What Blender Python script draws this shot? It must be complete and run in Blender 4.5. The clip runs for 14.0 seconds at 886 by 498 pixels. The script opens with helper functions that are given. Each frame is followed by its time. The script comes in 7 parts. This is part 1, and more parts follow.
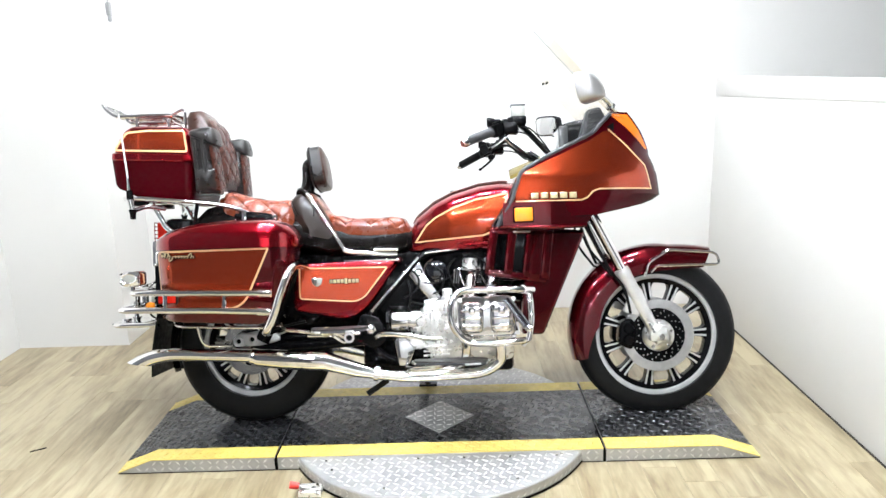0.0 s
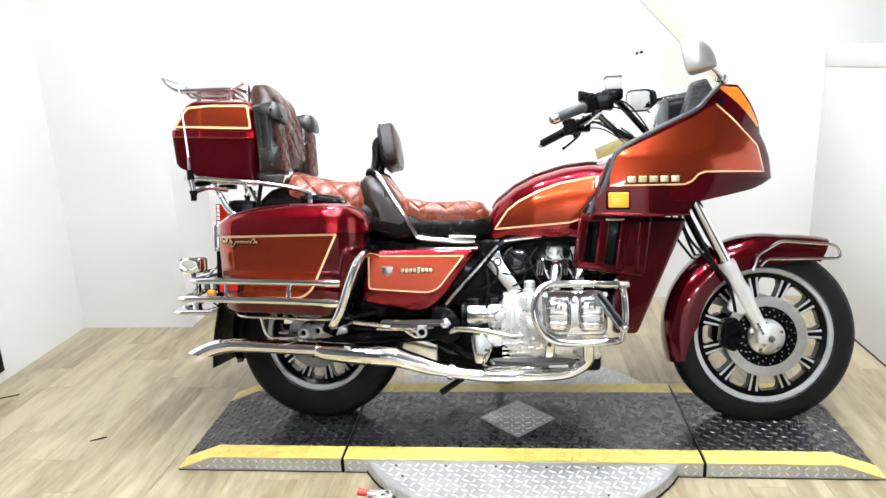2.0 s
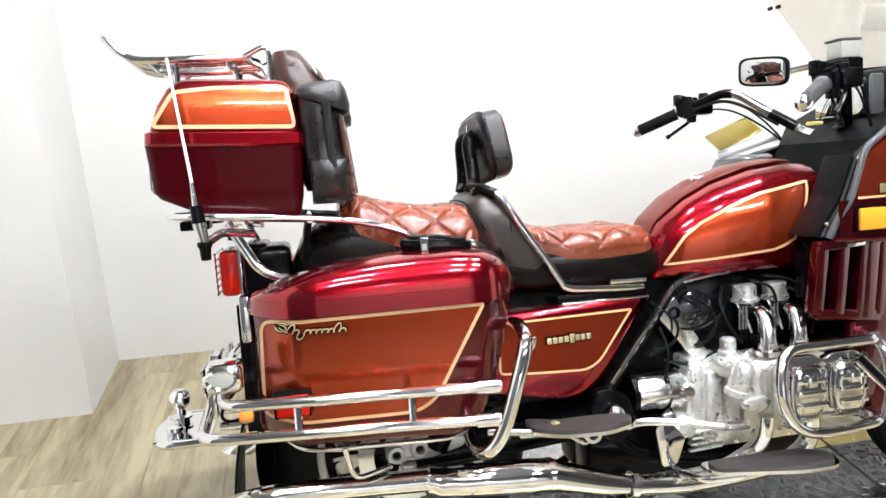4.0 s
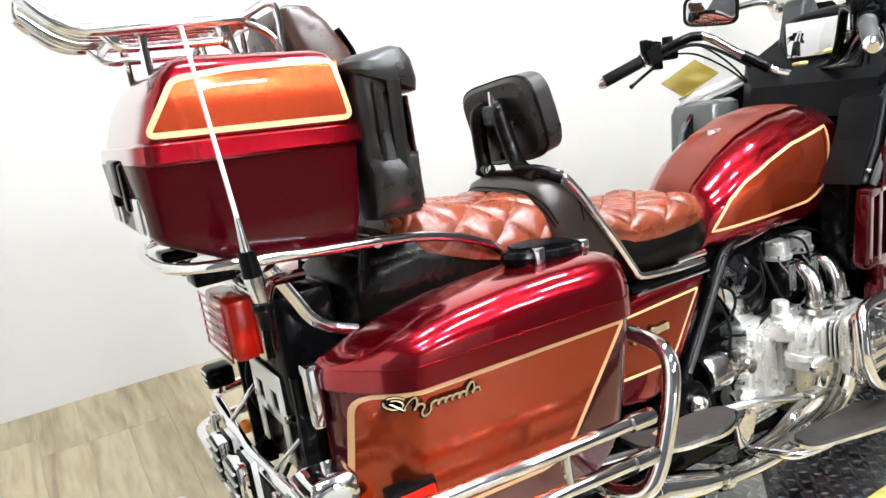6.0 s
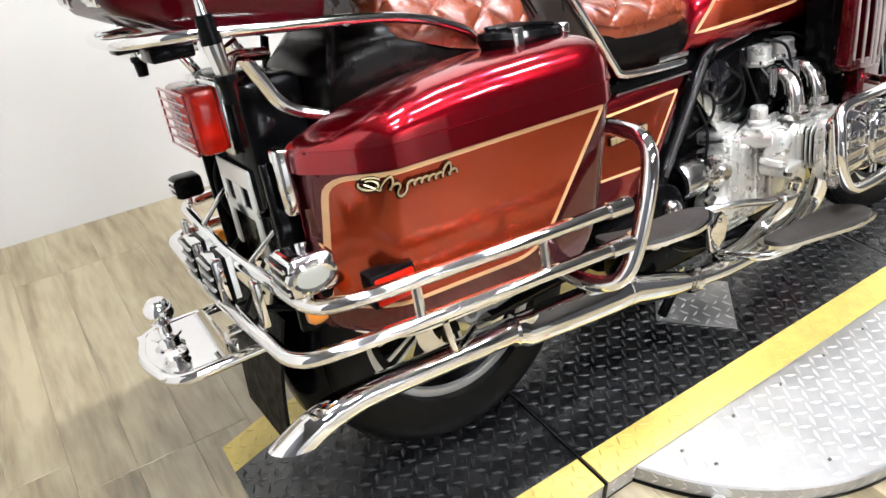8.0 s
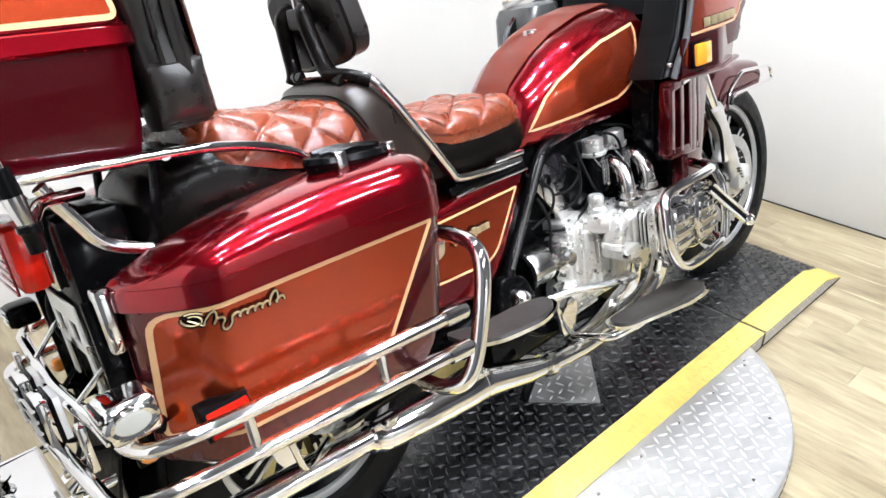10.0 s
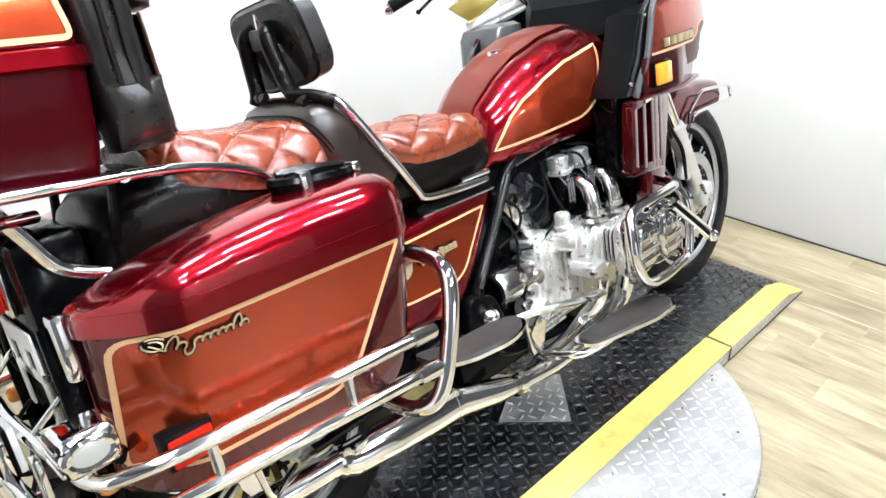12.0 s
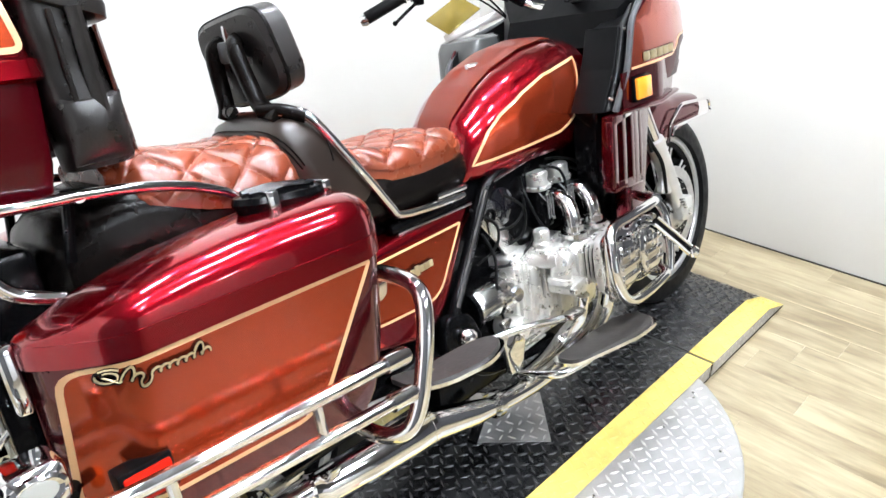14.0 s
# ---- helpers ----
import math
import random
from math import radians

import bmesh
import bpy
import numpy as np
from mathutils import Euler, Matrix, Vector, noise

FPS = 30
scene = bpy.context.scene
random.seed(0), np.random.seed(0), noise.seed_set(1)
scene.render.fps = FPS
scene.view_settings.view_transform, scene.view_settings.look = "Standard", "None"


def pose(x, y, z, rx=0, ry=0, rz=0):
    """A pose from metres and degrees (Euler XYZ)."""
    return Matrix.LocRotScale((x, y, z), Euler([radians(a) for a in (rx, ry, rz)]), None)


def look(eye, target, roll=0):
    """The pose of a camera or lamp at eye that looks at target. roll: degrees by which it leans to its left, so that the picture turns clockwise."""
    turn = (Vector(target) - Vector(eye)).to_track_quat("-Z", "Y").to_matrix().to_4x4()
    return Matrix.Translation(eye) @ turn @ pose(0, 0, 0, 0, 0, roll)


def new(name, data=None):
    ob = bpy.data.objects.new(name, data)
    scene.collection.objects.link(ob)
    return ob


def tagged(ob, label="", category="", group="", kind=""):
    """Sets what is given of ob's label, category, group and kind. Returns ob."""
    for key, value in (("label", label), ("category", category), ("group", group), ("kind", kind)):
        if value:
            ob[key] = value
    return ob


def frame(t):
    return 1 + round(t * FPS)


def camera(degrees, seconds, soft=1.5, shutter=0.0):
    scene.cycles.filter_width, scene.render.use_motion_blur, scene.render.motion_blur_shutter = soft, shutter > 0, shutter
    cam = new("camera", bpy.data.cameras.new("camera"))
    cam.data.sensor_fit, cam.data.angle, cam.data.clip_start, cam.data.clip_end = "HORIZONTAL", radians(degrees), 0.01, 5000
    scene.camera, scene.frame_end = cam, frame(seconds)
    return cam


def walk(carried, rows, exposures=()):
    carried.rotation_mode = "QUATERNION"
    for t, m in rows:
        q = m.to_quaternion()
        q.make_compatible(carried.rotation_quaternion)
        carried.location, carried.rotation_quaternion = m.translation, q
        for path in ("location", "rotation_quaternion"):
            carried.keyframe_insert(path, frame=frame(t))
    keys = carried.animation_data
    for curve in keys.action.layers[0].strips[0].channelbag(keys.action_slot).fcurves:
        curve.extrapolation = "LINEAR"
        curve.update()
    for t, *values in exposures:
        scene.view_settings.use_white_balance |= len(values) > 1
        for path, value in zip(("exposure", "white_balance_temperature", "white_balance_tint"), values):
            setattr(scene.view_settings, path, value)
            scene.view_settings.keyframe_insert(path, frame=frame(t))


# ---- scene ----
cam = camera(62.8, 14.0)
PATH = [
    (0, (0.08, 0.404, 1.431), (0.047, 2.347, 0.957), -2.0),
    (0.5, (0.101, 0.406, 1.428), (0.071, 2.343, 0.932), -1.9),
    (1, (0.166, 0.429, 1.412), (0.035, 2.356, 0.894), -1.2),
    (1.5, (0.173, 0.483, 1.384), (-0.066, 2.364, 0.749), 1.6),
    (2, (-0.01, 0.656, 1.416), (-0.203, 2.574, 0.882), -2.4),
    (2.5, (-0.22, 0.891, 1.422), (-0.266, 2.803, 0.838), -4.4),
    (3, (-0.442, 1.186, 1.406), (-0.524, 3.101, 0.835), -4.2),
    (3.5, (-0.693, 1.433, 1.384), (-0.508, 3.322, 0.751), -1.0),
    (4, (-0.939, 1.672, 1.398), (-0.575, 3.532, 0.759), -1.4),
    (4.2, (-1.005, 1.801, 1.389), (-0.595, 3.655, 0.763), -1.0),
    (6.3, (-1.387, 2.252, 1.401), (-0.35, 3.735, 0.549), -0.5),
    (6.5, (-1.386, 2.253, 1.372), (-0.32, 3.679, 0.462), 0.8),
    (7, (-1.405, 2.232, 1.322), (-0.395, 3.595, 0.262), 1.9),
    (7.5, (-1.413, 2.223, 1.291), (-0.447, 3.541, 0.139), 3.4),
    (8, (-1.397, 2.234, 1.283), (-0.489, 3.617, 0.159), -1.7),
    (8.5, (-1.334, 2.199, 1.328), (-0.224, 3.538, 0.34), -1.5),
    (9, (-1.312, 2.19, 1.329), (-0.123, 3.46, 0.342), -1.0),
    (9.2, (-1.294, 2.178, 1.34), (-0.137, 3.465, 0.337), -1.0),
    (11.5, (-1.295, 2.204, 1.373), (-0.068, 3.484, 0.45), -0.5),
    (12, (-1.288, 2.187, 1.358), (-0.038, 3.438, 0.424), -0.5),
    (12.5, (-1.289, 2.185, 1.362), (-0.031, 3.433, 0.434), -0.5),
    (13, (-1.289, 2.192, 1.362), (-0.014, 3.43, 0.445), 0.2),
    (13.5, (-1.282, 2.193, 1.362), (0.003, 3.424, 0.448), 0.5),
    (14, (-1.246, 2.212, 1.356), (0.047, 3.434, 0.443), 0.2),
]
walk(cam, [(t, look(eye, target, roll)) for t, eye, target, roll in PATH], exposures=(
    (0.0, 0.08, 6350, 10), (1.0, 0.07, 6300, 10), (1.5, 0.09, 6200, 10), (2.0, 0.02, 6400, 10), (2.5, -0.03, 6450, 11), (3.5, -0.07, 6500, 11), (4.2, -0.05, 6550, 11),
    (6.5, 0.02, 6550, 10), (8.0, -0.05, 6620, 12), (8.5, 0.03, 6550, 13), (9.0, 0.0, 6500, 13), (9.2, 0.0, 6480, 13), (11.5, 0.10, 6300, 10), (13.0, 0.11, 6300, 10), (14.0, 0.07, 6350, 11)))

# ---- world and light ----
world = bpy.data.worlds.new("world")
scene.world = world
world.use_nodes = True
world.node_tree.nodes["Background"].inputs["Color"].default_value = (1.0, 0.97, 0.93, 1)
world.node_tree.nodes["Background"].inputs["Strength"].default_value = 0.25
scene.view_settings.exposure = 0.0


# ---- materials ----
def material(name, color, rough=0.5, metal=0.0, coat=0.0, spec=0.5, vary=0.0, scale=8.0, bump=0.0, bump_scale=60.0,
             rough_vary=0.0, stretch=(1, 1, 1), random_tint=0.0, flake=0.0):
    m = bpy.data.materials.new(name)
    m.use_nodes = True
    nt = m.node_tree
    b = nt.nodes["Principled BSDF"]
    b.inputs["Base Color"].default_value = (*color, 1)
    b.inputs["Roughness"].default_value = rough
    b.inputs["Metallic"].default_value = metal
    b.inputs["Coat Weight"].default_value = coat
    b.inputs["Coat Roughness"].default_value = 0.03
    b.inputs["Specular IOR Level"].default_value = spec
    tc = nt.nodes.new("ShaderNodeNewGeometry")
    mp = nt.nodes.new("ShaderNodeMapping")
    mp.inputs["Scale"].default_value = stretch
    nt.links.new(tc.outputs["Position"], mp.inputs["Vector"])
    if vary or random_tint:
        n = nt.nodes.new("ShaderNodeTexNoise")
        n.inputs["Scale"].default_value = scale
        n.inputs["Detail"].default_value = 6
        nt.links.new(mp.outputs["Vector"], n.inputs["Vector"])
        hsv = nt.nodes.new("ShaderNodeHueSaturation")
        hsv.inputs["Color"].default_value = (*color, 1)
        mr = nt.nodes.new("ShaderNodeMapRange")
        mr.inputs["From Min"].default_value, mr.inputs["From Max"].default_value = 0.3, 0.7
        mr.inputs["To Min"].default_value, mr.inputs["To Max"].default_value = 1 - vary, 1 + vary
        nt.links.new(n.outputs["Fac"], mr.inputs["Value"])
        last = mr.outputs["Result"]
        if random_tint:
            oi = nt.nodes.new("ShaderNodeObjectInfo")
            r2 = nt.nodes.new("ShaderNodeMapRange")
            r2.inputs["To Min"].default_value, r2.inputs["To Max"].default_value = 1 - random_tint, 1 + random_tint
            nt.links.new(oi.outputs["Random"], r2.inputs["Value"])
            mu = nt.nodes.new("ShaderNodeMath")
            mu.operation = "MULTIPLY"
            nt.links.new(last, mu.inputs[0])
            nt.links.new(r2.outputs["Result"], mu.inputs[1])
            last = mu.outputs[0]
        nt.links.new(last, hsv.inputs["Value"])
        nt.links.new(hsv.outputs["Color"], b.inputs["Base Color"])
    if rough_vary:
        n = nt.nodes.new("ShaderNodeTexNoise")
        n.inputs["Scale"].default_value = scale * 1.7
        n.inputs["Detail"].default_value = 5
        nt.links.new(mp.outputs["Vector"], n.inputs["Vector"])
        mr = nt.nodes.new("ShaderNodeMapRange")
        mr.inputs["From Min"].default_value, mr.inputs["From Max"].default_value = 0.3, 0.7
        mr.inputs["To Min"].default_value, mr.inputs["To Max"].default_value = max(0.0, rough - rough_vary), min(1.0, rough + rough_vary)
        nt.links.new(n.outputs["Fac"], mr.inputs["Value"])
        nt.links.new(mr.outputs["Result"], b.inputs["Roughness"])
    if bump or flake:
        n = nt.nodes.new("ShaderNodeTexNoise")
        n.inputs["Scale"].default_value = bump_scale
        n.inputs["Detail"].default_value = 4
        nt.links.new(mp.outputs["Vector"], n.inputs["Vector"])
        bp = nt.nodes.new("ShaderNodeBump")
        bp.inputs["Strength"].default_value = bump or flake
        bp.inputs["Distance"].default_value = 0.002
        nt.links.new(n.outputs["Fac"], bp.inputs["Height"])
        nt.links.new(bp.outputs["Normal"], b.inputs["Normal"])
    return m


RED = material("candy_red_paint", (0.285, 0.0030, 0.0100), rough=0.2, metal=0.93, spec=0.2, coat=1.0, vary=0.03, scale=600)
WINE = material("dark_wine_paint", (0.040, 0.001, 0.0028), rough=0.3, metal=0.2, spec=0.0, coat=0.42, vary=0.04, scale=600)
# the candy red again, darkened for faces that catch less light
RED_SHADED = material("candy_red_shaded", (0.080, 0.0015, 0.0046), rough=0.22, metal=0.8, spec=0.1, coat=0.85, vary=0.04, scale=600)
COPPER = material("copper_paint", (0.345, 0.043, 0.0135), rough=0.25, metal=0.86, spec=0.05, coat=0.65, vary=0.04, scale=600)
STRIPE = material("tan_pinstripe", (0.56, 0.33, 0.16), rough=0.4, coat=0.6)
CHROME = material("chrome", (0.88, 0.88, 0.885), rough=0.055, metal=1.0, rough_vary=0.03, scale=14)
STEEL = material("polished_steel", (0.78, 0.77, 0.75), rough=0.15, metal=1.0, rough_vary=0.06, scale=20, vary=0.08)
ALLOY = material("cast_alloy", (0.79, 0.775, 0.745), rough=0.3, metal=0.82, vary=0.15, scale=25, rough_vary=0.06, bump=0.12, bump_scale=250)
FORK = material("fork_alloy", (0.58, 0.57, 0.55), rough=0.36, metal=0.55, vary=0.08, scale=20)
BLACK = material("black_metal", (0.0022, 0.0022, 0.0025), rough=0.18, spec=0.09, rough_vary=0.1, scale=20)
PLASTIC = material("grey_black_plastic", (0.0035, 0.0035, 0.0038), rough=0.42, spec=0.06, bump=0.03, bump_scale=500, rough_vary=0.08)
PANEL = material("grey_black_panel", (0.011, 0.0113, 0.0122), rough=0.45, spec=0.35, bump=0.05, bump_scale=400, rough_vary=0.08)
POD = material("grey_pod_plastic", (0.032, 0.032, 0.034), rough=0.4, spec=0.3, bump=0.05, bump_scale=400)
RUBBER = material("black_rubber", (0.004, 0.004, 0.004), rough=0.5, spec=0.08, vary=0.2, scale=30, rough_vary=0.12, bump=0.1, bump_scale=200)
LEATHER = material("rust_leather", (0.15, 0.030, 0.0118), rough=0.28, vary=0.25, scale=14, bump=0.1, bump_scale=700, rough_vary=0.04, spec=0.6)
BLACK_LEATHER = material("black_leather", (0.0035, 0.0028, 0.0025), rough=0.27, spec=0.10, vary=0.3, scale=14, bump=0.08, bump_scale=700)
POUCH_LEATHER = material("worn_black_leather", (0.0125, 0.0108, 0.0102), rough=0.32, spec=0.42, vary=0.35, scale=18, bump=0.2, bump_scale=260, rough_vary=0.08)
RED_LENS = material("red_lens", (0.52, 0.011, 0.004), rough=0.15, coat=0.3, spec=0.3)
AMBER = material("amber_lens", (0.85, 0.27, 0.02), rough=0.12, coat=1.0)
ORANGE = material("orange_lens", (0.72, 0.15, 0.012), rough=0.15, coat=0.5)
WHITE_LENS = material("clear_lens", (0.30, 0.30, 0.275), rough=0.1, coat=1.0)
GOLD = material("gold_badge", (0.62, 0.52, 0.31), rough=0.28, metal=0.85, vary=0.1, scale=60)
TYRE = material("tyre_rubber", (0.0045, 0.0045, 0.0047), rough=0.5, spec=0.15, vary=0.25, scale=22, rough_vary=0.12, bump=0.12, bump_scale=160)
RUST = material("dark_rust_leather", (0.045, 0.0115, 0.0068), rough=0.28, spec=0.45, vary=0.3, scale=16, bump=0.1, bump_scale=700, rough_vary=0.04)
MIRROR_SHELL = material("mirror_shell", (0.42, 0.41, 0.40), rough=0.3, metal=0.75)
HUMP_LEATHER = material("brown_black_leather", (0.0135, 0.0085, 0.0062), rough=0.33, spec=0.5, vary=0.3, scale=10, bump=0.08, bump_scale=700)
BROWN = material("dark_brown_leather", (0.030, 0.0120, 0.0076), rough=0.3, spec=0.36, vary=0.3, scale=16, bump=0.15, bump_scale=500, rough_vary=0.04)
RIM = material("satin_rim", (0.52, 0.515, 0.505), rough=0.36, metal=0.6, vary=0.06, scale=30)
DISC = material("brushed_disc_steel", (0.60, 0.595, 0.585), rough=0.34, metal=1.0, vary=0.1, scale=40, rough_vary=0.06)
PAD = material("dark_pad_rubber", (0.030, 0.027, 0.0255), rough=0.4, spec=0.3, vary=0.3, scale=25, bump=0.2, bump_scale=140)
TRIM = material("grey_rubber_trim", (0.055, 0.056, 0.06), rough=0.45, spec=0.3, vary=0.1, scale=30)
SMOKE = material("smoky_plastic", (0.05, 0.052, 0.052), rough=0.18, spec=0.5, coat=0.6, vary=0.25, scale=9)
WALL = material("white_wall_paint", (0.50, 0.486, 0.463), rough=0.6, vary=0.015, scale=3, bump=0.06, bump_scale=120)
BOUNCE_WALL = material("bounce_wall_paint", (0.58, 0.575, 0.56), rough=0.6, vary=0.1, scale=1.5)
FLOOR_BASE = material("floor_base", (0.17, 0.134, 0.082), rough=0.5, vary=0.2, scale=4)
SHADOW_GAP = material("dark_shadow_gap", (0.02, 0.016, 0.012), rough=0.8)
# for walls out of view, dark so that paint and chrome reflect little
DARK_WALL = material("dark_reflection_wall", (0.05, 0.05, 0.055), rough=0.7, vary=0.2, scale=3)
# lozenges of the aluminium plates, lightened to put their glints into the colour
TREAD_BRIGHT = material("glint_tread", (0.60, 0.59, 0.575), rough=0.4, metal=0.35, vary=0.1, scale=60)
# worn lozenge tops of the black deck, lightened further for their highlights
TREAD_TOP = material("worn_glint_tread", (0.045, 0.045, 0.048), rough=0.33, spec=0.8, metal=0.5, vary=0.3, scale=40)
CEIL = material("ceiling_paint", (0.14, 0.14, 0.145), rough=0.8, vary=0.02, scale=2)
YELLOW = material("yellow_tape", (0.55, 0.42, 0.10), spec=0.8, rough=0.4, vary=0.12, scale=30, bump=0.15, bump_scale=150)
TREAD_RUBBER = material("black_tread_plate", (0.0065, 0.0067, 0.0073), rough=0.27, spec=1.0, vary=0.35, scale=18, rough_vary=0.1, bump=0.1, bump_scale=300)
TREAD_ALU = material("aluminium_tread_plate", (0.43, 0.425, 0.415), rough=0.38, metal=0.7, vary=0.12, scale=16, rough_vary=0.1)
MIRROR = material("mirror_glass", (0.85, 0.86, 0.88), rough=0.01, metal=1.0)
GREY = material("grey_plastic", (0.22, 0.22, 0.22), rough=0.5)
WHITE_PAINT = material("white_paint", (0.72, 0.72, 0.70), rough=0.4)


def wood_material():
    m = bpy.data.materials.new("vinyl_plank")
    m.use_nodes = True
    nt = m.node_tree
    b = nt.nodes["Principled BSDF"]
    geo = nt.nodes.new("ShaderNodeNewGeometry")
    oi = nt.nodes.new("ShaderNodeObjectInfo")
    mp = nt.nodes.new("ShaderNodeMapping")
    mp.inputs["Scale"].default_value = (7.0, 1.1, 1)
    nt.links.new(geo.outputs["Position"], mp.inputs["Vector"])
    off = nt.nodes.new("ShaderNodeVectorMath")
    off.operation = "MULTIPLY_ADD"
    off.inputs[1].default_value = (37.0, 53.0, 11.0)
    nt.links.new(oi.outputs["Random"], off.inputs[0])
    nt.links.new(mp.outputs["Vector"], off.inputs[2])
    n1 = nt.nodes.new("ShaderNodeTexNoise")
    n1.inputs["Scale"].default_value, n1.inputs["Detail"].default_value, n1.inputs["Distortion"].default_value = 1.6, 8, 0.9
    nt.links.new(off.outputs[0], n1.inputs["Vector"])
    n2 = nt.nodes.new("ShaderNodeTexNoise")
    n2.inputs["Scale"].default_value, n2.inputs["Detail"].default_value = 9.0, 6
    nt.links.new(off.outputs[0], n2.inputs["Vector"])
    add = nt.nodes.new("ShaderNodeMath")
    add.operation = "MULTIPLY_ADD"
    add.inputs[1].default_value = 0.44
    nt.links.new(n2.outputs["Fac"], add.inputs[0])
    nt.links.new(n1.outputs["Fac"], add.inputs[2])
    rnd = nt.nodes.new("ShaderNodeMath")
    rnd.operation = "MULTIPLY_ADD"
    rnd.inputs[1].default_value = 0.15
    nt.links.new(oi.outputs["Random"], rnd.inputs[0])
    nt.links.new(add.outputs[0], rnd.inputs[2])
    ramp = nt.nodes.new("ShaderNodeValToRGB")
    e = ramp.color_ramp.elements
    e[0].position, e[0].color = 0.46, (0.085, 0.058, 0.027, 1)
    e[1].position, e[1].color = 0.95, (0.332, 0.278, 0.176, 1)
    mid = ramp.color_ramp.elements.new(0.68)
    mid.color = (0.200, 0.156, 0.089, 1)
    nt.links.new(rnd.outputs[0], ramp.inputs["Fac"])
    nt.links.new(ramp.outputs["Color"], b.inputs["Base Color"])
    kn = nt.nodes.new("ShaderNodeTexNoise")
    kn.inputs["Scale"].default_value, kn.inputs["Detail"].default_value = 2.6, 3
    nt.links.new(off.outputs[0], kn.inputs["Vector"])
    km = nt.nodes.new("ShaderNodeMapRange")
    km.inputs["From Min"].default_value, km.inputs["From Max"].default_value = 0.66, 0.78
    km.inputs["To Min"].default_value, km.inputs["To Max"].default_value = 1.0, 0.5
    nt.links.new(kn.outputs["Fac"], km.inputs["Value"])
    kx = nt.nodes.new("ShaderNodeHueSaturation")
    nt.links.new(ramp.outputs["Color"], kx.inputs["Color"])
    nt.links.new(km.outputs["Result"], kx.inputs["Value"])
    nt.links.new(kx.outputs["Color"], b.inputs["Base Color"])
    b.inputs["Roughness"].default_value = 0.32
    b.inputs["Specular IOR Level"].default_value = 1.0
    bp = nt.nodes.new("ShaderNodeBump")
    bp.inputs["Strength"].default_value, bp.inputs["Distance"].default_value = 0.12, 0.002
    nt.links.new(n2.outputs["Fac"], bp.inputs["Height"])
    nt.links.new(bp.outputs["Normal"], b.inputs["Normal"])
    return m


WOOD = wood_material()


def glass_material():
    m = bpy.data.materials.new("clear_acrylic")
    m.use_nodes = True
    nt = m.node_tree
    for n in list(nt.nodes):
        nt.nodes.remove(n)
    out = nt.nodes.new("ShaderNodeOutputMaterial")
    mix = nt.nodes.new("ShaderNodeMixShader")
    tr = nt.nodes.new("ShaderNodeBsdfTransparent")
    tr.inputs["Color"].default_value = (0.95, 0.93, 0.89, 1)
    gl = nt.nodes.new("ShaderNodeBsdfGlossy")
    gl.inputs["Roughness"].default_value = 0.03
    mix.inputs["Fac"].default_value = 0.06
    nt.links.new(tr.outputs[0], mix.inputs[1])
    nt.links.new(gl.outputs[0], mix.inputs[2])
    nt.links.new(mix.outputs[0], out.inputs["Surface"])
    return m


ACRYLIC = glass_material()


def glow_material(name, color, strength):
    m = bpy.data.materials.new(name)
    m.use_nodes = True
    b = m.node_tree.nodes["Principled BSDF"]
    b.inputs["Base Color"].default_value = (0.8, 0.8, 0.8, 1)
    b.inputs["Emission Color"].default_value = (*color, 1)
    b.inputs["Emission Strength"].default_value = strength
    return m


# ---- mesh helpers ----
def part(name, bm, mat, parent=None, label="", sharp=0.6):
    """Links a bmesh as one mesh object under a thing or a part."""
    bmesh.ops.recalc_face_normals(bm, faces=bm.faces[:])
    for f in bm.faces:
        f.smooth = True
    for e in bm.edges:
        if len(e.link_faces) == 2 and e.calc_face_angle(0) > sharp:
            e.smooth = False
    me = bpy.data.meshes.new(name)
    bm.to_mesh(me)
    bm.free()
    me.materials.append(mat)
    ob = new(name, me)
    ob.parent = parent
    if label:
        ob["label"] = label
    return ob


def box(x0, x1, y0, y1, z0, z1, bevel=0.0, bm=None, seg=2):
    bm2 = bmesh.new()
    bmesh.ops.create_cube(bm2, size=1.0, matrix=Matrix.Translation(((x0 + x1) / 2, (y0 + y1) / 2, (z0 + z1) / 2)) @ Matrix.Diagonal((x1 - x0, y1 - y0, z1 - z0, 1)))
    if bevel:
        bmesh.ops.bevel(bm2, geom=bm2.edges[:], offset=bevel, segments=seg, affect="EDGES", profile=0.5)
    return merge(bm, bm2)


def merge(bm, bm2, m=None):
    """Adds bm2 to bm, if there is one."""
    if m is not None:
        bmesh.ops.transform(bm2, matrix=m, verts=bm2.verts[:])
    if bm is None:
        return bm2
    vs = [bm.verts.new(v.co) for v in bm2.verts]
    bm2.verts.index_update()
    for f in bm2.faces:
        try:
            bm.faces.new([vs[v.index] for v in f.verts])
        except ValueError:
            pass
    bm2.free()
    return bm


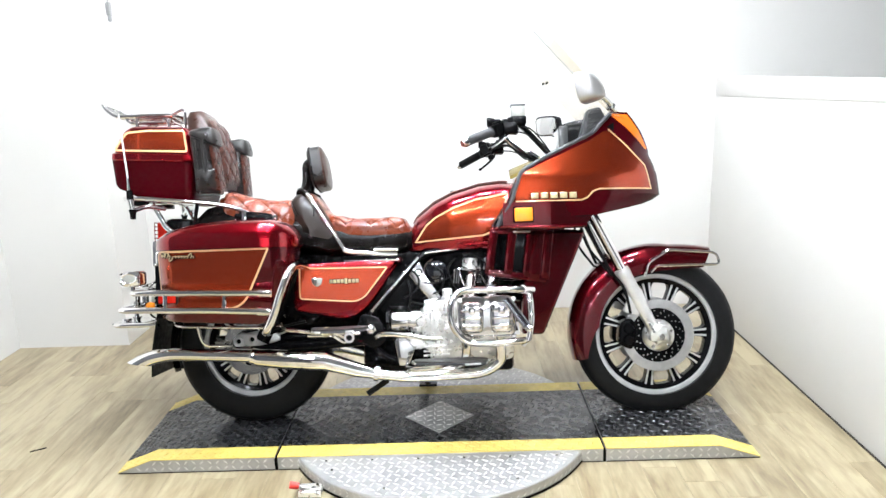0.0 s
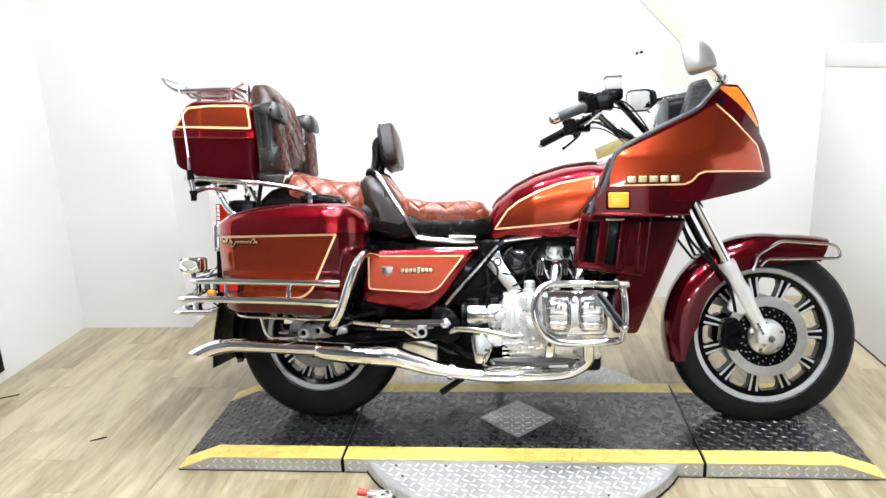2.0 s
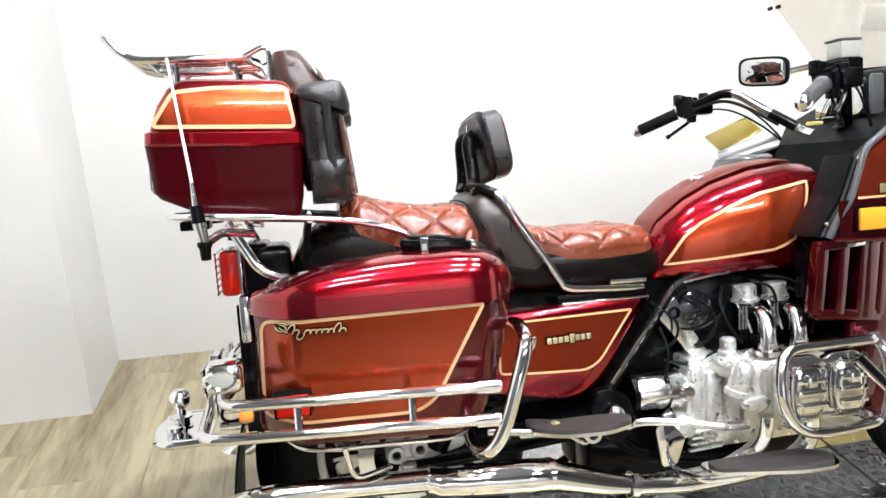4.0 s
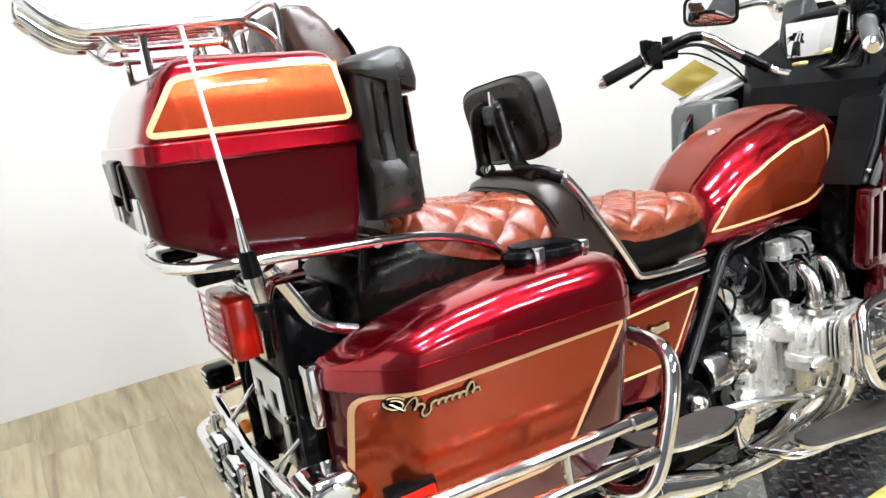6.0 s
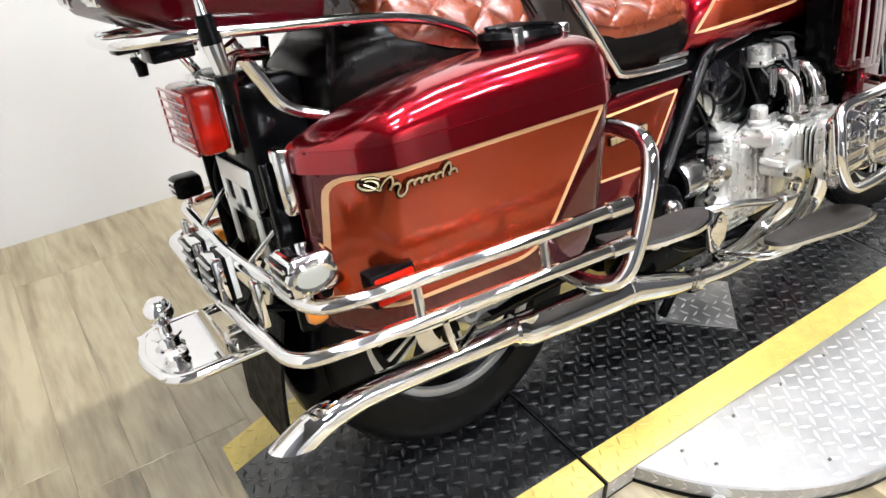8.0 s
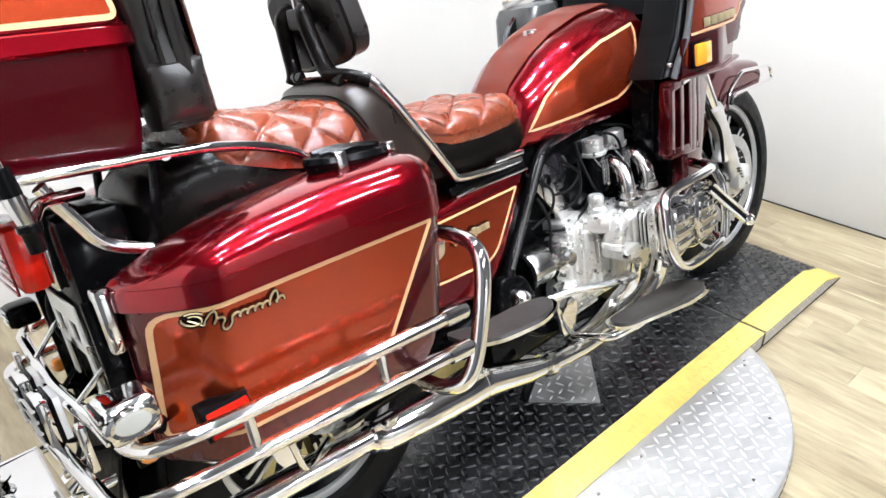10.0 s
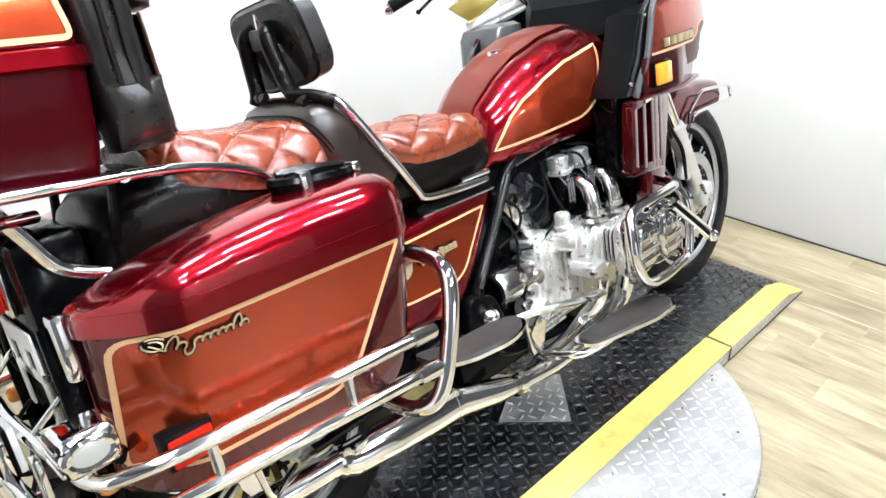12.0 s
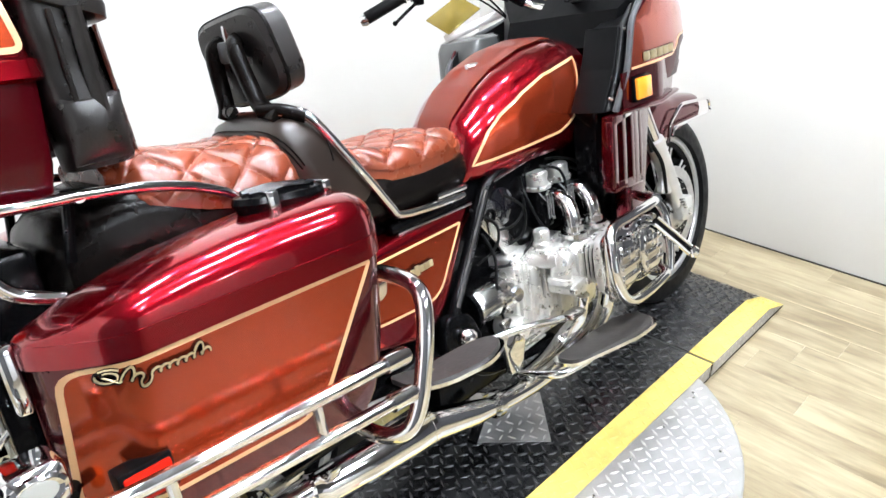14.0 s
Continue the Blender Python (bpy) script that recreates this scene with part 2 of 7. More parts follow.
def slab(outline, y0, y1, bevel=0.0, bm=None, seg=3, taper=0.0):
    """A plate whose outline lies in x and z, from y0 to y1."""
    bm2 = bmesh.new()
    cx = sum(p[0] for p in outline) / len(outline)
    cz = sum(p[1] for p in outline) / len(outline)
    a = [bm2.verts.new((x, y0, z)) for x, z in outline]
    b = [bm2.verts.new((cx + (x - cx) * (1 - taper), y1, cz + (z - cz) * (1 - taper))) for x, z in outline]
    n = len(outline)
    bm2.faces.new(a)
    bm2.faces.new(b)
    for i in range(n):
        bm2.faces.new((a[i], a[(i + 1) % n], b[(i + 1) % n], b[i]))
    if bevel:
        bmesh.ops.recalc_face_normals(bm2, faces=bm2.faces[:])
        bmesh.ops.bevel(bm2, geom=bm2.edges[:], offset=bevel, segments=seg, affect="EDGES", profile=0.5)
    return merge(bm, bm2)


def rounded(pts, rad, k=5, closed=True):
    """A polyline or outline with its corners rounded."""
    pts = [Vector(p) for p in pts]
    n, out = len(pts), []
    for i, p in enumerate(pts):
        if not closed and i in (0, n - 1):
            out.append(p)
            continue
        a, b = pts[(i - 1) % n], pts[(i + 1) % n]
        r = rad[i] if isinstance(rad, (list, tuple)) else rad
        ra, rb = min(r, (a - p).length * 0.49), min(r, (b - p).length * 0.49)
        if ra < 1e-5:
            out.append(p)
            continue
        s, e = p + (a - p).normalized() * ra, p + (b - p).normalized() * rb
        for j in range(k + 1):
            t = j / k
            out.append(s * (1 - t) ** 2 + p * 2 * t * (1 - t) + e * t * t)
    return out


def tube(pts, r, n=12, bm=None, closed=False, cap=True, flat=1.0):
    """A swept round bar along points; r may be a list."""
    bm = bm or bmesh.new()
    pts = [Vector(p) for p in pts]
    m = len(pts)
    up = None
    rings = []
    for i, p in enumerate(pts):
        a = pts[(i - 1) % m] if (closed or i) else p
        b = pts[(i + 1) % m] if (closed or i < m - 1) else p
        d = (b - a).normalized()
        if up is None:
            up = d.orthogonal().normalized() if abs(d.z) > 0.9 else Vector((0, 0, 1))
        up = (up - d * up.dot(d)).normalized()
        s = d.cross(up)
        rr = r[i] if isinstance(r, (list, tuple)) else r
        rings.append([bm.verts.new(p + (s * math.cos(2 * math.pi * j / n) + up * math.sin(2 * math.pi * j / n) * flat) * rr) for j in range(n)])
    for i in range(m if closed else m - 1):
        a, b = rings[i], rings[(i + 1) % m]
        for j in range(n):
            bm.faces.new((a[j], a[(j + 1) % n], b[(j + 1) % n], b[j]))
    if cap and not closed:
        bm.faces.new(rings[0])
        bm.faces.new(rings[-1])
    return bm


def curve(pts, k=6, closed=False):
    """Catmull-Rom points through pts."""
    pts = [Vector(p) for p in pts]
    n, out = len(pts), []
    for i in range(n if closed else n - 1):
        p0, p1, p2, p3 = (pts[(i + o) % n] if closed else pts[min(max(i + o, 0), n - 1)] for o in (-1, 0, 1, 2))
        for j in range(k):
            t = j / k
            out.append(0.5 * ((2 * p1) + (p2 - p0) * t + (2 * p0 - 5 * p1 + 4 * p2 - p3) * t * t + (3 * p1 - p0 - 3 * p2 + p3) * t ** 3))
    if not closed:
        out.append(pts[-1])
    return out


def pipe(pts, r, rad=0.03, n=12, bm=None, closed=False, k=6):
    """A bent round bar with rounded corners."""
    return tube(rounded(pts, rad, k, closed), r, n, bm, closed)


def lathe(profile, centre, axis="Y", n=32, bm=None, full=True):
    """A turned shape: profile of (radius, height along the axis)."""
    bm = bm or bmesh.new()
    c = Vector(centre)
    if isinstance(axis, str):
        d = {"X": Vector((1, 0, 0)), "Y": Vector((0, 1, 0)), "Z": Vector((0, 0, 1))}[axis]
    else:
        d = Vector(axis).normalized()
    u = d.orthogonal().normalized()
    v = d.cross(u)
    rings = []
    for r, h in profile:
        if r < 1e-6:
            rings.append([bm.verts.new(c + d * h)])
        else:
            rings.append([bm.verts.new(c + d * h + (u * math.cos(2 * math.pi * j / n) + v * math.sin(2 * math.pi * j / n)) * r) for j in range(n)])
    for a, b in zip(rings, rings[1:]):
        for j in range(n):
            k = (j + 1) % n
            if len(a) == 1 and len(b) == 1:
                continue
            if len(a) == 1:
                bm.faces.new((a[0], b[j], b[k]))
            elif len(b) == 1:
                bm.faces.new((a[j], a[k], b[0]))
            else:
                bm.faces.new((a[j], a[k], b[k], b[j]))
    return bm


def loft(rings, bm=None, cap=True, closed=True):
    """Skin over rings with the same number of points."""
    bm = bm or bmesh.new()
    vs = [[bm.verts.new(p) for p in r] for r in rings]
    n = len(vs[0])
    for a, b in zip(vs, vs[1:]):
        for j in range(n if closed else n - 1):
            bm.faces.new((a[j], a[(j + 1) % n], b[(j + 1) % n], b[j]))
    if cap and closed:
        bm.faces.new(vs[0])
        bm.faces.new(vs[-1])
    return bm


def sheet(f, nu, nv, bm=None, thick=0.0):
    """A sheet over u, v in 0..1, made solid if thick."""
    bm2 = bmesh.new()
    vs = [[bm2.verts.new(f(i / nu, j / nv)) for j in range(nv + 1)] for i in range(nu + 1)]
    for i in range(nu):
        for j in range(nv):
            bm2.faces.new((vs[i][j], vs[i + 1][j], vs[i + 1][j + 1], vs[i][j + 1]))
    if thick:
        bmesh.ops.recalc_face_normals(bm2, faces=bm2.faces[:])
        bmesh.ops.solidify(bm2, geom=bm2.faces[:], thickness=thick)
    return merge(bm, bm2)


def interp(x, table):
    """Smooth interpolation in a table of (x, value)."""
    if x <= table[0][0]:
        return table[0][1]
    for (a, va), (b, vb) in zip(table, table[1:]):
        if x <= b:
            t = (x - a) / (b - a)
            return va + (vb - va) * t
    return table[-1][1]


def ring_yz(x, hy, z0, z1, n=24, e=3.0, yc=0.0):
    """A superellipse ring across the machine at x."""
    zc, hz = (z0 + z1) / 2, (z1 - z0) / 2
    out = []
    for j in range(n):
        a = 2 * math.pi * j / n
        c, s = math.cos(a), math.sin(a)
        out.append((x, yc + hy * math.copysign(abs(c) ** (2 / e), c), zc + hz * math.copysign(abs(s) ** (2 / e), s)))
    return out


def empty(name, m=None):
    ob = new(name)
    if m is not None:
        ob.matrix_basis = m
    return ob


# ---- the room ----
def structure(name, bm, mat, label):
    return tagged(part(name, bm, mat), label, "wall" if "wall" in name else name.split("_")[0], kind="structure")


structure("wall_back", box(-1.765, 3.6, 4.66, 4.78, 0, 3.2), WALL, "plain white painted back wall of the studio")
structure("wall_left", box(-2.50, -2.385, 2.3, 4.78, 0, 3.2), WALL, "plain white painted side wall")
# added out of view: a dark continuation that keeps reflections dark
structure("wall_shop", box(-2.50, -2.385, -6.5, 2.3, 0, 3.2), DARK_WALL, "unseen side wall, added dark to give dark reflections")
structure("wall_nook", box(-2.385, -1.765, 4.225, 4.78, 0, 3.2), WALL, "white boxed-out wall section in the corner")
structure("wall_half", box(1.60, 1.72, 2.5, 4.66, 0, 1.30, 0.004), WALL, "white half-height partition wall")
# dark strip that draws the shadow line where half wall meets floor
structure("trim_joint", box(1.594, 1.6, 2.5, 4.66, -0.002, 0.005), SHADOW_GAP, "thin dark strip for the shadow gap between floor and half wall")
cap = box(1.595, 1.76, 2.495, 4.66, 1.244, 1.352, 0.005)
for v in cap.verts:
    if v.co.z < 1.30:
        v.co.z += 0.019 * (4.66 - v.co.y)
structure("trim_cap", cap, WALL, "white painted cap board on the half wall")
# both walls at x 3.6 are out of view, dark to cut bounce
structure("wall_beyond", box(3.6, 3.72, 0.8, 4.78, 0, 3.2), DARK_WALL, "unseen wall beyond the half wall, added dark to give dark reflections")
structure("wall_far", box(3.6, 3.72, -6.5, 0.8, 0, 3.2), DARK_WALL, "unseen far wall, added dark to give dark reflections")
# added out of view as a bright surface for the bike to reflect
structure("wall_front", box(-2.50, 3.72, -6.62, -6.5, 0, 3.2), BOUNCE_WALL, "unseen pale end wall, added to give the bike pale reflections")
structure("ceiling", box(-2.50, 3.72, -6.62, 4.78, 3.2, 3.3), CEIL, "plain grey ceiling")

floor = tagged(part("floor", box(-2.385, 3.6, -6.5, 4.66, -0.06, -0.008), FLOOR_BASE), "pale brown wood-look vinyl plank floor", "floor", kind="structure")

# ceiling lights: rows of short bright fixtures
GLOW = glow_material("lit_diffuser", (0.925, 0.98, 1.03), 620.0)


def ceiling_light(x, y, lx, ly):
    ob = empty("ceiling_light", pose(x, y, 3.2))
    tagged(ob, "short white ceiling light with a lit diffuser", "ceiling light", "ceiling lights")
    part("housing", box(-lx / 2, lx / 2, -ly / 2, ly / 2, -0.05, 0.0, 0.008), WHITE_PAINT, ob)
    part("diffuser", box(-lx / 2 + 0.02, lx / 2 - 0.02, -ly / 2 + 0.02, ly / 2 - 0.02, -0.065, -0.046, 0.005), GLOW, ob, "glowing white diffuser")


# the row at y -5.2 is added unseen to light the pale end wall
for ly, mid, wide in ((-5.2, 0.6, 1.4), (0.4, -0.1, 1.05), (1.95, -0.12, 0.95), (3.4, -0.05, 0.72)):
    for lx in (mid - wide, mid, mid + wide):
        ceiling_light(lx, ly, 0.42, 0.11)

# ---- the display platform with its turntable ----
P_Y0, P_Y1, P_Z = 2.85, 3.44, 0.053


def tread_field(inside, x0, x1, y0, y1, z, pitch, size, bm=None, up=True, h=0.0022):
    """Raised lozenges in alternate directions over a rectangle."""
    bm = bm or bmesh.new()
    nx, ny = int((x1 - x0) / pitch), int((y1 - y0) / pitch)
    for i in range(nx + 1):
        for j in range(ny + 1):
            x, y = x0 + i * pitch, y0 + j * pitch
            if not inside(x, y):
                continue
            a = math.radians(45 if (i + j) % 2 else -45) + 0.3
            c, s = math.cos(a), math.sin(a)
            l, w = size, size * 0.3
            zz = z(x, y)
            q = [bm.verts.new((x + dx * c - dy * s, y + dx * s + dy * c, zz + dz)) for dx, dy, dz in
                 ((-l, 0, 0), (0, -w, 0), (l, 0, 0), (0, w, 0), (-l * 0.6, 0, h), (l * 0.6, 0, h))]
            for f in ((0, 1, 4), (1, 5, 4), (1, 2, 5), (2, 3, 5), (3, 4, 5), (3, 0, 4)):
                bm.faces.new([q[k] for k in f])
    return bm


def top_z(x):
    return interp(x, [(-1.215, 0.004), (-1.085, P_Z), (1.042, P_Z), (1.190, 0.004)])


def ramp_section(x0, x1, group_label):
    ob = empty("platform_section", pose(0, 0, 0))
    tagged(ob, group_label, "display platform", "platform sections")
    xs = sorted({x0, x1, *(s for s in (-1.085, 1.042) if x0 < s < x1)})
    body = bmesh.new()
    rings = [[(x, P_Y0, 0.001), (x, P_Y1, 0.001), (x, P_Y1, top_z(x) - 0.002), (x, P_Y0, top_z(x) - 0.002)] for x in xs]
    part("base", loft(rings, body), TREAD_ALU, ob, "bright aluminium tread plate skirt")
    deck = loft([[(x, P_Y0 + 0.08, top_z(x) - 0.001), (x, P_Y1 - 0.08, top_z(x) - 0.001), (x, P_Y1 - 0.08, top_z(x) + 0.0015), (x, P_Y0 + 0.08, top_z(x) + 0.0015)] for x in xs])
    d = part("deck", deck, TREAD_RUBBER, ob, "black tread-plate deck, scuffed")
    part("tread", tread_field(lambda x, y: True, x0 + 0.015, x1 - 0.012, P_Y0 + 0.095, P_Y1 - 0.09, lambda x, y: top_z(x) + 0.0012, 0.0265, 0.0150, h=0.003), TREAD_TOP, d, "raised lozenge pattern")["kind"] = "stuff"
    for ya, yb in ((P_Y0 - 0.001, P_Y0 + 0.0795), (P_Y1 - 0.0795, P_Y1 + 0.001)):
        st = loft([[(x, ya, top_z(x) - 0.001), (x, yb, top_z(x) - 0.001), (x, yb, top_z(x) + 0.002), (x, ya, top_z(x) + 0.002)] for x in xs])
        es = part("edge_stripe", st, YELLOW, ob, "worn yellow safety stripe")
        part("tread", tread_field(lambda x, y: True, x0 + 0.015, x1 - 0.012, ya + 0.014, yb - 0.008, lambda x, y: top_z(x) + 0.0016, 0.0265, 0.0135, h=0.0022), YELLOW, es)["kind"] = "stuff"
    sk = bmesh.new()
    for i in range(int((x1 - x0) / 0.03)):
        for j in range(2):
            x, z = x0 + 0.02 + 0.03 * i, 0.015 + 0.024 * j
            if z + 0.012 > top_z(x):
                continue
            a = math.radians(45 if (i + j) % 2 else -45)
            c, q = math.cos(a) * 0.012, math.sin(a) * 0.012
            lo = [sk.verts.new((x + dx, P_Y0 - dy, z + dz)) for dx, dz, dy in ((-c, -q, 0), (q * 0.3, -c * 0.3, 0), (c, q, 0), (-q * 0.3, c * 0.3, 0), (0, 0, 0.0022))]
            for k in range(4):
                sk.faces.new((lo[k], lo[(k + 1) % 4], lo[4]))
    part("skirt_tread", sk, TREAD_BRIGHT, ob)["kind"] = "stuff"
    part("foot_strip", box(x0 + 0.003, x1 - 0.003, P_Y0 - 0.0015, P_Y0 + 0.01, 0.0, 0.003), BLACK, ob)
    if x1 < 0.7:
        part("joint_strip", box(x1 - 0.001, x1 + 0.0105, P_Y0 - 0.001, P_Y1, 0.0, P_Z - 0.006), BLACK, ob, "black joint strip")
    return ob


ramp_section(-1.215, -0.619, "black tread-plate end ramp of the platform with yellow edges")
ramp_section(-0.608, 0.608, "black tread-plate middle section of the platform with yellow edges")
ramp_section(0.619, 1.190, "black tread-plate end ramp of the platform with yellow edges")

# turntable disc
disc = empty("turntable", pose(0, 3.145, 0))
tagged(disc, "round aluminium tread-plate turntable under the platform", "turntable")
DISC_R = 0.605
part("plate", lathe([(0, 0.004), (DISC_R, 0.004), (DISC_R, 0.044), (DISC_R - 0.004, 0.048), (0, 0.048)], (0, 0, 0), "Z", 96), TREAD_ALU, disc)
part("tread", tread_field(lambda x, y: x * x + y * y < (DISC_R - 0.015) ** 2 and abs(y) > 0.3, -DISC_R, DISC_R, -DISC_R, DISC_R, lambda x, y: 0.0478, 0.0285, 0.0155, h=0.003), TREAD_BRIGHT, disc, "raised lozenge pattern")["kind"] = "stuff"

part("rim_base", lathe([(DISC_R + 0.0005, 0.0), (DISC_R + 0.002, 0.0), (DISC_R + 0.002, 0.010), (DISC_R + 0.0005, 0.010)], (0, 0, 0), "Z", 96), BLACK, disc, "black lower rim")
rt = bmesh.new()
for i in range(130):
    a0 = 2 * math.pi * i / 130
    for z, d in ((0.020, 1), (0.036, -1)):
        lo = [rt.verts.new(((DISC_R + dr) * math.cos(a0 + da), (DISC_R + dr) * math.sin(a0 + da), z + dz)) for da, dz, dr in ((-0.013, -0.007 * d, 0), (0.004, -0.002, 0), (0.013, 0.007 * d, 0), (-0.004, 0.002, 0), (0, 0, 0.002))]
        for k in range(4):
            rt.faces.new((lo[k], lo[(k + 1) % 4], lo[4]))
part("rim_tread", rt, TREAD_BRIGHT, disc)["kind"] = "stuff"
for x in (-0.42, -0.25, -0.08, 0.09, 0.26, 0.43):
    part("screw", lathe([(0, 0.0515), (0.004, 0.051), (0.0055, 0.049), (0.0055, 0.047)], (x, -0.325, 0), "Z", 8), STEEL, disc)
for a in (200, 225, 250, 275, 300, 325):
    part("screw", lathe([(0, 0.0515), (0.004, 0.051), (0.0055, 0.049), (0.0055, 0.047)], (0.55 * math.cos(math.radians(a)), 0.55 * math.sin(math.radians(a)), 0), "Z", 8), STEEL, disc)

# bright square plate set cornerwise in the middle of the deck
inlay = empty("diamond_plate", pose(-0.004, 3.14, P_Z + 0.0025, 0, 0, 45))
tagged(inlay, "square aluminium tread plate laid cornerwise on the deck", "metal plate")
part("sheet", box(-0.1, 0.1, -0.1, 0.1, 0, 0.0035, 0.0008), TREAD_ALU, inlay)
part("tread", tread_field(lambda x, y: True, -0.085, 0.09, -0.085, 0.09, lambda x, y: 0.0034, 0.0285, 0.0135, h=0.003), TREAD_BRIGHT, inlay)["kind"] = "stuff"


# ---- the motorcycle: its own axes, x ahead, y to its left, z up, leaning on its side stand ----
bike = empty("motorcycle", pose(0, 3.17, 0.059, -13, 0, 0))
tagged(bike, "dark red and copper touring motorcycle with luggage, leaning on its stand", "motorcycle")


def both(make):
    """Builds a part on both flanks: make(s), s = -1 for the right, 1 for the left."""
    return make(-1), make(1)


# wheels
def wheel(name, cx, cz, r_tyre, w_tyre, r_rim, w_rim, spokes, turn):
    w = part(name, lathe([(0.018, -0.06), (0.034, -0.055), (0.042, -0.04), (0.042, 0.04), (0.034, 0.055), (0.018, 0.06), (0.018, -0.06)], (cx, 0, cz), "Y", 32), ALLOY, bike, "black cast wheel with bright edges")
    h = w_tyre / 2
    prof = []
    for i in range(25):
        a = math.pi * (i / 24)
        c, s = math.cos(a), math.sin(a)
        prof.append((r_rim + 0.004 + (r_tyre - r_rim - 0.004) * abs(s) ** 0.62, -h * math.copysign(abs(c) ** 0.75, c)))
    prof.append(prof[0])
    part("tyre", lathe(prof, (cx, 0, cz), "Y", 96), TYRE, w, "black road tyre")
    g = bmesh.new()
    for k in range(3):
        y = (-0.3 + 0.3 * k) * h
        lathe([(r_tyre - 0.004, y - 0.002), (r_tyre + 0.0015, y - 0.0045), (r_tyre + 0.0015, y + 0.0045), (r_tyre - 0.004, y + 0.002)], (cx, 0, cz), "Y", 96, g)
    part("tread_rib", g, TYRE, w)
    q = w_rim / 2
    part("rim", lathe([(r_rim - 0.015, -q * 0.80), (r_rim - 0.012, -q * 0.97), (r_rim - 0.004, -q), (r_rim + 0.005, -q * 0.98), (r_rim + 0.005, q * 0.98), (r_rim - 0.004, q), (r_rim - 0.012, q * 0.97), (r_rim - 0.015, q * 0.80), (r_rim - 0.015, -q * 0.80)], (cx, 0, cz), "Y", 96), RIM, w, "satin silver rim edge")
    part("rim_well", lathe([(r_rim - 0.034, -q * 0.5), (r_rim - 0.031, -q * 0.66), (r_rim - 0.013, -q * 0.82), (r_rim - 0.013, q * 0.82), (r_rim - 0.031, q * 0.66), (r_rim - 0.034, q * 0.5), (r_rim - 0.034, -q * 0.5)], (cx, 0, cz), "Y", 96), BLACK, w)
    for i in range(spokes):
        a0 = turn + 2 * math.pi * i / spokes

        def P(r, off, y):
            return (cx + math.cos(a0) * r - math.sin(a0) * off, y, cz + math.sin(a0) * r + math.cos(a0) * off)
        r0, r1 = 0.04, r_rim - 0.031
        rings = []
        for r, hw, hy in ((r0, 0.013, 0.024), (0.11, 0.0135, 0.023), (r1 - 0.05, 0.0145, 0.021), (r1 - 0.022, 0.017, 0.020), (r1 - 0.010, 0.024, 0.020), (r1 + 0.003, 0.042, 0.020)):
            rings.append([P(r, -hw, -hy), P(r, hw, -hy), P(r, hw, hy), P(r, -hw, hy)])
        s = part("spoke", loft(rings), BLACK, w, "black cast spoke with two bright ribs")
        for d in (-1, 1):
            rib = bmesh.new()
            for sy in (-1, 1):
                rings = []
                for r, o, hw, hy in ((0.09, d * 0.0085, 0.0034, 0.0245), (r1 - 0.05, d * 0.0095, 0.0034, 0.0225), (r1 - 0.01, d * 0.012, 0.0038, 0.0215), (r1 + 0.006, d * 0.0145, 0.0044, 0.0225)):
                    rings.append([P(r, o - hw, sy * (hy - 0.004)), P(r, o + hw, sy * (hy - 0.004)), P(r, o + hw, sy * (hy + 0.001)), P(r, o - hw, sy * (hy + 0.001))])
                loft(rings, rib)
            part("rib", rib, RIM, w)
    return w


FX, FZ, RX, RZ = 0.887, 0.305, -0.754, 0.307
front_wheel = wheel("front_wheel", FX, FZ, 0.324, 0.108, 0.242, 0.075, 11, 0.0)
rear_wheel = wheel("rear_wheel", RX, RZ, 0.315, 0.135, 0.203, 0.095, 11, 0.3)

# front brakes
for s in (-1, 1):
    y = s * 0.066
    d = part("brake_disc", lathe([(0.109, y - 0.003), (0.144, y - 0.003), (0.1455, y), (0.144, y + 0.003), (0.109, y + 0.003), (0.109, y - 0.003)], (FX, 0, FZ), "Y", 64), DISC, bike, "bright steel brake disc")
    car = lathe([(0.05, y - 0.004), (0.109, y - 0.002), (0.109, y + 0.002), (0.05, y + 0.004), (0.05, y - 0.004)], (FX, 0, FZ), "Y", 48)
    part("disc_carrier", car, BLACK, d)
    bo = bmesh.new()
    for k in range(48):
        a = 2 * math.pi * k / 48
        rr = (0.078, 0.100, 0.089)[k % 3]
        lathe([(0, s * 0.007), (0.0034, s * 0.007), (0.0034, -s * 0.002)], (FX + rr * math.cos(a), y, FZ + rr * math.sin(a)), "Y", 7, bo)
    part("rivet", bo, STEEL, d)
    part("hub_cover", lathe([(0, s * 0.092), (0.035, s * 0.0915), (0.056, s * 0.086), (0.064, s * 0.077), (0.065, s * 0.06)], (FX, 0, FZ), "Y", 40), DISC, d, "bright hub cover")
    for k in range(5):
        a = 2 * math.pi * k / 5 + 0.4
        part("hub_bolt", lathe([(0, s * 0.096), (0.006, s * 0.096), (0.0075, s * 0.091), (0.0075, s * 0.08)], (FX + 0.05 * math.cos(a), 0, FZ + 0.05 * math.sin(a)), "Y", 6), STEEL, d)
    cal = slab(rounded([(FX - 0.165, FZ - 0.03), (FX - 0.155, FZ + 0.06), (FX - 0.105, FZ + 0.075), (FX - 0.085, FZ + 0.02), (FX - 0.11, FZ - 0.055)], 0.02), y - 0.035, y + 0.03, 0.008)
    c = part("brake_caliper", cal, BLACK, bike, "black brake caliper")
    for dz in (-0.012, 0.035):
        part("piston_cap", lathe([(0, s * 0.012), (0.018, s * 0.012), (0.022, s * 0.006), (0.022, 0)], (FX - 0.125, y + s * 0.036, FZ + dz), "Y", 20), BLACK, c)

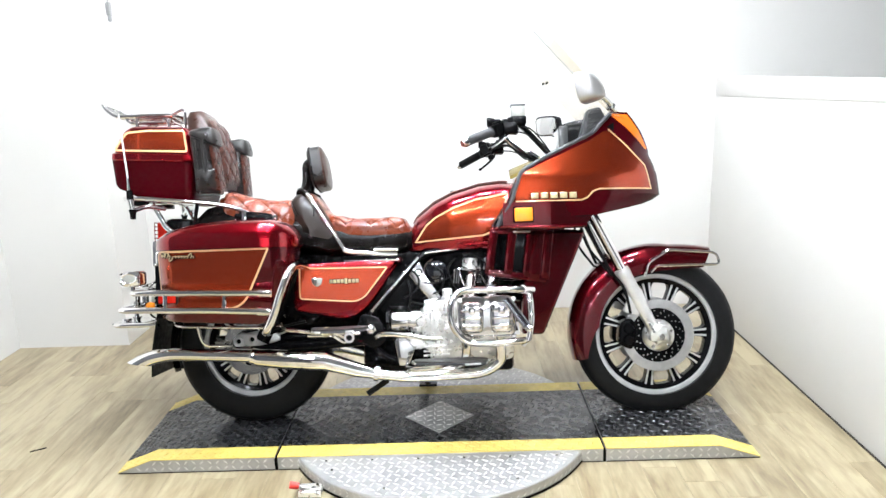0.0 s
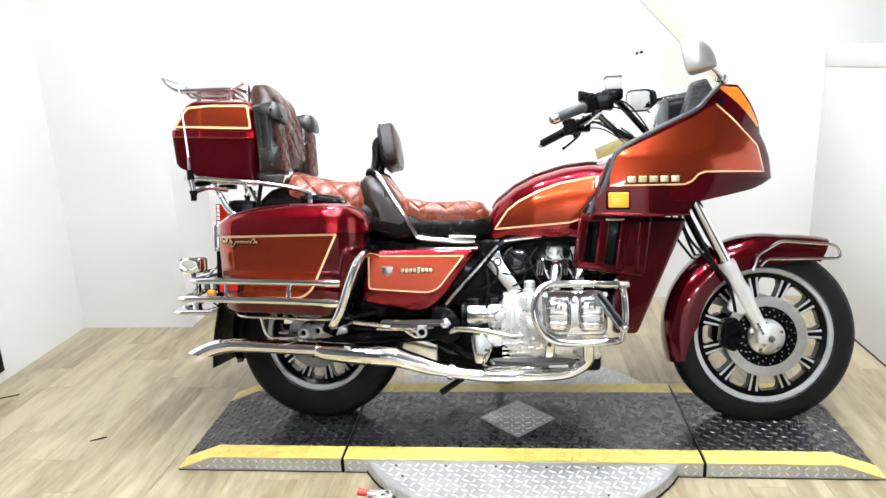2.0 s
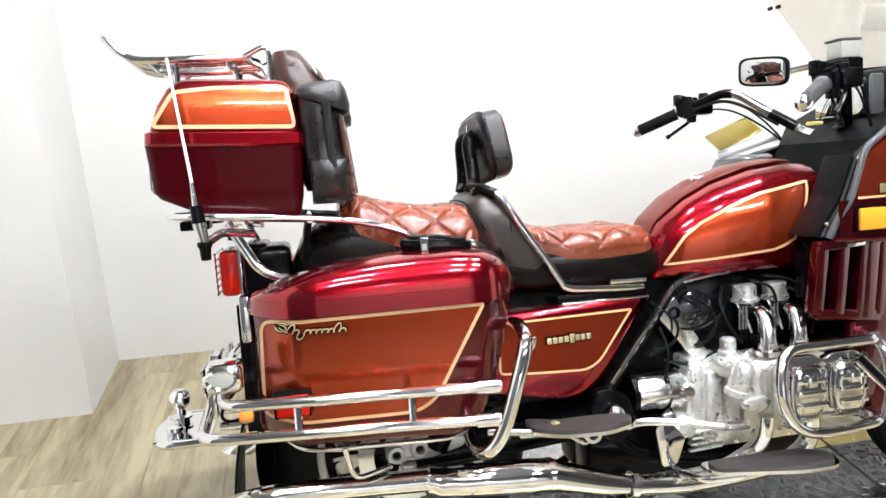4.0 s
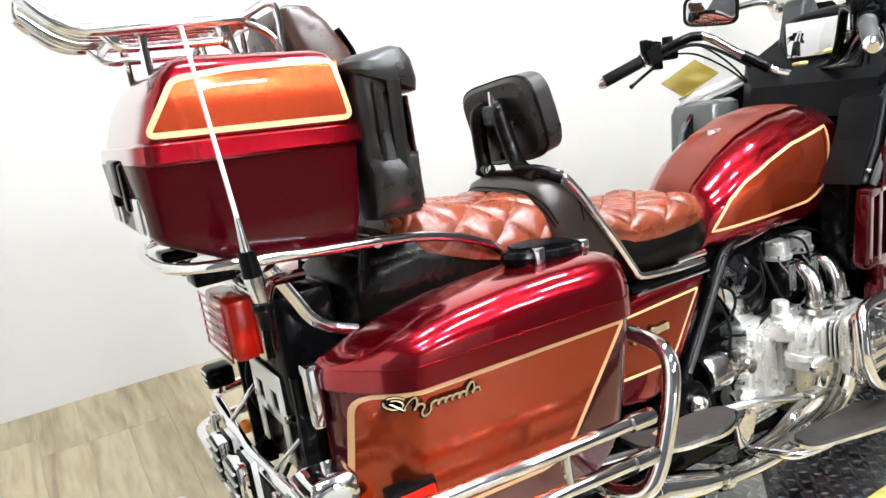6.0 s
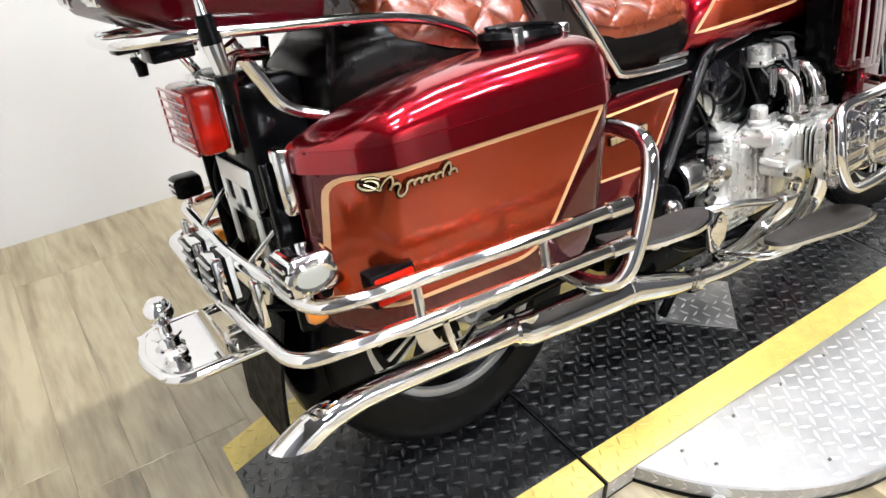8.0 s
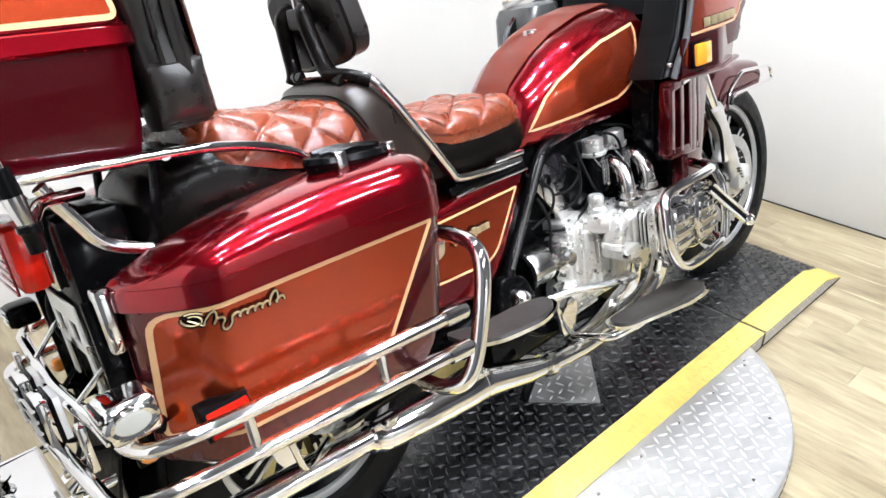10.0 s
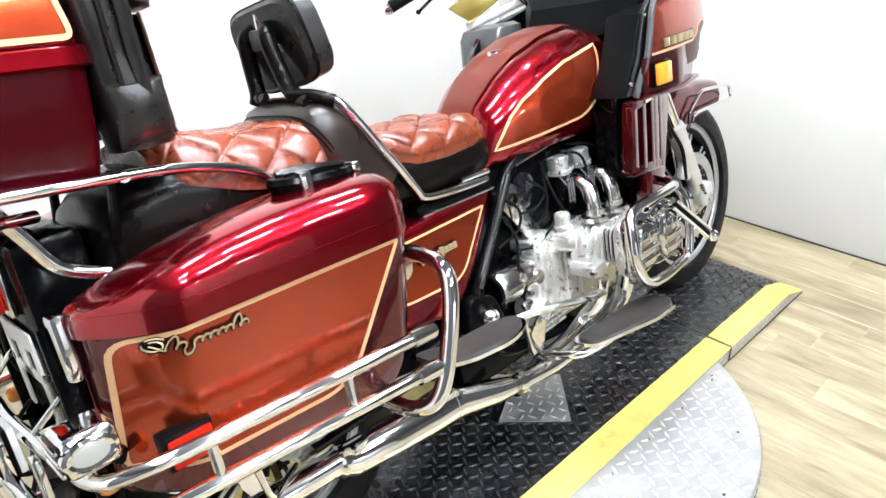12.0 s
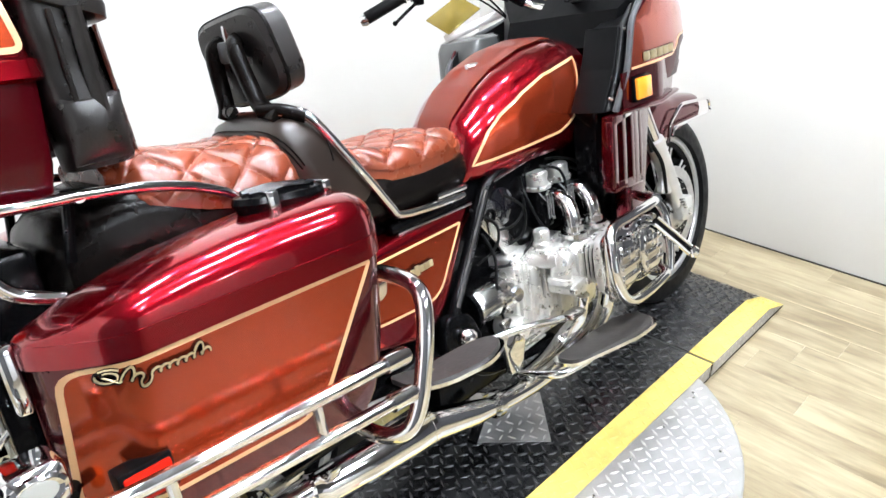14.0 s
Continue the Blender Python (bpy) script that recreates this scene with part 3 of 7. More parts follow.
# fork
for s in (-1, 1):
    y = s * 0.098
    a, b = Vector((FX - 0.012, y, FZ + 0.004)), Vector((0.628, y, 0.80))
    d = (b - a).normalized()
    leg = tube([a - d * 0.03, a, a + d * 0.07, a + d * 0.10, a + d * 0.27, a + d * 0.285, a + d * 0.30], [0.02, 0.025, 0.024, 0.026, 0.029, 0.031, 0.029], 20)
    f = part("fork_leg", leg, FORK, bike, "satin alloy fork slider")
    part("fork_tube", tube([a + d * 0.30, b + d * 0.1], 0.0205, 18), CHROME, f, "chrome fork tube")
    part("axle_clamp", box(FX - 0.045, FX + 0.03, y - 0.026, y + 0.026, FZ - 0.02, FZ + 0.05, 0.01), FORK, f)
    bo = bmesh.new()
    for k in range(4):
        p = a + d * (0.02 + 0.012 * k) + Vector((-0.01, 0, 0))
        lathe([(0, s * 0.034), (0.005, s * 0.034), (0.005, 0)], p, "Y", 8, bo)
    part("bolt", bo, STEEL, f)
    part("axle_nut", lathe([(0, s * 0.034), (0.012, s * 0.034), (0.013, s * 0.02), (0.013, 0)], (FX, y, FZ), "Y", 12), STEEL, f)
    br = slab(rounded([(0.742, 0.405), (0.80, 0.388), (0.838, 0.44), (0.815, 0.50), (0.772, 0.492)], 0.012), y - 0.012, y + 0.006, 0.003)
    part("caliper_bracket", br, FORK, f)

# front fender
FEND_R = 0.362


def fender_pt(u, v):
    a = math.radians(196 - u * 133)
    r = FEND_R + 0.012 * math.sin(u * math.pi)
    w = 0.082 - 0.006 * u
    t = (v - 0.5) * 2
    y = w * math.copysign(min(1.0, abs(t) * 1.35) ** 0.9, t)
    drop = 0.0 if abs(t) < 0.55 else ((abs(t) - 0.55) / 0.45) ** 1.2 * 0.085
    drop *= min(1.0, 0.25 + u / 0.25) * (1.0 if u < 0.75 else 1.0 - 1.1 * (u - 0.75))
    crown = -0.03 * min(1.0, abs(t) * 1.35) ** 2.4
    rr = r + crown - drop
    x, z = 0.901 + rr * math.cos(a), 0.306 + rr * math.sin(a)
    if u > 0.86:
        x += (u - 0.86) * 0.35
        z += (u - 0.86) * 0.18
    return (x, y, z)


fender = part("front_fender", sheet(fender_pt, 48, 24, thick=0.004), RED_SHADED, bike, "dark red front fender")
for s in (-1, 1):
    y = s * 0.094
    pts = rounded([(0.835, y, 0.545), (0.85, y, 0.60), (0.93, y, 0.648), (1.12, y, 0.632), (1.135, y, 0.585), (0.88, y, 0.585), (0.86, y, 0.56)], 0.02, 4, False)
    rail = part("fender_rail", tube(pts, 0.0055, 10), CHROME, fender, "chrome fender rail")

# fairing shell
def fair_x0(z):
    return interp(z, [(0.755, 0.243), (0.80, 0.262), (0.845, 0.292), (0.955, 0.334), (1.0, 0.395), (1.026, 0.453), (1.105, 0.615), (1.177, 0.690), (1.2, 0.71)])


def fair_x1(z):
    return interp(z, [(0.755, 0.58), (0.79, 0.61), (0.80, 0.655), (0.815, 0.735), (0.832, 0.82), (0.85, 0.89), (0.868, 0.926), (0.95, 0.917), (1.0, 0.902), (1.054, 0.876), (1.13, 0.83), (1.184, 0.785), (1.2, 0.77)])


def fair_w(z):
    return interp(z, [(0.755, 0.285), (0.83, 0.295), (0.95, 0.295), (1.05, 0.27), (1.13, 0.24), (1.2, 0.215)])


def fair_y(x, z):
    """Half width of the fairing shell at x, z."""
    x0, x1, w = fair_x0(z), fair_x1(z), fair_w(z)
    b0, b1 = 0.28, 0.93
    t = min(max((x - b0) / (max(x1, 0.885) - b0), 0), 1)
    return w * (1 - t ** 2.6) ** 0.62


def edge_x(s, z):
    """Rear edge of the shell; cut further forward on the left beside the pocket."""
    if s < 0:
        return fair_x0(z)
    return min(fair_x0(z) + 0.16 * min(max((z - 0.93) / 0.05, 0), 1), fair_x1(z) - 0.1)


def fair_pt(s):
    def f(u, v):
        z = 0.792 + v * (1.195 - 0.792)
        x0, x1 = edge_x(s, z), fair_x1(z)
        t = 1 - (1 - u) ** 1.6
        x = x0 + (x1 - x0) * t
        return (x, s * fair_y(x, z), z)
    return f


fb = bmesh.new()
for s in (-1, 1):
    sheet(fair_pt(s), 36, 20, fb)
bmesh.ops.remove_doubles(fb, verts=fb.verts[:], dist=0.0008)
bmesh.ops.recalc_face_normals(fb, faces=fb.faces[:])
bmesh.ops.solidify(fb, geom=fb.faces[:], thickness=0.006)
fairing = part("fairing", fb, WINE, bike, "large dark red touring fairing with a copper panel")
for s in (-1, 1):
    shell = fair_pt(s)
    part("inner_liner", sheet(lambda u, v: (shell(u, v)[0] - 0.004, shell(u, v)[1] * 0.965 - s * 0.004, shell(u, v)[2]), 24, 14), PLASTIC, fairing, "black inside of the fairing")


def flank(f_top, f_bot, x0, x1, surf, off, nx=30, nz=8, s=-1, thick=0.0):
    """A panel on a curved flank between two height curves."""
    def f(u, v):
        x = x0 + (x1 - x0) * u
        z = f_bot(x) + (f_top(x) - f_bot(x)) * v
        return (x, s * (surf(x, z) + off), z)
    return sheet(f, nx, nz, thick=thick)


def ribbon(outline, surf, off, width, s=-1, closed=True, step=0.012):
    """A flat stripe along an outline in x and z on a curved flank."""
    pts = []
    n = len(outline)
    for i in range(n if closed else n - 1):
        a, b = Vector(outline[i]), Vector(outline[(i + 1) % n])
        k = max(1, int((b - a).length / step))
        for j in range(k):
            pts.append(a + (b - a) * (j / k))
    if not closed:
        pts.append(Vector(outline[-1]))
    bm = bmesh.new()
    m = len(pts)
    rows = []
    for i, p in enumerate(pts):
        a = pts[(i - 1) % m] if (closed or i) else p
        b = pts[(i + 1) % m] if (closed or i < m - 1) else p
        d = (b - a).normalized()
        nrm = Vector((-d.y, d.x)) * width / 2
        row = []
        for q in (p - nrm, p + nrm):
            row.append(bm.verts.new((q.x, s * (surf(q.x, q.y) + off), q.y)))
        rows.append(row)
    for i in range(m if closed else m - 1):
        a, b = rows[i], rows[(i + 1) % m]
        bm.faces.new((a[0], a[1], b[1], b[0]))
    bmesh.ops.recalc_face_normals(bm, faces=bm.faces[:])
    r = bmesh.ops.solidify(bm, geom=bm.faces[:], thickness=0.0008)
    return bm


FAIR_TOP = [(0.318, 0.935), (0.36, 0.965), (0.45, 1.006), (0.60, 1.075), (0.66, 1.112), (0.685, 1.118), (0.76, 1.055), (0.835, 0.985)]
FAIR_BOT = [(0.312, 0.852), (0.56, 0.852), (0.585, 0.862), (0.605, 0.884), (0.63, 0.892), (0.86, 0.893)]
for s in (-1, 1):
    p = part("copper_panel", flank(lambda x: min(interp(x, FAIR_TOP), interp(x, [(0.75, 1.2), (0.862, 0.9)])), lambda x: interp(x, FAIR_BOT), 0.312 if s < 0 else 0.56, 0.855, fair_y, 0.0012, 50, 10, s), COPPER, fairing, "copper painted panel")
    line = [(0.312, 0.849), (0.56, 0.849), (0.585, 0.859), (0.605, 0.881), (0.63, 0.890), (0.862, 0.893), (0.838, 0.985), (0.76, 1.058), (0.685, 1.122)]
    part("pinstripe", ribbon(line[0 if s < 0 else 2:], fair_y, 0.0022, 0.0055, s, False), STRIPE, fairing, "tan pinstripe")

# windscreen edge trim and inner cowl
for s in (-1, 1):
    pts = curve([(edge_x(s, z), s * (fair_y(edge_x(s, z), z) - 0.001), z) for z in (0.76, 0.80, 0.845, 0.90, 0.955, 0.985, 1.026, 1.065, 1.105, 1.14, 1.177, 1.195)], 4)
    part("edge_trim", tube(pts, 0.008, 10), TRIM, fairing, "grey rubber edge")

# lower fairing cheek below the copper band
def cheek_y(x, z):
    return interp(z, [(0.30, 0.22), (0.55, 0.27), (0.75, 0.292), (0.84, 0.296)]) * interp(x, [(0.2, 1.0), (0.45, 0.99), (0.62, 0.80)])


for s in (-1, 1):
    band = flank(lambda x: 0.846, lambda x: interp(x, [(0.243, 0.752), (0.575, 0.752), (0.61, 0.80)]), 0.262, 0.61, cheek_y, 0.005, 20, 6, s, 0.005)
    part("cheek", band, RED_SHADED, fairing)
    part("cheek_ledge", tube([(0.25, s * 0.292, 0.757), (0.42, s * 0.298, 0.75), (0.575, s * 0.262, 0.752)], [0.01, 0.014, 0.012], 10, flat=0.6), RED_SHADED, fairing)
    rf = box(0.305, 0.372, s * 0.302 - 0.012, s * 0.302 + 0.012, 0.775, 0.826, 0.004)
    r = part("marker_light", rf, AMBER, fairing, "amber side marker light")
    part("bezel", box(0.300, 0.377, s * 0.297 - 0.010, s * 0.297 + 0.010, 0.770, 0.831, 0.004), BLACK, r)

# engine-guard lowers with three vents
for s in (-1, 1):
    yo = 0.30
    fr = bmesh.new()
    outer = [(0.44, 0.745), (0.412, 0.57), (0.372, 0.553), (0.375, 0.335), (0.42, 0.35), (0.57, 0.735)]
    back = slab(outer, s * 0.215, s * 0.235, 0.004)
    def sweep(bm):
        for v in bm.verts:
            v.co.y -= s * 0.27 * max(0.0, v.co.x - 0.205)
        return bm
    lo = part("lower_fairing", sweep(back), RED_SHADED, bike, "dark red lower fairing with three vents")
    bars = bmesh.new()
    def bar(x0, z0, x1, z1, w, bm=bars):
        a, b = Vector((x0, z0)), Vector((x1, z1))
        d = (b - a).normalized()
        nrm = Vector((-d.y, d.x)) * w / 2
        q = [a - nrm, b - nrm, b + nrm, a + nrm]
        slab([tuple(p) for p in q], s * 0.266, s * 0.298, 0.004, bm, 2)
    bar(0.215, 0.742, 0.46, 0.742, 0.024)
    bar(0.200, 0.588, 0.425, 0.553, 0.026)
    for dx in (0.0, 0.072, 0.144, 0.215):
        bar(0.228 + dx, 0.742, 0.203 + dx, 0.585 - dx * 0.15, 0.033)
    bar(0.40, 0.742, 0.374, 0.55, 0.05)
    part("vent_frame", sweep(bars), RED_SHADED, lo)
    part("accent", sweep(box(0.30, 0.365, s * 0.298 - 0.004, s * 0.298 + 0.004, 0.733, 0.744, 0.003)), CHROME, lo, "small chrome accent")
    # black sheet in place of the dark space behind the vent slots
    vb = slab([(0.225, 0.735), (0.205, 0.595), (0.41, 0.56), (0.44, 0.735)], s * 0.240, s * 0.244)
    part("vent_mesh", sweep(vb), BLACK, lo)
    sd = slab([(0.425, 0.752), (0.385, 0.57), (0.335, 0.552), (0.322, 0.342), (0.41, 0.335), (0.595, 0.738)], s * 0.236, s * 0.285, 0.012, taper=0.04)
    part("side_panel", sweep(sd), RED_SHADED, lo)

# false tank
TANK_TOP = [(-0.115, 0.700), (-0.10, 0.755), (-0.07, 0.812), (0.0, 0.868), (0.075, 0.905), (0.18, 0.935), (0.27, 0.945), (0.34, 0.938)]
TANK_W = [(-0.115, 0.07), (-0.09, 0.098), (-0.03, 0.125), (0.06, 0.150), (0.18, 0.165), (0.34, 0.165)]


def tank_half(x, z):
    zt, zb = interp(x, TANK_TOP), 0.675
    zc, hz = (zt + zb) / 2 - 0.02, (zt - zb) / 2 + 0.02
    hy = interp(x, TANK_W)
    t = min(abs((z - zc) / hz), 1.0)
    e = 2.7
    return hy * max(0.0, 1 - t ** e) ** (1 / e)


def tank_ring(x, n=40):
    zt, zb = interp(x, TANK_TOP), 0.675
    zc, hz = (zt + zb) / 2 - 0.02, (zt - zb) / 2 + 0.02
    out = []
    for j in range(n):
        a = 2 * math.pi * j / n
        c, si = math.cos(a), math.sin(a)
        e = 2.7
        z = zc + hz * math.copysign(abs(si) ** (2 / e), si)
        out.append((x, interp(x, TANK_W) * math.copysign(abs(c) ** (2 / e), c), max(z, zb)))
    return out


xs = [-0.115 + 0.455 * (i / 40) for i in range(41)]
tank = part("tank", loft([tank_ring(x) for x in xs]), RED, bike, "candy red tank cover with copper side panels")
T_TOP = [(-0.07, 0.722), (-0.03, 0.772), (0.01, 0.803), (0.08, 0.838), (0.16, 0.866), (0.29, 0.888)]
T_BOT = [(-0.07, 0.712), (0.19, 0.732), (0.24, 0.752), (0.265, 0.80), (0.29, 0.886)]
for s in (-1, 1):
    part("copper_panel", flank(lambda x: interp(x, T_TOP), lambda x: interp(x, T_BOT), -0.068, 0.288, tank_half, 0.0012, 40, 8, s), COPPER, tank, "copper painted side panel")
    line = [(-0.076, 0.708), (0.19, 0.728), (0.22, 0.738), (0.245, 0.752), (0.262, 0.785), (0.294, 0.891), (0.16, 0.869), (0.08, 0.841), (0.01, 0.806), (-0.03, 0.775)]
    part("pinstripe", ribbon(line, tank_half, 0.0022, 0.0062, s), STRIPE, tank, "tan pinstripe")

# saddlebags
def bag_in(x):
    """How far the flank of a saddlebag draws in towards its rounded rear and front ends."""
    return 0.045 * max(0.0, -0.606 - x) + 3.9 * max(0.0, -0.965 - x) ** 1.6 + 0.062 * (max(0.0, x + 0.606) / 0.07) ** 1.6


BAG_CUTS = (-1.055, -1.046, -1.036, -1.026, -1.015, -1.003, -0.99, -0.978, -0.965, -0.606, -0.595, -0.583, -0.571, -0.559, -0.548, -0.538, -0.529, -0.521)


def saddlebag(s):
    def taper(bm, cut=True):
        if cut:
            for x in BAG_CUTS:
                bmesh.ops.bisect_plane(bm, geom=bm.verts[:] + bm.edges[:] + bm.faces[:], plane_co=(x, 0, 0), plane_no=(1, 0, 0))
            bmesh.ops.bisect_plane(bm, geom=bm.verts[:] + bm.edges[:] + bm.faces[:], plane_co=(0, 0, 0.70), plane_no=(0, 0, 1))
        for v in bm.verts:
            k = min(1.0, max(0.0, (abs(v.co.y) - 0.20) / 0.12))
            v.co.y -= s * k * (0.19 * max(0.0, 0.70 - v.co.z) + bag_in(v.co.x))
        return bm
    body = slab(rounded([(-1.064, 0.722), (-0.515, 0.722), (-0.524, 0.66), (-0.562, 0.55), (-0.625, 0.415), (-1.072, 0.435)], [0.005, 0.005, 0.05, 0.05, 0.05, 0.04]), s * 0.20, s * 0.358, 0.012, taper=0.01)
    b = part("saddlebag", taper(body), RED_SHADED, bike, "candy red hard saddlebag, shade put into its body colour, with a copper panel")
    rows = ((-1.071, 0.730, 0.080), (-1.068, 0.738, 0.088), (-1.06, 0.748, 0.091), (-1.045, 0.757, 0.0925), (-1.03, 0.764, 0.0925), (-1.0, 0.776, 0.0925), (-0.97, 0.785, 0.0925), (-0.93, 0.796, 0.0925), (-0.88, 0.805, 0.0925), (-0.80, 0.812, 0.0925), (-0.72, 0.815, 0.0925), (-0.65, 0.815, 0.0925), (-0.606, 0.812, 0.0925), (-0.585, 0.808, 0.0925), (-0.565, 0.802, 0.0925), (-0.55, 0.795, 0.0925), (-0.536, 0.785, 0.0925), (-0.525, 0.772, 0.0925), (-0.516, 0.755, 0.091), (-0.511, 0.742, 0.088))
    lid = bmesh.new()
    rings = []
    for x, zt, hy in rows:
        z0 = min(0.741, zt - 0.004)
        inner = hy - 2.0 * max(0.0, -0.985 - x) ** 1.6
        ring = [(x, s * (0.272 + hy + 0.0025), z0), (x, s * (0.272 + hy + 0.0025), 0.7085), (x, s * (0.272 - inner), 0.7085)]
        for j in range(25):
            a = math.pi * (1 - j / 24)
            c, q = math.cos(a), math.sin(a)
            ring.append((x, s * (0.272 + (hy if c > 0 else inner) * math.copysign(abs(c) ** 0.66, c)), z0 + (zt - z0) * abs(q) ** 0.66))
        rings.append(ring)
    loft(rings, lid)
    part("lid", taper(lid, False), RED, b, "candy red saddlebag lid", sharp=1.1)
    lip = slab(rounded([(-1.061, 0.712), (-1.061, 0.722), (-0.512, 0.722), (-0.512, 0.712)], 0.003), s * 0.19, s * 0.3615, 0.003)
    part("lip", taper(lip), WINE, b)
    pan = slab(rounded([(-1.046, 0.701), (-0.604, 0.704), (-0.702, 0.514), (-0.742, 0.484), (-1.058, 0.488)], [0.03, 0.004, 0.02, 0.03, 0.02]), s * 0.3565, s * 0.3597)
    part("copper_panel", taper(pan), COPPER, b, "copper painted panel")
    line = [tuple(p) for p in rounded([(-1.046, 0.701), (-0.604, 0.704), (-0.702, 0.514), (-0.742, 0.484), (-1.058, 0.488)], [0.03, 0.004, 0.02, 0.03, 0.02])]
    part("pinstripe", taper(ribbon(line, lambda x, z: 0.3597, 0.0008, 0.007, s), False), STRIPE, b, "tan pinstripe")
    return b


bag_r, bag_l = both(saddlebag)

# side covers
for s in (-1, 1):
    cv = slab(rounded([(-0.545, 0.636), (-0.135, 0.646), (-0.25, 0.48), (-0.30, 0.43), (-0.36, 0.415), (-0.56, 0.455)], [0.02, 0.01, 0.03, 0.04, 0.03, 0.03]), s * 0.10, s * 0.178, 0.014)
    def draw_in(bm):
        for v in bm.verts:
            v.co.y -= s * 0.11 * max(0.0, v.co.x + 0.45)
        return bm
    c = part("side_cover", draw_in(cv), RED, bike, "candy red side cover with a copper panel")
    o = rounded([(-0.53, 0.620), (-0.190, 0.615), (-0.28, 0.50), (-0.315, 0.484), (-0.53, 0.502)], [0.01, 0.004, 0.02, 0.02, 0.01])
    part("copper_panel", draw_in(slab(o, s * 0.177, s * 0.1796)), COPPER, c)
    part("pinstripe", draw_in(ribbon([tuple(p) for p in o], lambda x, z: 0.1796, 0.0008, 0.0052, s)), STRIPE, c, "tan pinstripe")

# seat
def seat_block(name, rows, mat, label, n=28, e=3.2):
    return part(name, loft([ring_yz(x, w, z0, z1, n, e) for x, w, z0, z1 in rows]), mat, bike, label)


seat_base = seat_block("seat_base", [(-0.55, 0.135, 0.70, 0.78), (-0.50, 0.142, 0.68, 0.80), (-0.42, 0.142, 0.66, 0.79), (-0.30, 0.140, 0.66, 0.775), (-0.18, 0.132, 0.66, 0.775), (-0.12, 0.122, 0.665, 0.77), (-0.09, 0.10, 0.675, 0.755)], BLACK_LEATHER, "black leather lower seat")
seat = seat_block("seat", [(-0.43, 0.09, 0.74, 0.84), (-0.40, 0.125, 0.73, 0.83), (-0.34, 0.137, 0.72, 0.806), (-0.25, 0.138, 0.72, 0.802), (-0.17, 0.130, 0.72, 0.806), (-0.12, 0.116, 0.72, 0.80), (-0.098, 0.085, 0.725, 0.775)], LEATHER, "rust leather tufted rider seat")
hump = seat_block("seat_bolster", [(-0.605, 0.12, 0.70, 0.84), (-0.585, 0.138, 0.68, 0.885), (-0.555, 0.143, 0.68, 0.915), (-0.525, 0.143, 0.68, 0.924), (-0.495, 0.142, 0.68, 0.914), (-0.46, 0.142, 0.68, 0.876), (-0.42, 0.142, 0.68, 0.818), (-0.385, 0.138, 0.68, 0.765), (-0.375, 0.12, 0.69, 0.74)], HUMP_LEATHER, "black leather bolster between the seats", n=40, e=4.2)
for v in hump.data.vertices:
    v.co.x += max(0.0, 0.90 - v.co.z) * 0.5 * min(1.0, max(0.0, (-0.50 - v.co.x) / 0.06))
for x, w, z0, z1 in ((-0.578, 0.1395, 0.68, 0.893), (-0.570, 0.141, 0.68, 0.901), (-0.474, 0.1425, 0.68, 0.891)):
    pts = []
    for k in range(41):
        a = math.pi * (0.04 + 0.92 * k / 40)
        y, z = w * math.copysign(abs(math.cos(a)) ** (2 / 4.2), math.cos(a)), (z0 + z1) / 2 + (z1 - z0) / 2 * math.sin(a) ** (2 / 4.2)
        pts.append((x + max(0.0, 0.90 - z) * 0.5 * min(1.0, max(0.0, (-0.50 - x) / 0.06)), y, z))
    part("seam", tube(pts, 0.0016, 6), BLACK_LEATHER, hump)
HUMP_TOP = [(-0.545, 0.9225), (-0.525, 0.926), (-0.495, 0.916), (-0.46, 0.878), (-0.42, 0.820), (-0.40, 0.79)]
part("front_skin", sheet(lambda u, v: (-0.54 + 0.14 * u, (v - 0.5) * 0.21, interp(-0.54 + 0.14 * u, HUMP_TOP) + 0.003 - 0.006 * abs(2 * v - 1) ** 6), 24, 12), LEATHER, hump, "rust leather front of the bolster")
pillion = seat_block("pillion_seat", [(-0.86, 0.10, 0.865, 0.92), (-0.82, 0.125, 0.86, 0.925), (-0.74, 0.136, 0.835, 0.90), (-0.65, 0.14, 0.82, 0.882), (-0.57, 0.138, 0.82, 0.882), (-0.545, 0.125, 0.82, 0.877)], LEATHER, "rust leather tufted passenger seat", e=2.2)
seat_block("seat_tail", [(-0.975, 0.10, 0.74, 0.79), (-0.955, 0.130, 0.72, 0.835), (-0.91, 0.146, 0.70, 0.875), (-0.84, 0.150, 0.70, 0.890), (-0.75, 0.154, 0.69, 0.868), (-0.65, 0.155, 0.69, 0.848), (-0.58, 0.152, 0.69, 0.84), (-0.52, 0.140, 0.70, 0.82)], BLACK_LEATHER, "black leather seat tail", e=3.6)

# trunk
def trunk_ring(z, x0, x1, w, e=14.0, n=72):
    xc, hx = (x0 + x1) / 2, (x1 - x0) / 2
    out = []
    for j in range(n):
        a = 2 * math.pi * j / n
        c, si = math.cos(a), math.sin(a)
        out.append((xc + hx * math.copysign(abs(c) ** (2 / e), c), w * math.copysign(abs(si) ** (2 / e), si), z))
    return out


def trunk_rows(*rows):
    """Rings of the top box, which rises a little towards its rear."""
    return loft([[(x, y, z + (-0.93 - x) * 0.05) for x, y, z in trunk_ring(*r)] for r in rows])


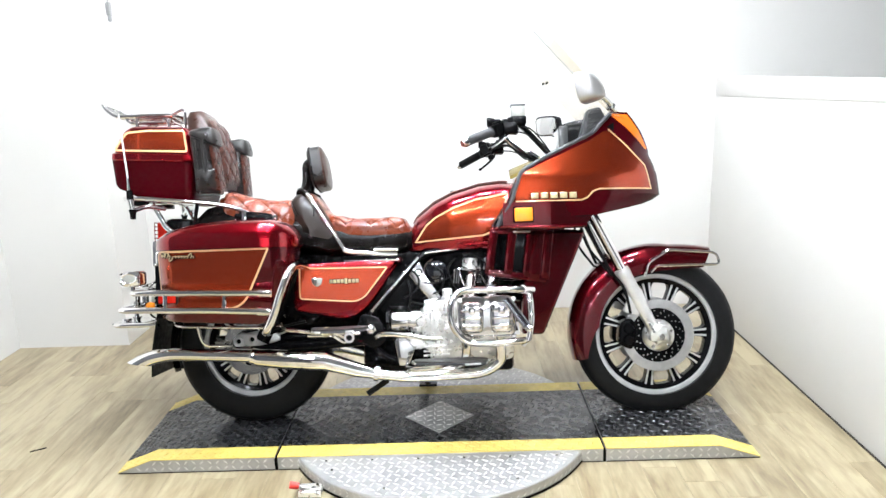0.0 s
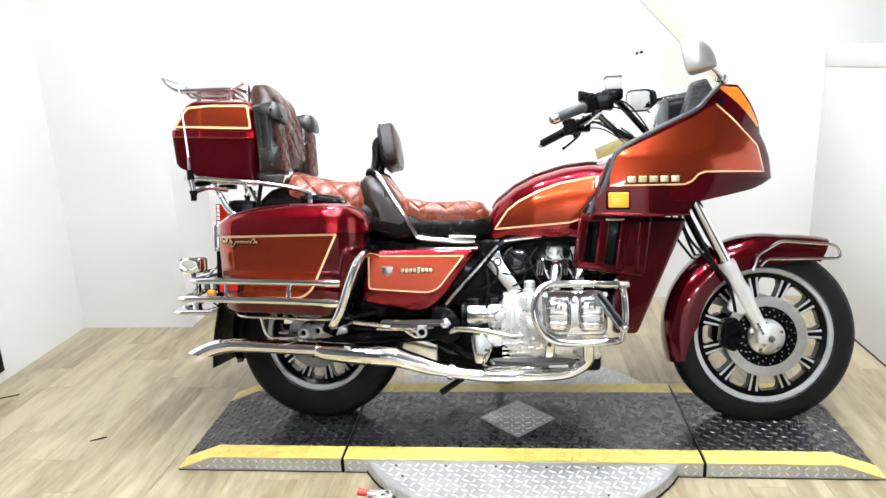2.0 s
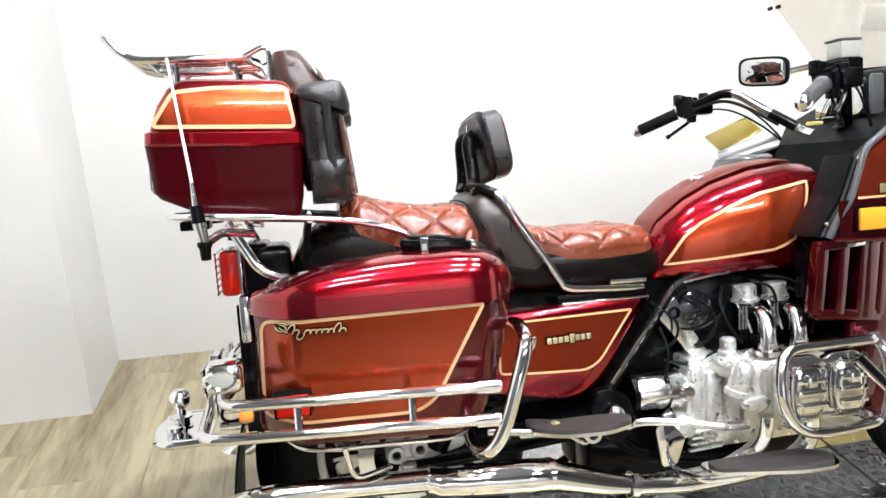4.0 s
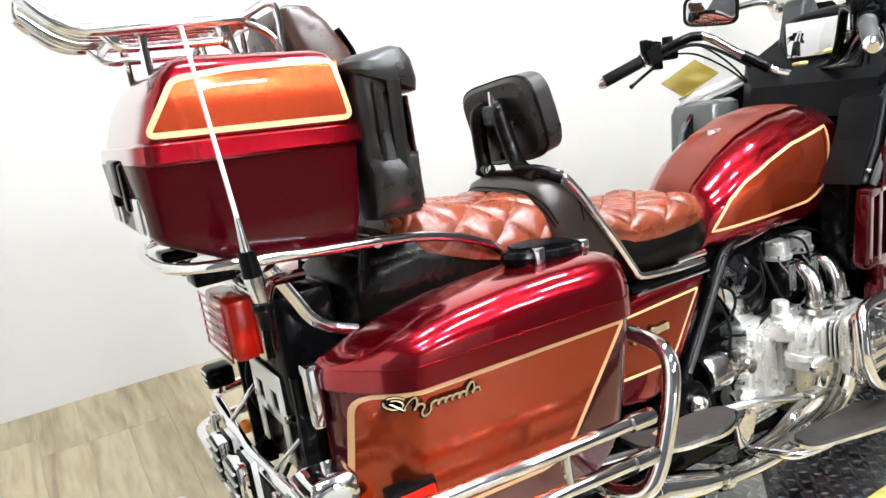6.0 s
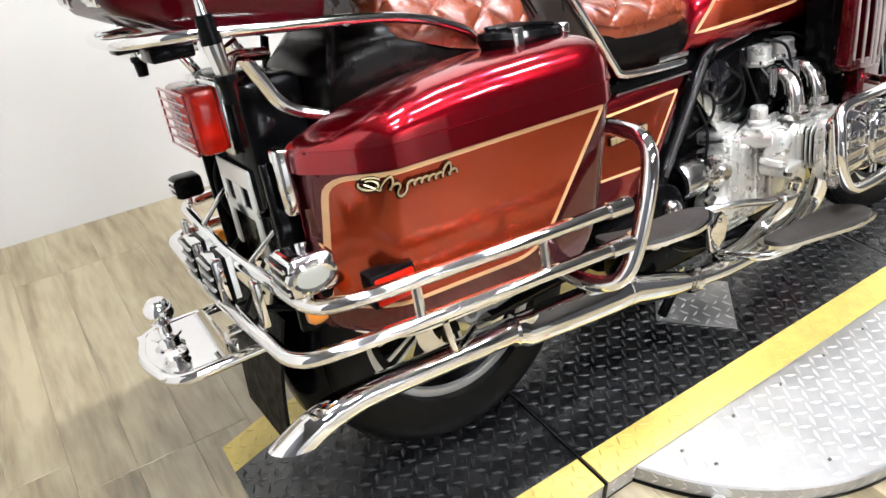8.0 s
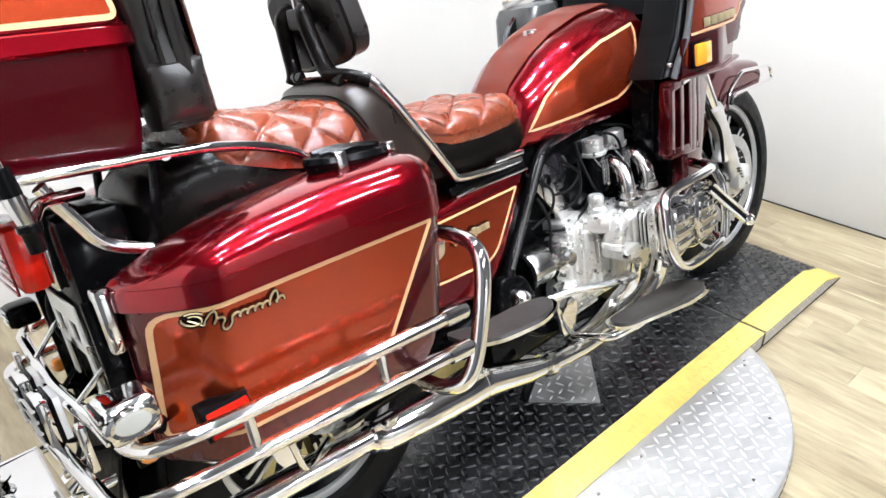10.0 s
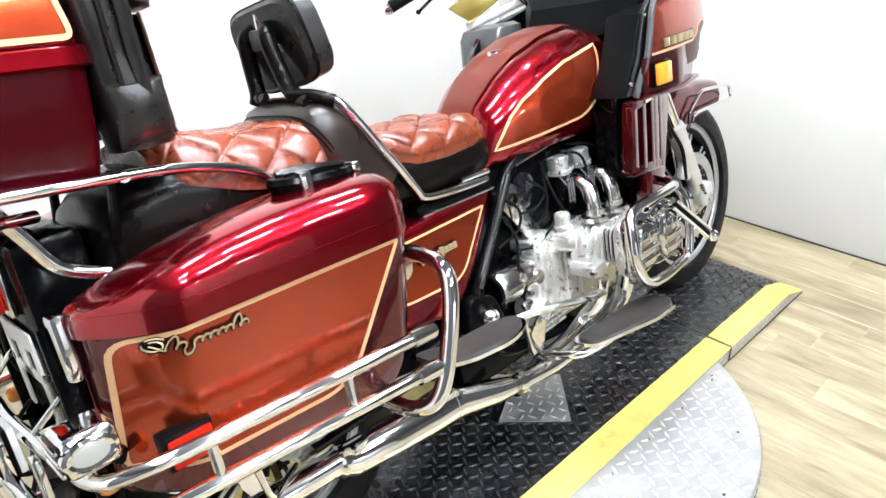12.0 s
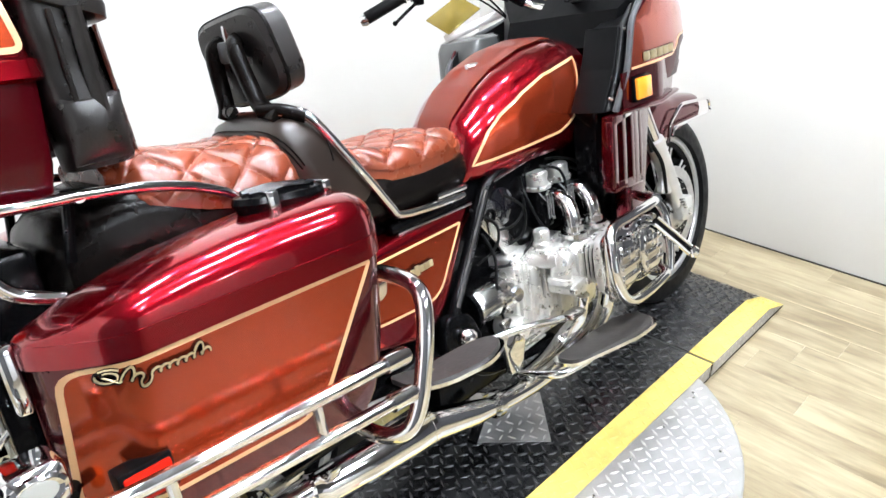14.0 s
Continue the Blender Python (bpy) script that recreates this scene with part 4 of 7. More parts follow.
trunk = part("trunk", trunk_rows((0.898, -1.12, -0.952, 0.168), (0.902, -1.145, -0.946, 0.176), (0.940, -1.232, -0.938, 0.189), (0.954, -1.243, -0.937, 0.191), (1.052, -1.250, -0.929, 0.206)), WINE, bike, "dark red top box with a copper lid panel")
part("trunk_lip", trunk_rows((1.047, -1.244, -0.926, 0.209), (1.052, -1.249, -0.920, 0.214), (1.074, -1.247, -0.922, 0.213), (1.079, -1.239, -0.928, 0.207)), RED, trunk, "candy red rim of the lid")
part("trunk_lid", trunk_rows((1.078, -1.238, -0.929, 0.207), (1.13, -1.219, -0.935, 0.204), (1.162, -1.198, -0.941, 0.199), (1.178, -1.182, -0.948, 0.190), (1.186, -1.165, -0.960, 0.176), (1.191, -1.12, -0.99, 0.14)), RED, trunk, "candy red lid")
# passenger backrest with pouches
back = part("passenger_backrest", loft([[(x, y, z) for x, y, z in trunk_ring(z, a, b, w, 3.5, 28)] for z, a, b, w in ((0.95, -0.93, -0.835, 0.10), (0.99, -0.94, -0.832, 0.122), (1.1, -0.955, -0.846, 0.128), (1.19, -0.985, -0.872, 0.125), (1.235, -0.992, -0.898, 0.112), (1.262, -0.983, -0.918, 0.09), (1.270, -0.965, -0.932, 0.06))]), BROWN, bike, "brown leather passenger backrest with a tufted rust front")
for s in (-1, 1):
    rows = []
    for k in range(15):
        t = k / 14
        z = 0.922 + 0.236 * t
        full = min(1.0, 0.62 + 2.6 * t) * (1.0 - 0.22 * max(0.0, t - 0.45) / 0.55)
        sag = 0.010 * math.sin(t * 7.0 + 0.6) * (1 - t)
        cx = -0.895 + 0.016 * (1 - t) + (0.026 if s > 0 else 0.0) + sag * 0.4
        ring = []
        for x, y, _ in trunk_ring(0, -0.042, 0.046 - 0.004 * t, 0.060 * full, 3.6, 32):
            f = 1 + 0.09 * noise.noise(Vector((x * 30, y * 30, z * 22 + s)))
            ring.append((cx + x * f, s * (0.135 + (z - 0.9) * 0.14) + y * f + sag * s, z))
        rows.append(ring)
    po = part("pouch", loft(rows), POUCH_LEATHER, bike, "black leather pouch with a buckled flap")

# ---- exhausts ----
def exhaust_y(x):
    return interp(x, [(-1.24, 0.197), (-0.70, 0.205), (-0.24, 0.216)])


def slash_cut(bm):
    bmesh.ops.bisect_plane(bm, geom=bm.verts[:] + bm.edges[:] + bm.faces[:], plane_co=(-1.148, 0, 0.266), plane_no=(0.138, 0, 0.99), clear_inner=True)
    return bm


for s in (-1, 1):
    y = s * 0.216
    run = curve([(x, s * exhaust_y(x), z) for x, z in ((-0.70, 0.288), (-0.80, 0.292), (-0.90, 0.2965), (-1.0, 0.301), (-1.06, 0.300), (-1.115, 0.290), (-1.165, 0.268), (-1.225, 0.230))], 5)
    tail = slash_cut(tube(run, [interp(p[0], [(-1.2, 0.029), (-1.1, 0.026), (-1.02, 0.0225), (-0.85, 0.0225), (-0.70, 0.0245)]) for p in run], 24, cap=False))
    bmesh.ops.solidify(tail, geom=tail.faces[:], thickness=0.002)
    ex = part("exhaust", tail, CHROME, bike, "long chrome exhaust with a turned-down tip")
    inner = [p for p in run if p[0] < -1.05]
    part("tip_bore", slash_cut(tube(inner, [interp(p[0], [(-1.2, 0.0255), (-1.05, 0.020)]) for p in inner], 16, cap=False)), BLACK, ex)
    part("heat_shield", tube([(x, s * exhaust_y(x), z) for x, z in ((-0.726, 0.288), (-0.720, 0.287), (-0.708, 0.285), (-0.695, 0.279), (-0.60, 0.272), (-0.487, 0.265), (-0.435, 0.262), (-0.42, 0.257), (-0.31, 0.224), (-0.256, 0.211), (-0.21, 0.202))], [0.025, 0.032, 0.031, 0.034, 0.038, 0.040, 0.038, 0.036, 0.029, 0.022, 0.021], 28), CHROME, ex, "chrome silencer cover with a clamp")
    part("band", lathe([(0.0375, -0.006), (0.0395, -0.005), (0.0395, 0.005), (0.0375, 0.006)], (-0.437, s * exhaust_y(-0.437), 0.262), (1, 0, -0.08), 28), CHROME, ex)
    part("header_pipe", tube(curve([(-0.23, y, 0.206), (-0.10, y, 0.192), (0.06, s * 0.212, 0.194), (0.17, s * 0.20, 0.200), (0.235, s * 0.20, 0.235), (0.245, s * 0.21, 0.28), (0.235, s * 0.225, 0.35)], 6), 0.0215, 16), CHROME, ex, "chrome header pipe")
    part("header_pipe", tube(curve([(-0.12, s * 0.185, 0.195), (0.0, s * 0.175, 0.195), (0.08, s * 0.175, 0.22), (0.11, s * 0.21, 0.27), (0.11, s * 0.23, 0.34)], 6), 0.019, 14), CHROME, ex)
    part("clamp", lathe([(0.03, -0.008), (0.031, -0.008), (0.031, 0.008), (0.03, 0.008)], (-0.235, y, 0.209), (1, 0, -0.2), 20), STEEL, ex)

# ---- rear guard rails ----
U = [(-0.585, 0.388, 0.541), (-0.80, 0.380, 0.547), (-1.06, 0.362, 0.553), (-1.128, 0.338, 0.553), (-1.15, 0.0, 0.556)]
Lw = [(-0.59, 0.392, 0.475), (-0.80, 0.384, 0.484), (-1.10, 0.362, 0.491), (-1.172, 0.342, 0.490), (-1.185, 0.0, 0.49)]
for rail, rr in ((U, 0.0115), (Lw, 0.0115)):
    pts = [(x, -y, z) for x, y, z in rail] + [(x, y, z) for x, y, z in rail[-2::-1]]
    g = part("guard_rail", pipe(pts, rr, 0.045, 14), CHROME, bike, "chrome luggage guard rail")
    for s in (-1, 1):
        x, y, z = rail[0]
        part("sleeve", tube([(x - 0.005, s * y, z), (x - 0.05, s * y * 0.998, z + 0.002)], rr + 0.0035, 14), CHROME, g)
for s in (-1, 1):
    for x, y in ((-0.765, 0.384), (-0.985, 0.370)):
        part("rail_post", tube([(x, s * y, 0.484), (x, s * (y - 0.003), 0.549)], 0.008, 10), CHROME, bike, "chrome rail post")
    hoop = pipe([(-0.50, s * 0.20, 0.625), (-0.515, s * 0.30, 0.640), (-0.522, s * 0.378, 0.630), (-0.548, s * 0.398, 0.56), (-0.585, s * 0.396, 0.45), (-0.612, s * 0.386, 0.405), (-0.63, s * 0.33, 0.39), (-0.62, s * 0.2, 0.39)], 0.015, 0.045, 14)
    part("guard_hoop", hoop, CHROME, bike, "chrome bag guard hoop")
    stay = tube([(-1.14, s * 0.13, 0.566), (-1.03, s * 0.16, 0.66)], 0.005, 8)
    part("rail_stay", stay, STEEL, bike)
    part("rail_stay", tube([(-1.15, s * 0.16, 0.50), (-0.98, s * 0.14, 0.43)], 0.006, 8), BLACK, bike)
    # marker lamps on the corners
    cx, cy, cz = -1.125, s * 0.318, 0.607
    lamp = part("corner_lamp", box(cx - 0.030, cx + 0.042, cy - 0.036, cy + 0.036, cz - 0.030, cz + 0.028, 0.014, seg=4), CHROME if s < 0 else BLACK, bike, "chrome corner lamp on the rail" if s < 0 else "black corner lamp on the rail")
    part("lens", box(cx - 0.031, cx - 0.023, cy - 0.031, cy + 0.031, cz - 0.025, cz + 0.023, 0.004), BLACK, lamp)
    for k in range(3):
        part("bar", box(cx - 0.0345, cx - 0.029, cy - 0.033, cy + 0.033, cz - 0.018 + 0.016 * k, cz - 0.012 + 0.016 * k, 0.0015), CHROME, lamp)
    bz = part("side_bezel", lathe([(0.017, s * 0.0385), (0.021, s * 0.041), (0.025, s * 0.038), (0.026, s * 0.03)], (cx + 0.002, cy, cz), "Y", 20), CHROME, lamp)
    sl = part("side_lens", lathe([(0, s * 0.040), (0.012, s * 0.0395), (0.018, s * 0.038)], (cx + 0.002, cy, cz), "Y", 20), WHITE_LENS, lamp)
    for ob in (bz, sl):
        ob.data.transform(Matrix.Translation((cx, 0, cz)) @ Matrix.Diagonal((1.4, 1, 0.85, 1)) @ Matrix.Translation((-cx, 0, -cz)))
    part("stem", tube([(cx, cy, cz - 0.028), (cx, cy, 0.556)], 0.009, 10), CHROME, lamp)
    part("tie", box(-1.166, -1.154, s * 0.20 - 0.012, s * 0.20 + 0.012, 0.49, 0.565, 0.003), STEEL, bike)
    if s > 0:
        for ob in [lamp] + list(lamp.children):
            ob.data.transform(Matrix.Translation((cx + 0.006, cy - 0.01, 0.58)) @ Matrix.Diagonal((0.78, 0.78, 0.78, 1)) @ Matrix.Translation((-cx, -cy, -0.58)))
    sig = part("turn_signal", lathe([(0, -0.018), (0.009, -0.016), (0.014, -0.01), (0.015, 0.0), (0.012, 0.012), (0.0, 0.016)], (-1.092, s * 0.243, 0.497), "X", 20), AMBER, bike, "amber rear turn signal")
    part("signal_stalk", tube([(-1.07, s * 0.245, 0.525), (-1.02, s * 0.15, 0.53)], 0.009, 8), BLACK, sig)

# finned stop lamps between the rails
for cy in (-0.055, 0.06):
    lb = part("finned_lamp", box(-1.190, -1.172, cy - 0.033, cy + 0.033, 0.496, 0.572, 0.003), CHROME, bike, "bright lamp block with dark slots between the rails")
    part("rear_plate", box(-1.172, -1.166, cy - 0.035, cy + 0.035, 0.494, 0.574, 0.002), BLACK, lb)
    part("rear_plate", box(-1.166, -1.156, cy - 0.031, cy + 0.031, 0.497, 0.571, 0.002), WHITE_PAINT, lb, "pale back plate")
    part("slot_face", box(-1.194, -1.189, cy - 0.029, cy + 0.029, 0.500, 0.568, 0.002), BLACK, lb)
    for k in range(4):
        part("fin", box(-1.198, -1.192, cy - 0.031, cy + 0.031, 0.502 + 0.0195 * k, 0.507 + 0.0195 * k, 0.0012), RIM, lb, "bright fin")
# trailer hitch
hitch = part("trailer_hitch", pipe([(-1.12, -0.11, 0.41), (-1.30, -0.11, 0.41), (-1.325, 0.0, 0.41), (-1.30, 0.11, 0.41), (-1.12, 0.11, 0.41)], 0.010, 0.04, 12), CHROME, bike, "chrome tube trailer hitch")
part("hitch_plate", slab([(-1.315, -0.095), (-1.19, -0.105), (-1.19, 0.105), (-1.315, 0.095)], 0, 0.005), CHROME, hitch)
bpy.data.objects["hitch_plate"].data.transform(Matrix(((1, 0, 0, 0), (0, 0, 1, 0), (0, 1, 0, 0.413), (0, 0, 0, 1))))
part("ball", lathe([(0.019, 0.0), (0.019, 0.012), (0.026, 0.014), (0.026, 0.018), (0.012, 0.02), (0.011, 0.034), (0.018, 0.040), (0.0245, 0.052), (0.0255, 0.06), (0.0235, 0.072), (0.014, 0.082), (0, 0.085)], (-1.272, 0.035, 0.415), "Z", 28), CHROME, hitch, "chrome tow ball")
part("ball", lathe([(0.015, 0), (0.02, 0.008), (0.019, 0.016), (0.008, 0.02), (0, 0.021)], (-1.275, -0.045, 0.416), "Z", 20), CHROME, hitch, "chrome bolt head")
part("strut", pipe([(-1.18, 0, 0.405), (-1.05, 0.0, 0.40), (-0.95, 0.0, 0.46)], 0.012, 0.04), CHROME, hitch)

# mud flap, rear fender
part("mud_flap", sheet(lambda u, v: (-1.155 - 0.012 * math.sin(v * 2.6) + 0.045 * v, (u - 0.5) * 0.25 * (1 - 0.10 * (1 - v)), 0.20 + v * 0.25), 8, 10, thick=0.006), RUBBER, bike, "black rubber mud flap")


def rear_fender(u, v):
    a = math.radians(35 + u * 162)
    t = (v - 0.5) * 2
    r = 0.352 - 0.05 * abs(t) ** 3
    return (RX + r * math.cos(a), 0.092 * t, RZ + r * math.sin(a))


for s in (-1, 1):
    part("inner_guard", slab(rounded([(-1.05, 0.50), (-1.0, 0.70), (-0.60, 0.70), (-0.45, 0.45), (-0.50, 0.38), (-0.66, 0.47), (-0.90, 0.47)], 0.03), s * 0.095, s * 0.115, 0.004), BLACK, bike, "black inner guard behind the saddlebag")
rf = part("rear_fender", sheet(rear_fender, 30, 10, thick=0.004), BLACK, bike, "black rear fender")
part("tail_panel", box(-1.085, -0.98, -0.10, 0.10, 0.50, 0.83, 0.015), BLACK, rf)

# tail light with a slatted guard
tl = part("tail_light", box(-1.143, -1.098, -0.042, 0.120, 0.720, 0.826, 0.012), RED_LENS, bike, "large red tail light behind a slatted guard")
part("housing", box(-1.100, -1.088, -0.050, 0.128, 0.714, 0.833, 0.004), CHROME, tl, "chrome lamp surround")
part("housing", box(-1.09, -1.03, -0.055, 0.130, 0.712, 0.836, 0.01), BLACK, tl)
for k in range(7):
    z = 0.728 + 0.0155 * k
    part("slat", tube([(-1.150, -0.044, z), (-1.150, 0.122, z)], 0.0026, 6), RED, tl, "thin dark red guard bar")
for y in (-0.044, 0.122):
    part("slat", tube([(-1.149, y, 0.726), (-1.149, y, 0.823)], 0.0018, 6), RED, tl)
for s in (-1, 1):
    part("tail_fold", slab(rounded([(-1.082, 0.70), (-1.0, 0.72), (-0.99, 0.52), (-1.04, 0.47), (-1.085, 0.52)], 0.02), s * 0.118, s * 0.128, 0.004), BLACK, rf)
    part("tail_cable", tube(curve([(-1.05, s * 0.14, 0.72), (-1.09, s * 0.15, 0.64), (-1.08, s * 0.135, 0.56), (-1.02, s * 0.12, 0.50)], 6), 0.0055, 8), RUBBER, rf, "black lamp cable")
    part("tail_cable", tube(curve([(-1.10, s * 0.07, 0.54), (-1.16, s * 0.09, 0.47), (-1.15, s * 0.05, 0.43), (-1.09, s * 0.03, 0.44)], 6), 0.004, 8), RUBBER, rf)
    part("tail_bolt", lathe([(0, -0.008), (0.007, -0.008), (0.008, -0.002), (0.008, 0.004)], (-1.088, s * 0.085, 0.62), "X", 12), STEEL, rf)
# plate bracket
pb = part("plate_bracket", box(-1.094, -1.09, -0.075, 0.095, 0.655, 0.69, 0.001), WHITE_PAINT, bike, "pale metal number plate bracket with cut-outs")
for y0, y1, z0, z1 in ((-0.075, -0.05, 0.53, 0.655), (0.07, 0.095, 0.53, 0.655), (-0.012, 0.032, 0.60, 0.655), (-0.05, 0.07, 0.60, 0.618)):
    part("strip", box(-1.094, -1.09, y0, y1, z0, z1, 0.001), WHITE_PAINT, pb)
for s in (-1, 1):
    part("bag_latch", box(-1.090, -1.068, s * 0.205 - 0.017, s * 0.205 + 0.017, 0.645, 0.745, 0.007), CHROME, bag_r if s < 0 else bag_l, "chrome saddlebag latch")
    part("rear_bracket", box(-1.10, -1.06, s * 0.17 - 0.006, s * 0.17 + 0.006, 0.44, 0.72, 0.003), BLACK, bag_r if s < 0 else bag_l)
    r = part("red_reflector", box(-1.027, -0.963, s * 0.318 - 0.012, s * 0.318 + 0.012, 0.511, 0.553, 0.003), RED_LENS, bag_r if s < 0 else bag_l, "red side reflector")
    part("reflector_base", box(-1.033, -0.959, s * 0.308 - 0.017, s * 0.308 + 0.017, 0.507, 0.560, 0.003), PLASTIC, bag_r if s < 0 else bag_l)
    # speaker pod on the lid
    cx, cy, cz = -0.672, s * 0.262, 0.822
    pod = loft([[(cx + hx * math.cos(a), cy + hy * math.sin(a), cz + dz - 0.10 * (hx * math.cos(a))) for a in [2 * math.pi * j / 32 for j in range(32)]] for hx, hy, dz in ((0.074, 0.036, -0.016), (0.080, 0.042, 0.0), (0.076, 0.039, 0.009), (0.058, 0.027, 0.013))])
    p = part("speaker", pod, BLACK, bike, "black oval speaker pod on the saddlebag lid")
    gr = bmesh.new()
    for k in range(-2, 3):
        a = 0.062 * (1 - (k / 3.6) ** 2)
        tube([(cx - a, cy + k * 0.0125, cz + 0.015 + 0.1 * a), (cx, cy + k * 0.0125, cz + 0.018), (cx + a, cy + k * 0.0125, cz + 0.015 - 0.1 * a)], 0.003, 6, gr)
    part("grille", gr, BLACK, p)
    part("clip", box(cx - 0.042, cx - 0.024, s * 0.292 - 0.01, s * 0.292 + 0.012, cz - 0.014, cz + 0.020, 0.003), CHROME, p, "bright latch")
    part("clip", box(cx + 0.068, cx + 0.084, cy - 0.02, cy + 0.02, cz - 0.012, cz + 0.006, 0.003), CHROME, p)

# ---- trunk carrier, rack, antenna ----
for s in (-1, 1):
    c = part("carrier_rail", tube(curve([(-1.232, 0.0, 0.914), (-1.230, s * 0.08, 0.915), (-1.215, s * 0.155, 0.917), (-1.16, s * 0.20, 0.916), (-1.05, s * 0.200, 0.905), (-0.93, s * 0.188, 0.893), (-0.85, s * 0.180, 0.882), (-0.79, s * 0.176, 0.868), (-0.75, s * 0.173, 0.854), (-0.71, s * 0.170, 0.835), (-0.688, s * 0.162, 0.818)], 5), 0.0085, 12), CHROME, bike, "chrome tubular trunk carrier")
    part("strut", pipe([(-1.10, s * 0.185, 0.895), (-1.07, s * 0.18, 0.84), (-1.045, s * 0.178, 0.79), (-0.985, s * 0.182, 0.765)], 0.0105, 0.03), CHROME, c)
    part("strut", tube([(-0.93, s * 0.15, 0.90), (-0.95, s * 0.14, 0.80)], 0.008, 10), BLACK, c)
    part("bracket", box(-1.20, -1.14, s * 0.13 - 0.03, s * 0.13 + 0.03, 0.885, 0.905, 0.004), BLACK, c)
    an = part("antenna_mount", tube([(-1.139, s * 0.263, 0.862), (-1.145, s * 0.266, 0.90), (-1.148, s * 0.268, 0.935)], [0.010, 0.013, 0.011], 14), STEEL, bike, "grey antenna base on the carrier")
    part("sleeve", tube([(-1.1455, s * 0.2665, 0.905), (-1.148, s * 0.268, 0.940)], [0.0135, 0.0115], 14), BLACK, an)
    part("foot_nut", lathe([(0.0, -0.03), (0.010, -0.028), (0.012, -0.004), (0.015, 0.0), (0.015, 0.008), (0.0, 0.01)], (-1.139, s * 0.263, 0.858), "Z", 14), BLACK, an)
    part("clamp", pipe([(-1.14, s * 0.265, 0.86), (-1.11, s * 0.21, 0.88), (-1.05, s * 0.17, 0.87)], 0.009, 0.02), CHROME, an)
    part("spring", tube([(-1.148, s * 0.268, 0.935), (-1.151, s * 0.270, 0.985)], [0.007, 0.004], 12), STEEL, an)
    part("whip", tube([(-1.151, s * 0.27, 0.985), (-1.172, s * 0.282, 1.222)], [0.0032, 0.0026], 8), WHITE_PAINT, an, "white fibreglass whip")
part("carrier_cross_bar", tube([(-1.05, -0.2, 0.902), (-1.05, 0.2, 0.902)], 0.008, 10), CHROME, bike)
part("carrier_cross_bar", tube([(-0.93, -0.195, 0.892), (-0.93, 0.195, 0.892)], 0.008, 10), CHROME, bike)
rack = part("trunk_rack", tube(curve([(-1.03, 0.085, 1.249), (-1.12, 0.10, 1.250), (-1.22, 0.103, 1.249), (-1.275, 0.103, 1.256), (-1.316, 0.10, 1.290), (-1.328, 0.075, 1.305), (-1.331, 0.0, 1.308), (-1.328, -0.075, 1.305), (-1.316, -0.10, 1.290), (-1.275, -0.103, 1.256), (-1.22, -0.103, 1.249), (-1.12, -0.10, 1.250), (-1.03, -0.085, 1.249), (-1.015, 0.0, 1.249)], 5, True), 0.0085, 12, closed=True), CHROME, bike, "chrome luggage rack on the trunk lid")
for y in (-0.06, -0.03, 0.03, 0.06):
    part("slat", tube(curve([(-1.02, y, 1.249), (-1.20, y, 1.249), (-1.270, y, 1.255), (-1.322, y, 1.298)], 4), 0.0065, 10), STEEL, rack)
for x in (-1.07, -1.22):
    part("cross_bar", tube([(x, -0.10, 1.238), (x, 0.10, 1.238)], 0.0065, 10), CHROME, rack)
for s in (-1, 1):
    part("foot", tube([(-1.185, s * 0.09, 1.165), (-1.185, s * 0.09, 1.243)], 0.0075, 10), CHROME, rack)
    part("lower_rail", pipe([(-1.075, s * 0.088, 1.246), (-1.07, s * 0.088, 1.222), (-1.215, s * 0.09, 1.224), (-1.235, s * 0.092, 1.247)], 0.0065, 0.014), CHROME, rack)
    part("foot", tube([(-1.05, s * 0.085, 1.165), (-1.065, s * 0.085, 1.243)], 0.006, 10), CHROME, rack)
    part("brace", pipe([(-1.045, s * 0.095, 1.250), (-0.998, s * 0.10, 1.272), (-0.987, s * 0.10, 1.262), (-0.988, s * 0.10, 1.178)], 0.0062, 0.014), CHROME, rack)
    part("brace", pipe([(-1.04, s * 0.092, 1.246), (-1.0, s * 0.10, 1.225), (-0.99, s * 0.10, 1.19)], 0.0055, 0.02), CHROME, rack)
# trunk lid panels, latch, rear lamp
for s in (-1, 1):
    lid_y = lambda x, z: interp(z - (-0.93 - x) * 0.05, [(1.078, 0.207), (1.13, 0.204), (1.162, 0.199), (1.178, 0.190)]) - (0.0 if x > -1.205 else (-1.205 - x) * 0.12)
    o = [(-1.226, 1.101), (-0.944, 1.087), (-0.957, 1.170), (-1.10, 1.174), (-1.180, 1.168)]
    part("copper_panel", flank(lambda x: interp(x, [(-1.226, 1.103), (-1.180, 1.168), (-1.10, 1.174), (-0.957, 1.170)]), lambda x: interp(x, [(-1.226, 1.101), (-0.944, 1.087)]), -1.222, -0.949, lid_y, 0.0018, 28, 8, s), COPPER, trunk, "copper painted lid panel")
    part("pinstripe", ribbon([tuple(p) for p in rounded(o, 0.012, 4)], lid_y, 0.0032, 0.008, s), STRIPE, trunk, "tan pinstripe")
part("copper_panel", sheet(lambda u, v: (-1.115 + 0.12 * u, -0.12 + 0.24 * v, 1.1925 + (0.185 - 0.12 * u) * 0.05), 2, 2), COPPER, trunk)
part("latch", box(-1.256, -1.239, -0.05, 0.05, 1.02, 1.075, 0.005), BLACK, trunk, "black trunk latch")
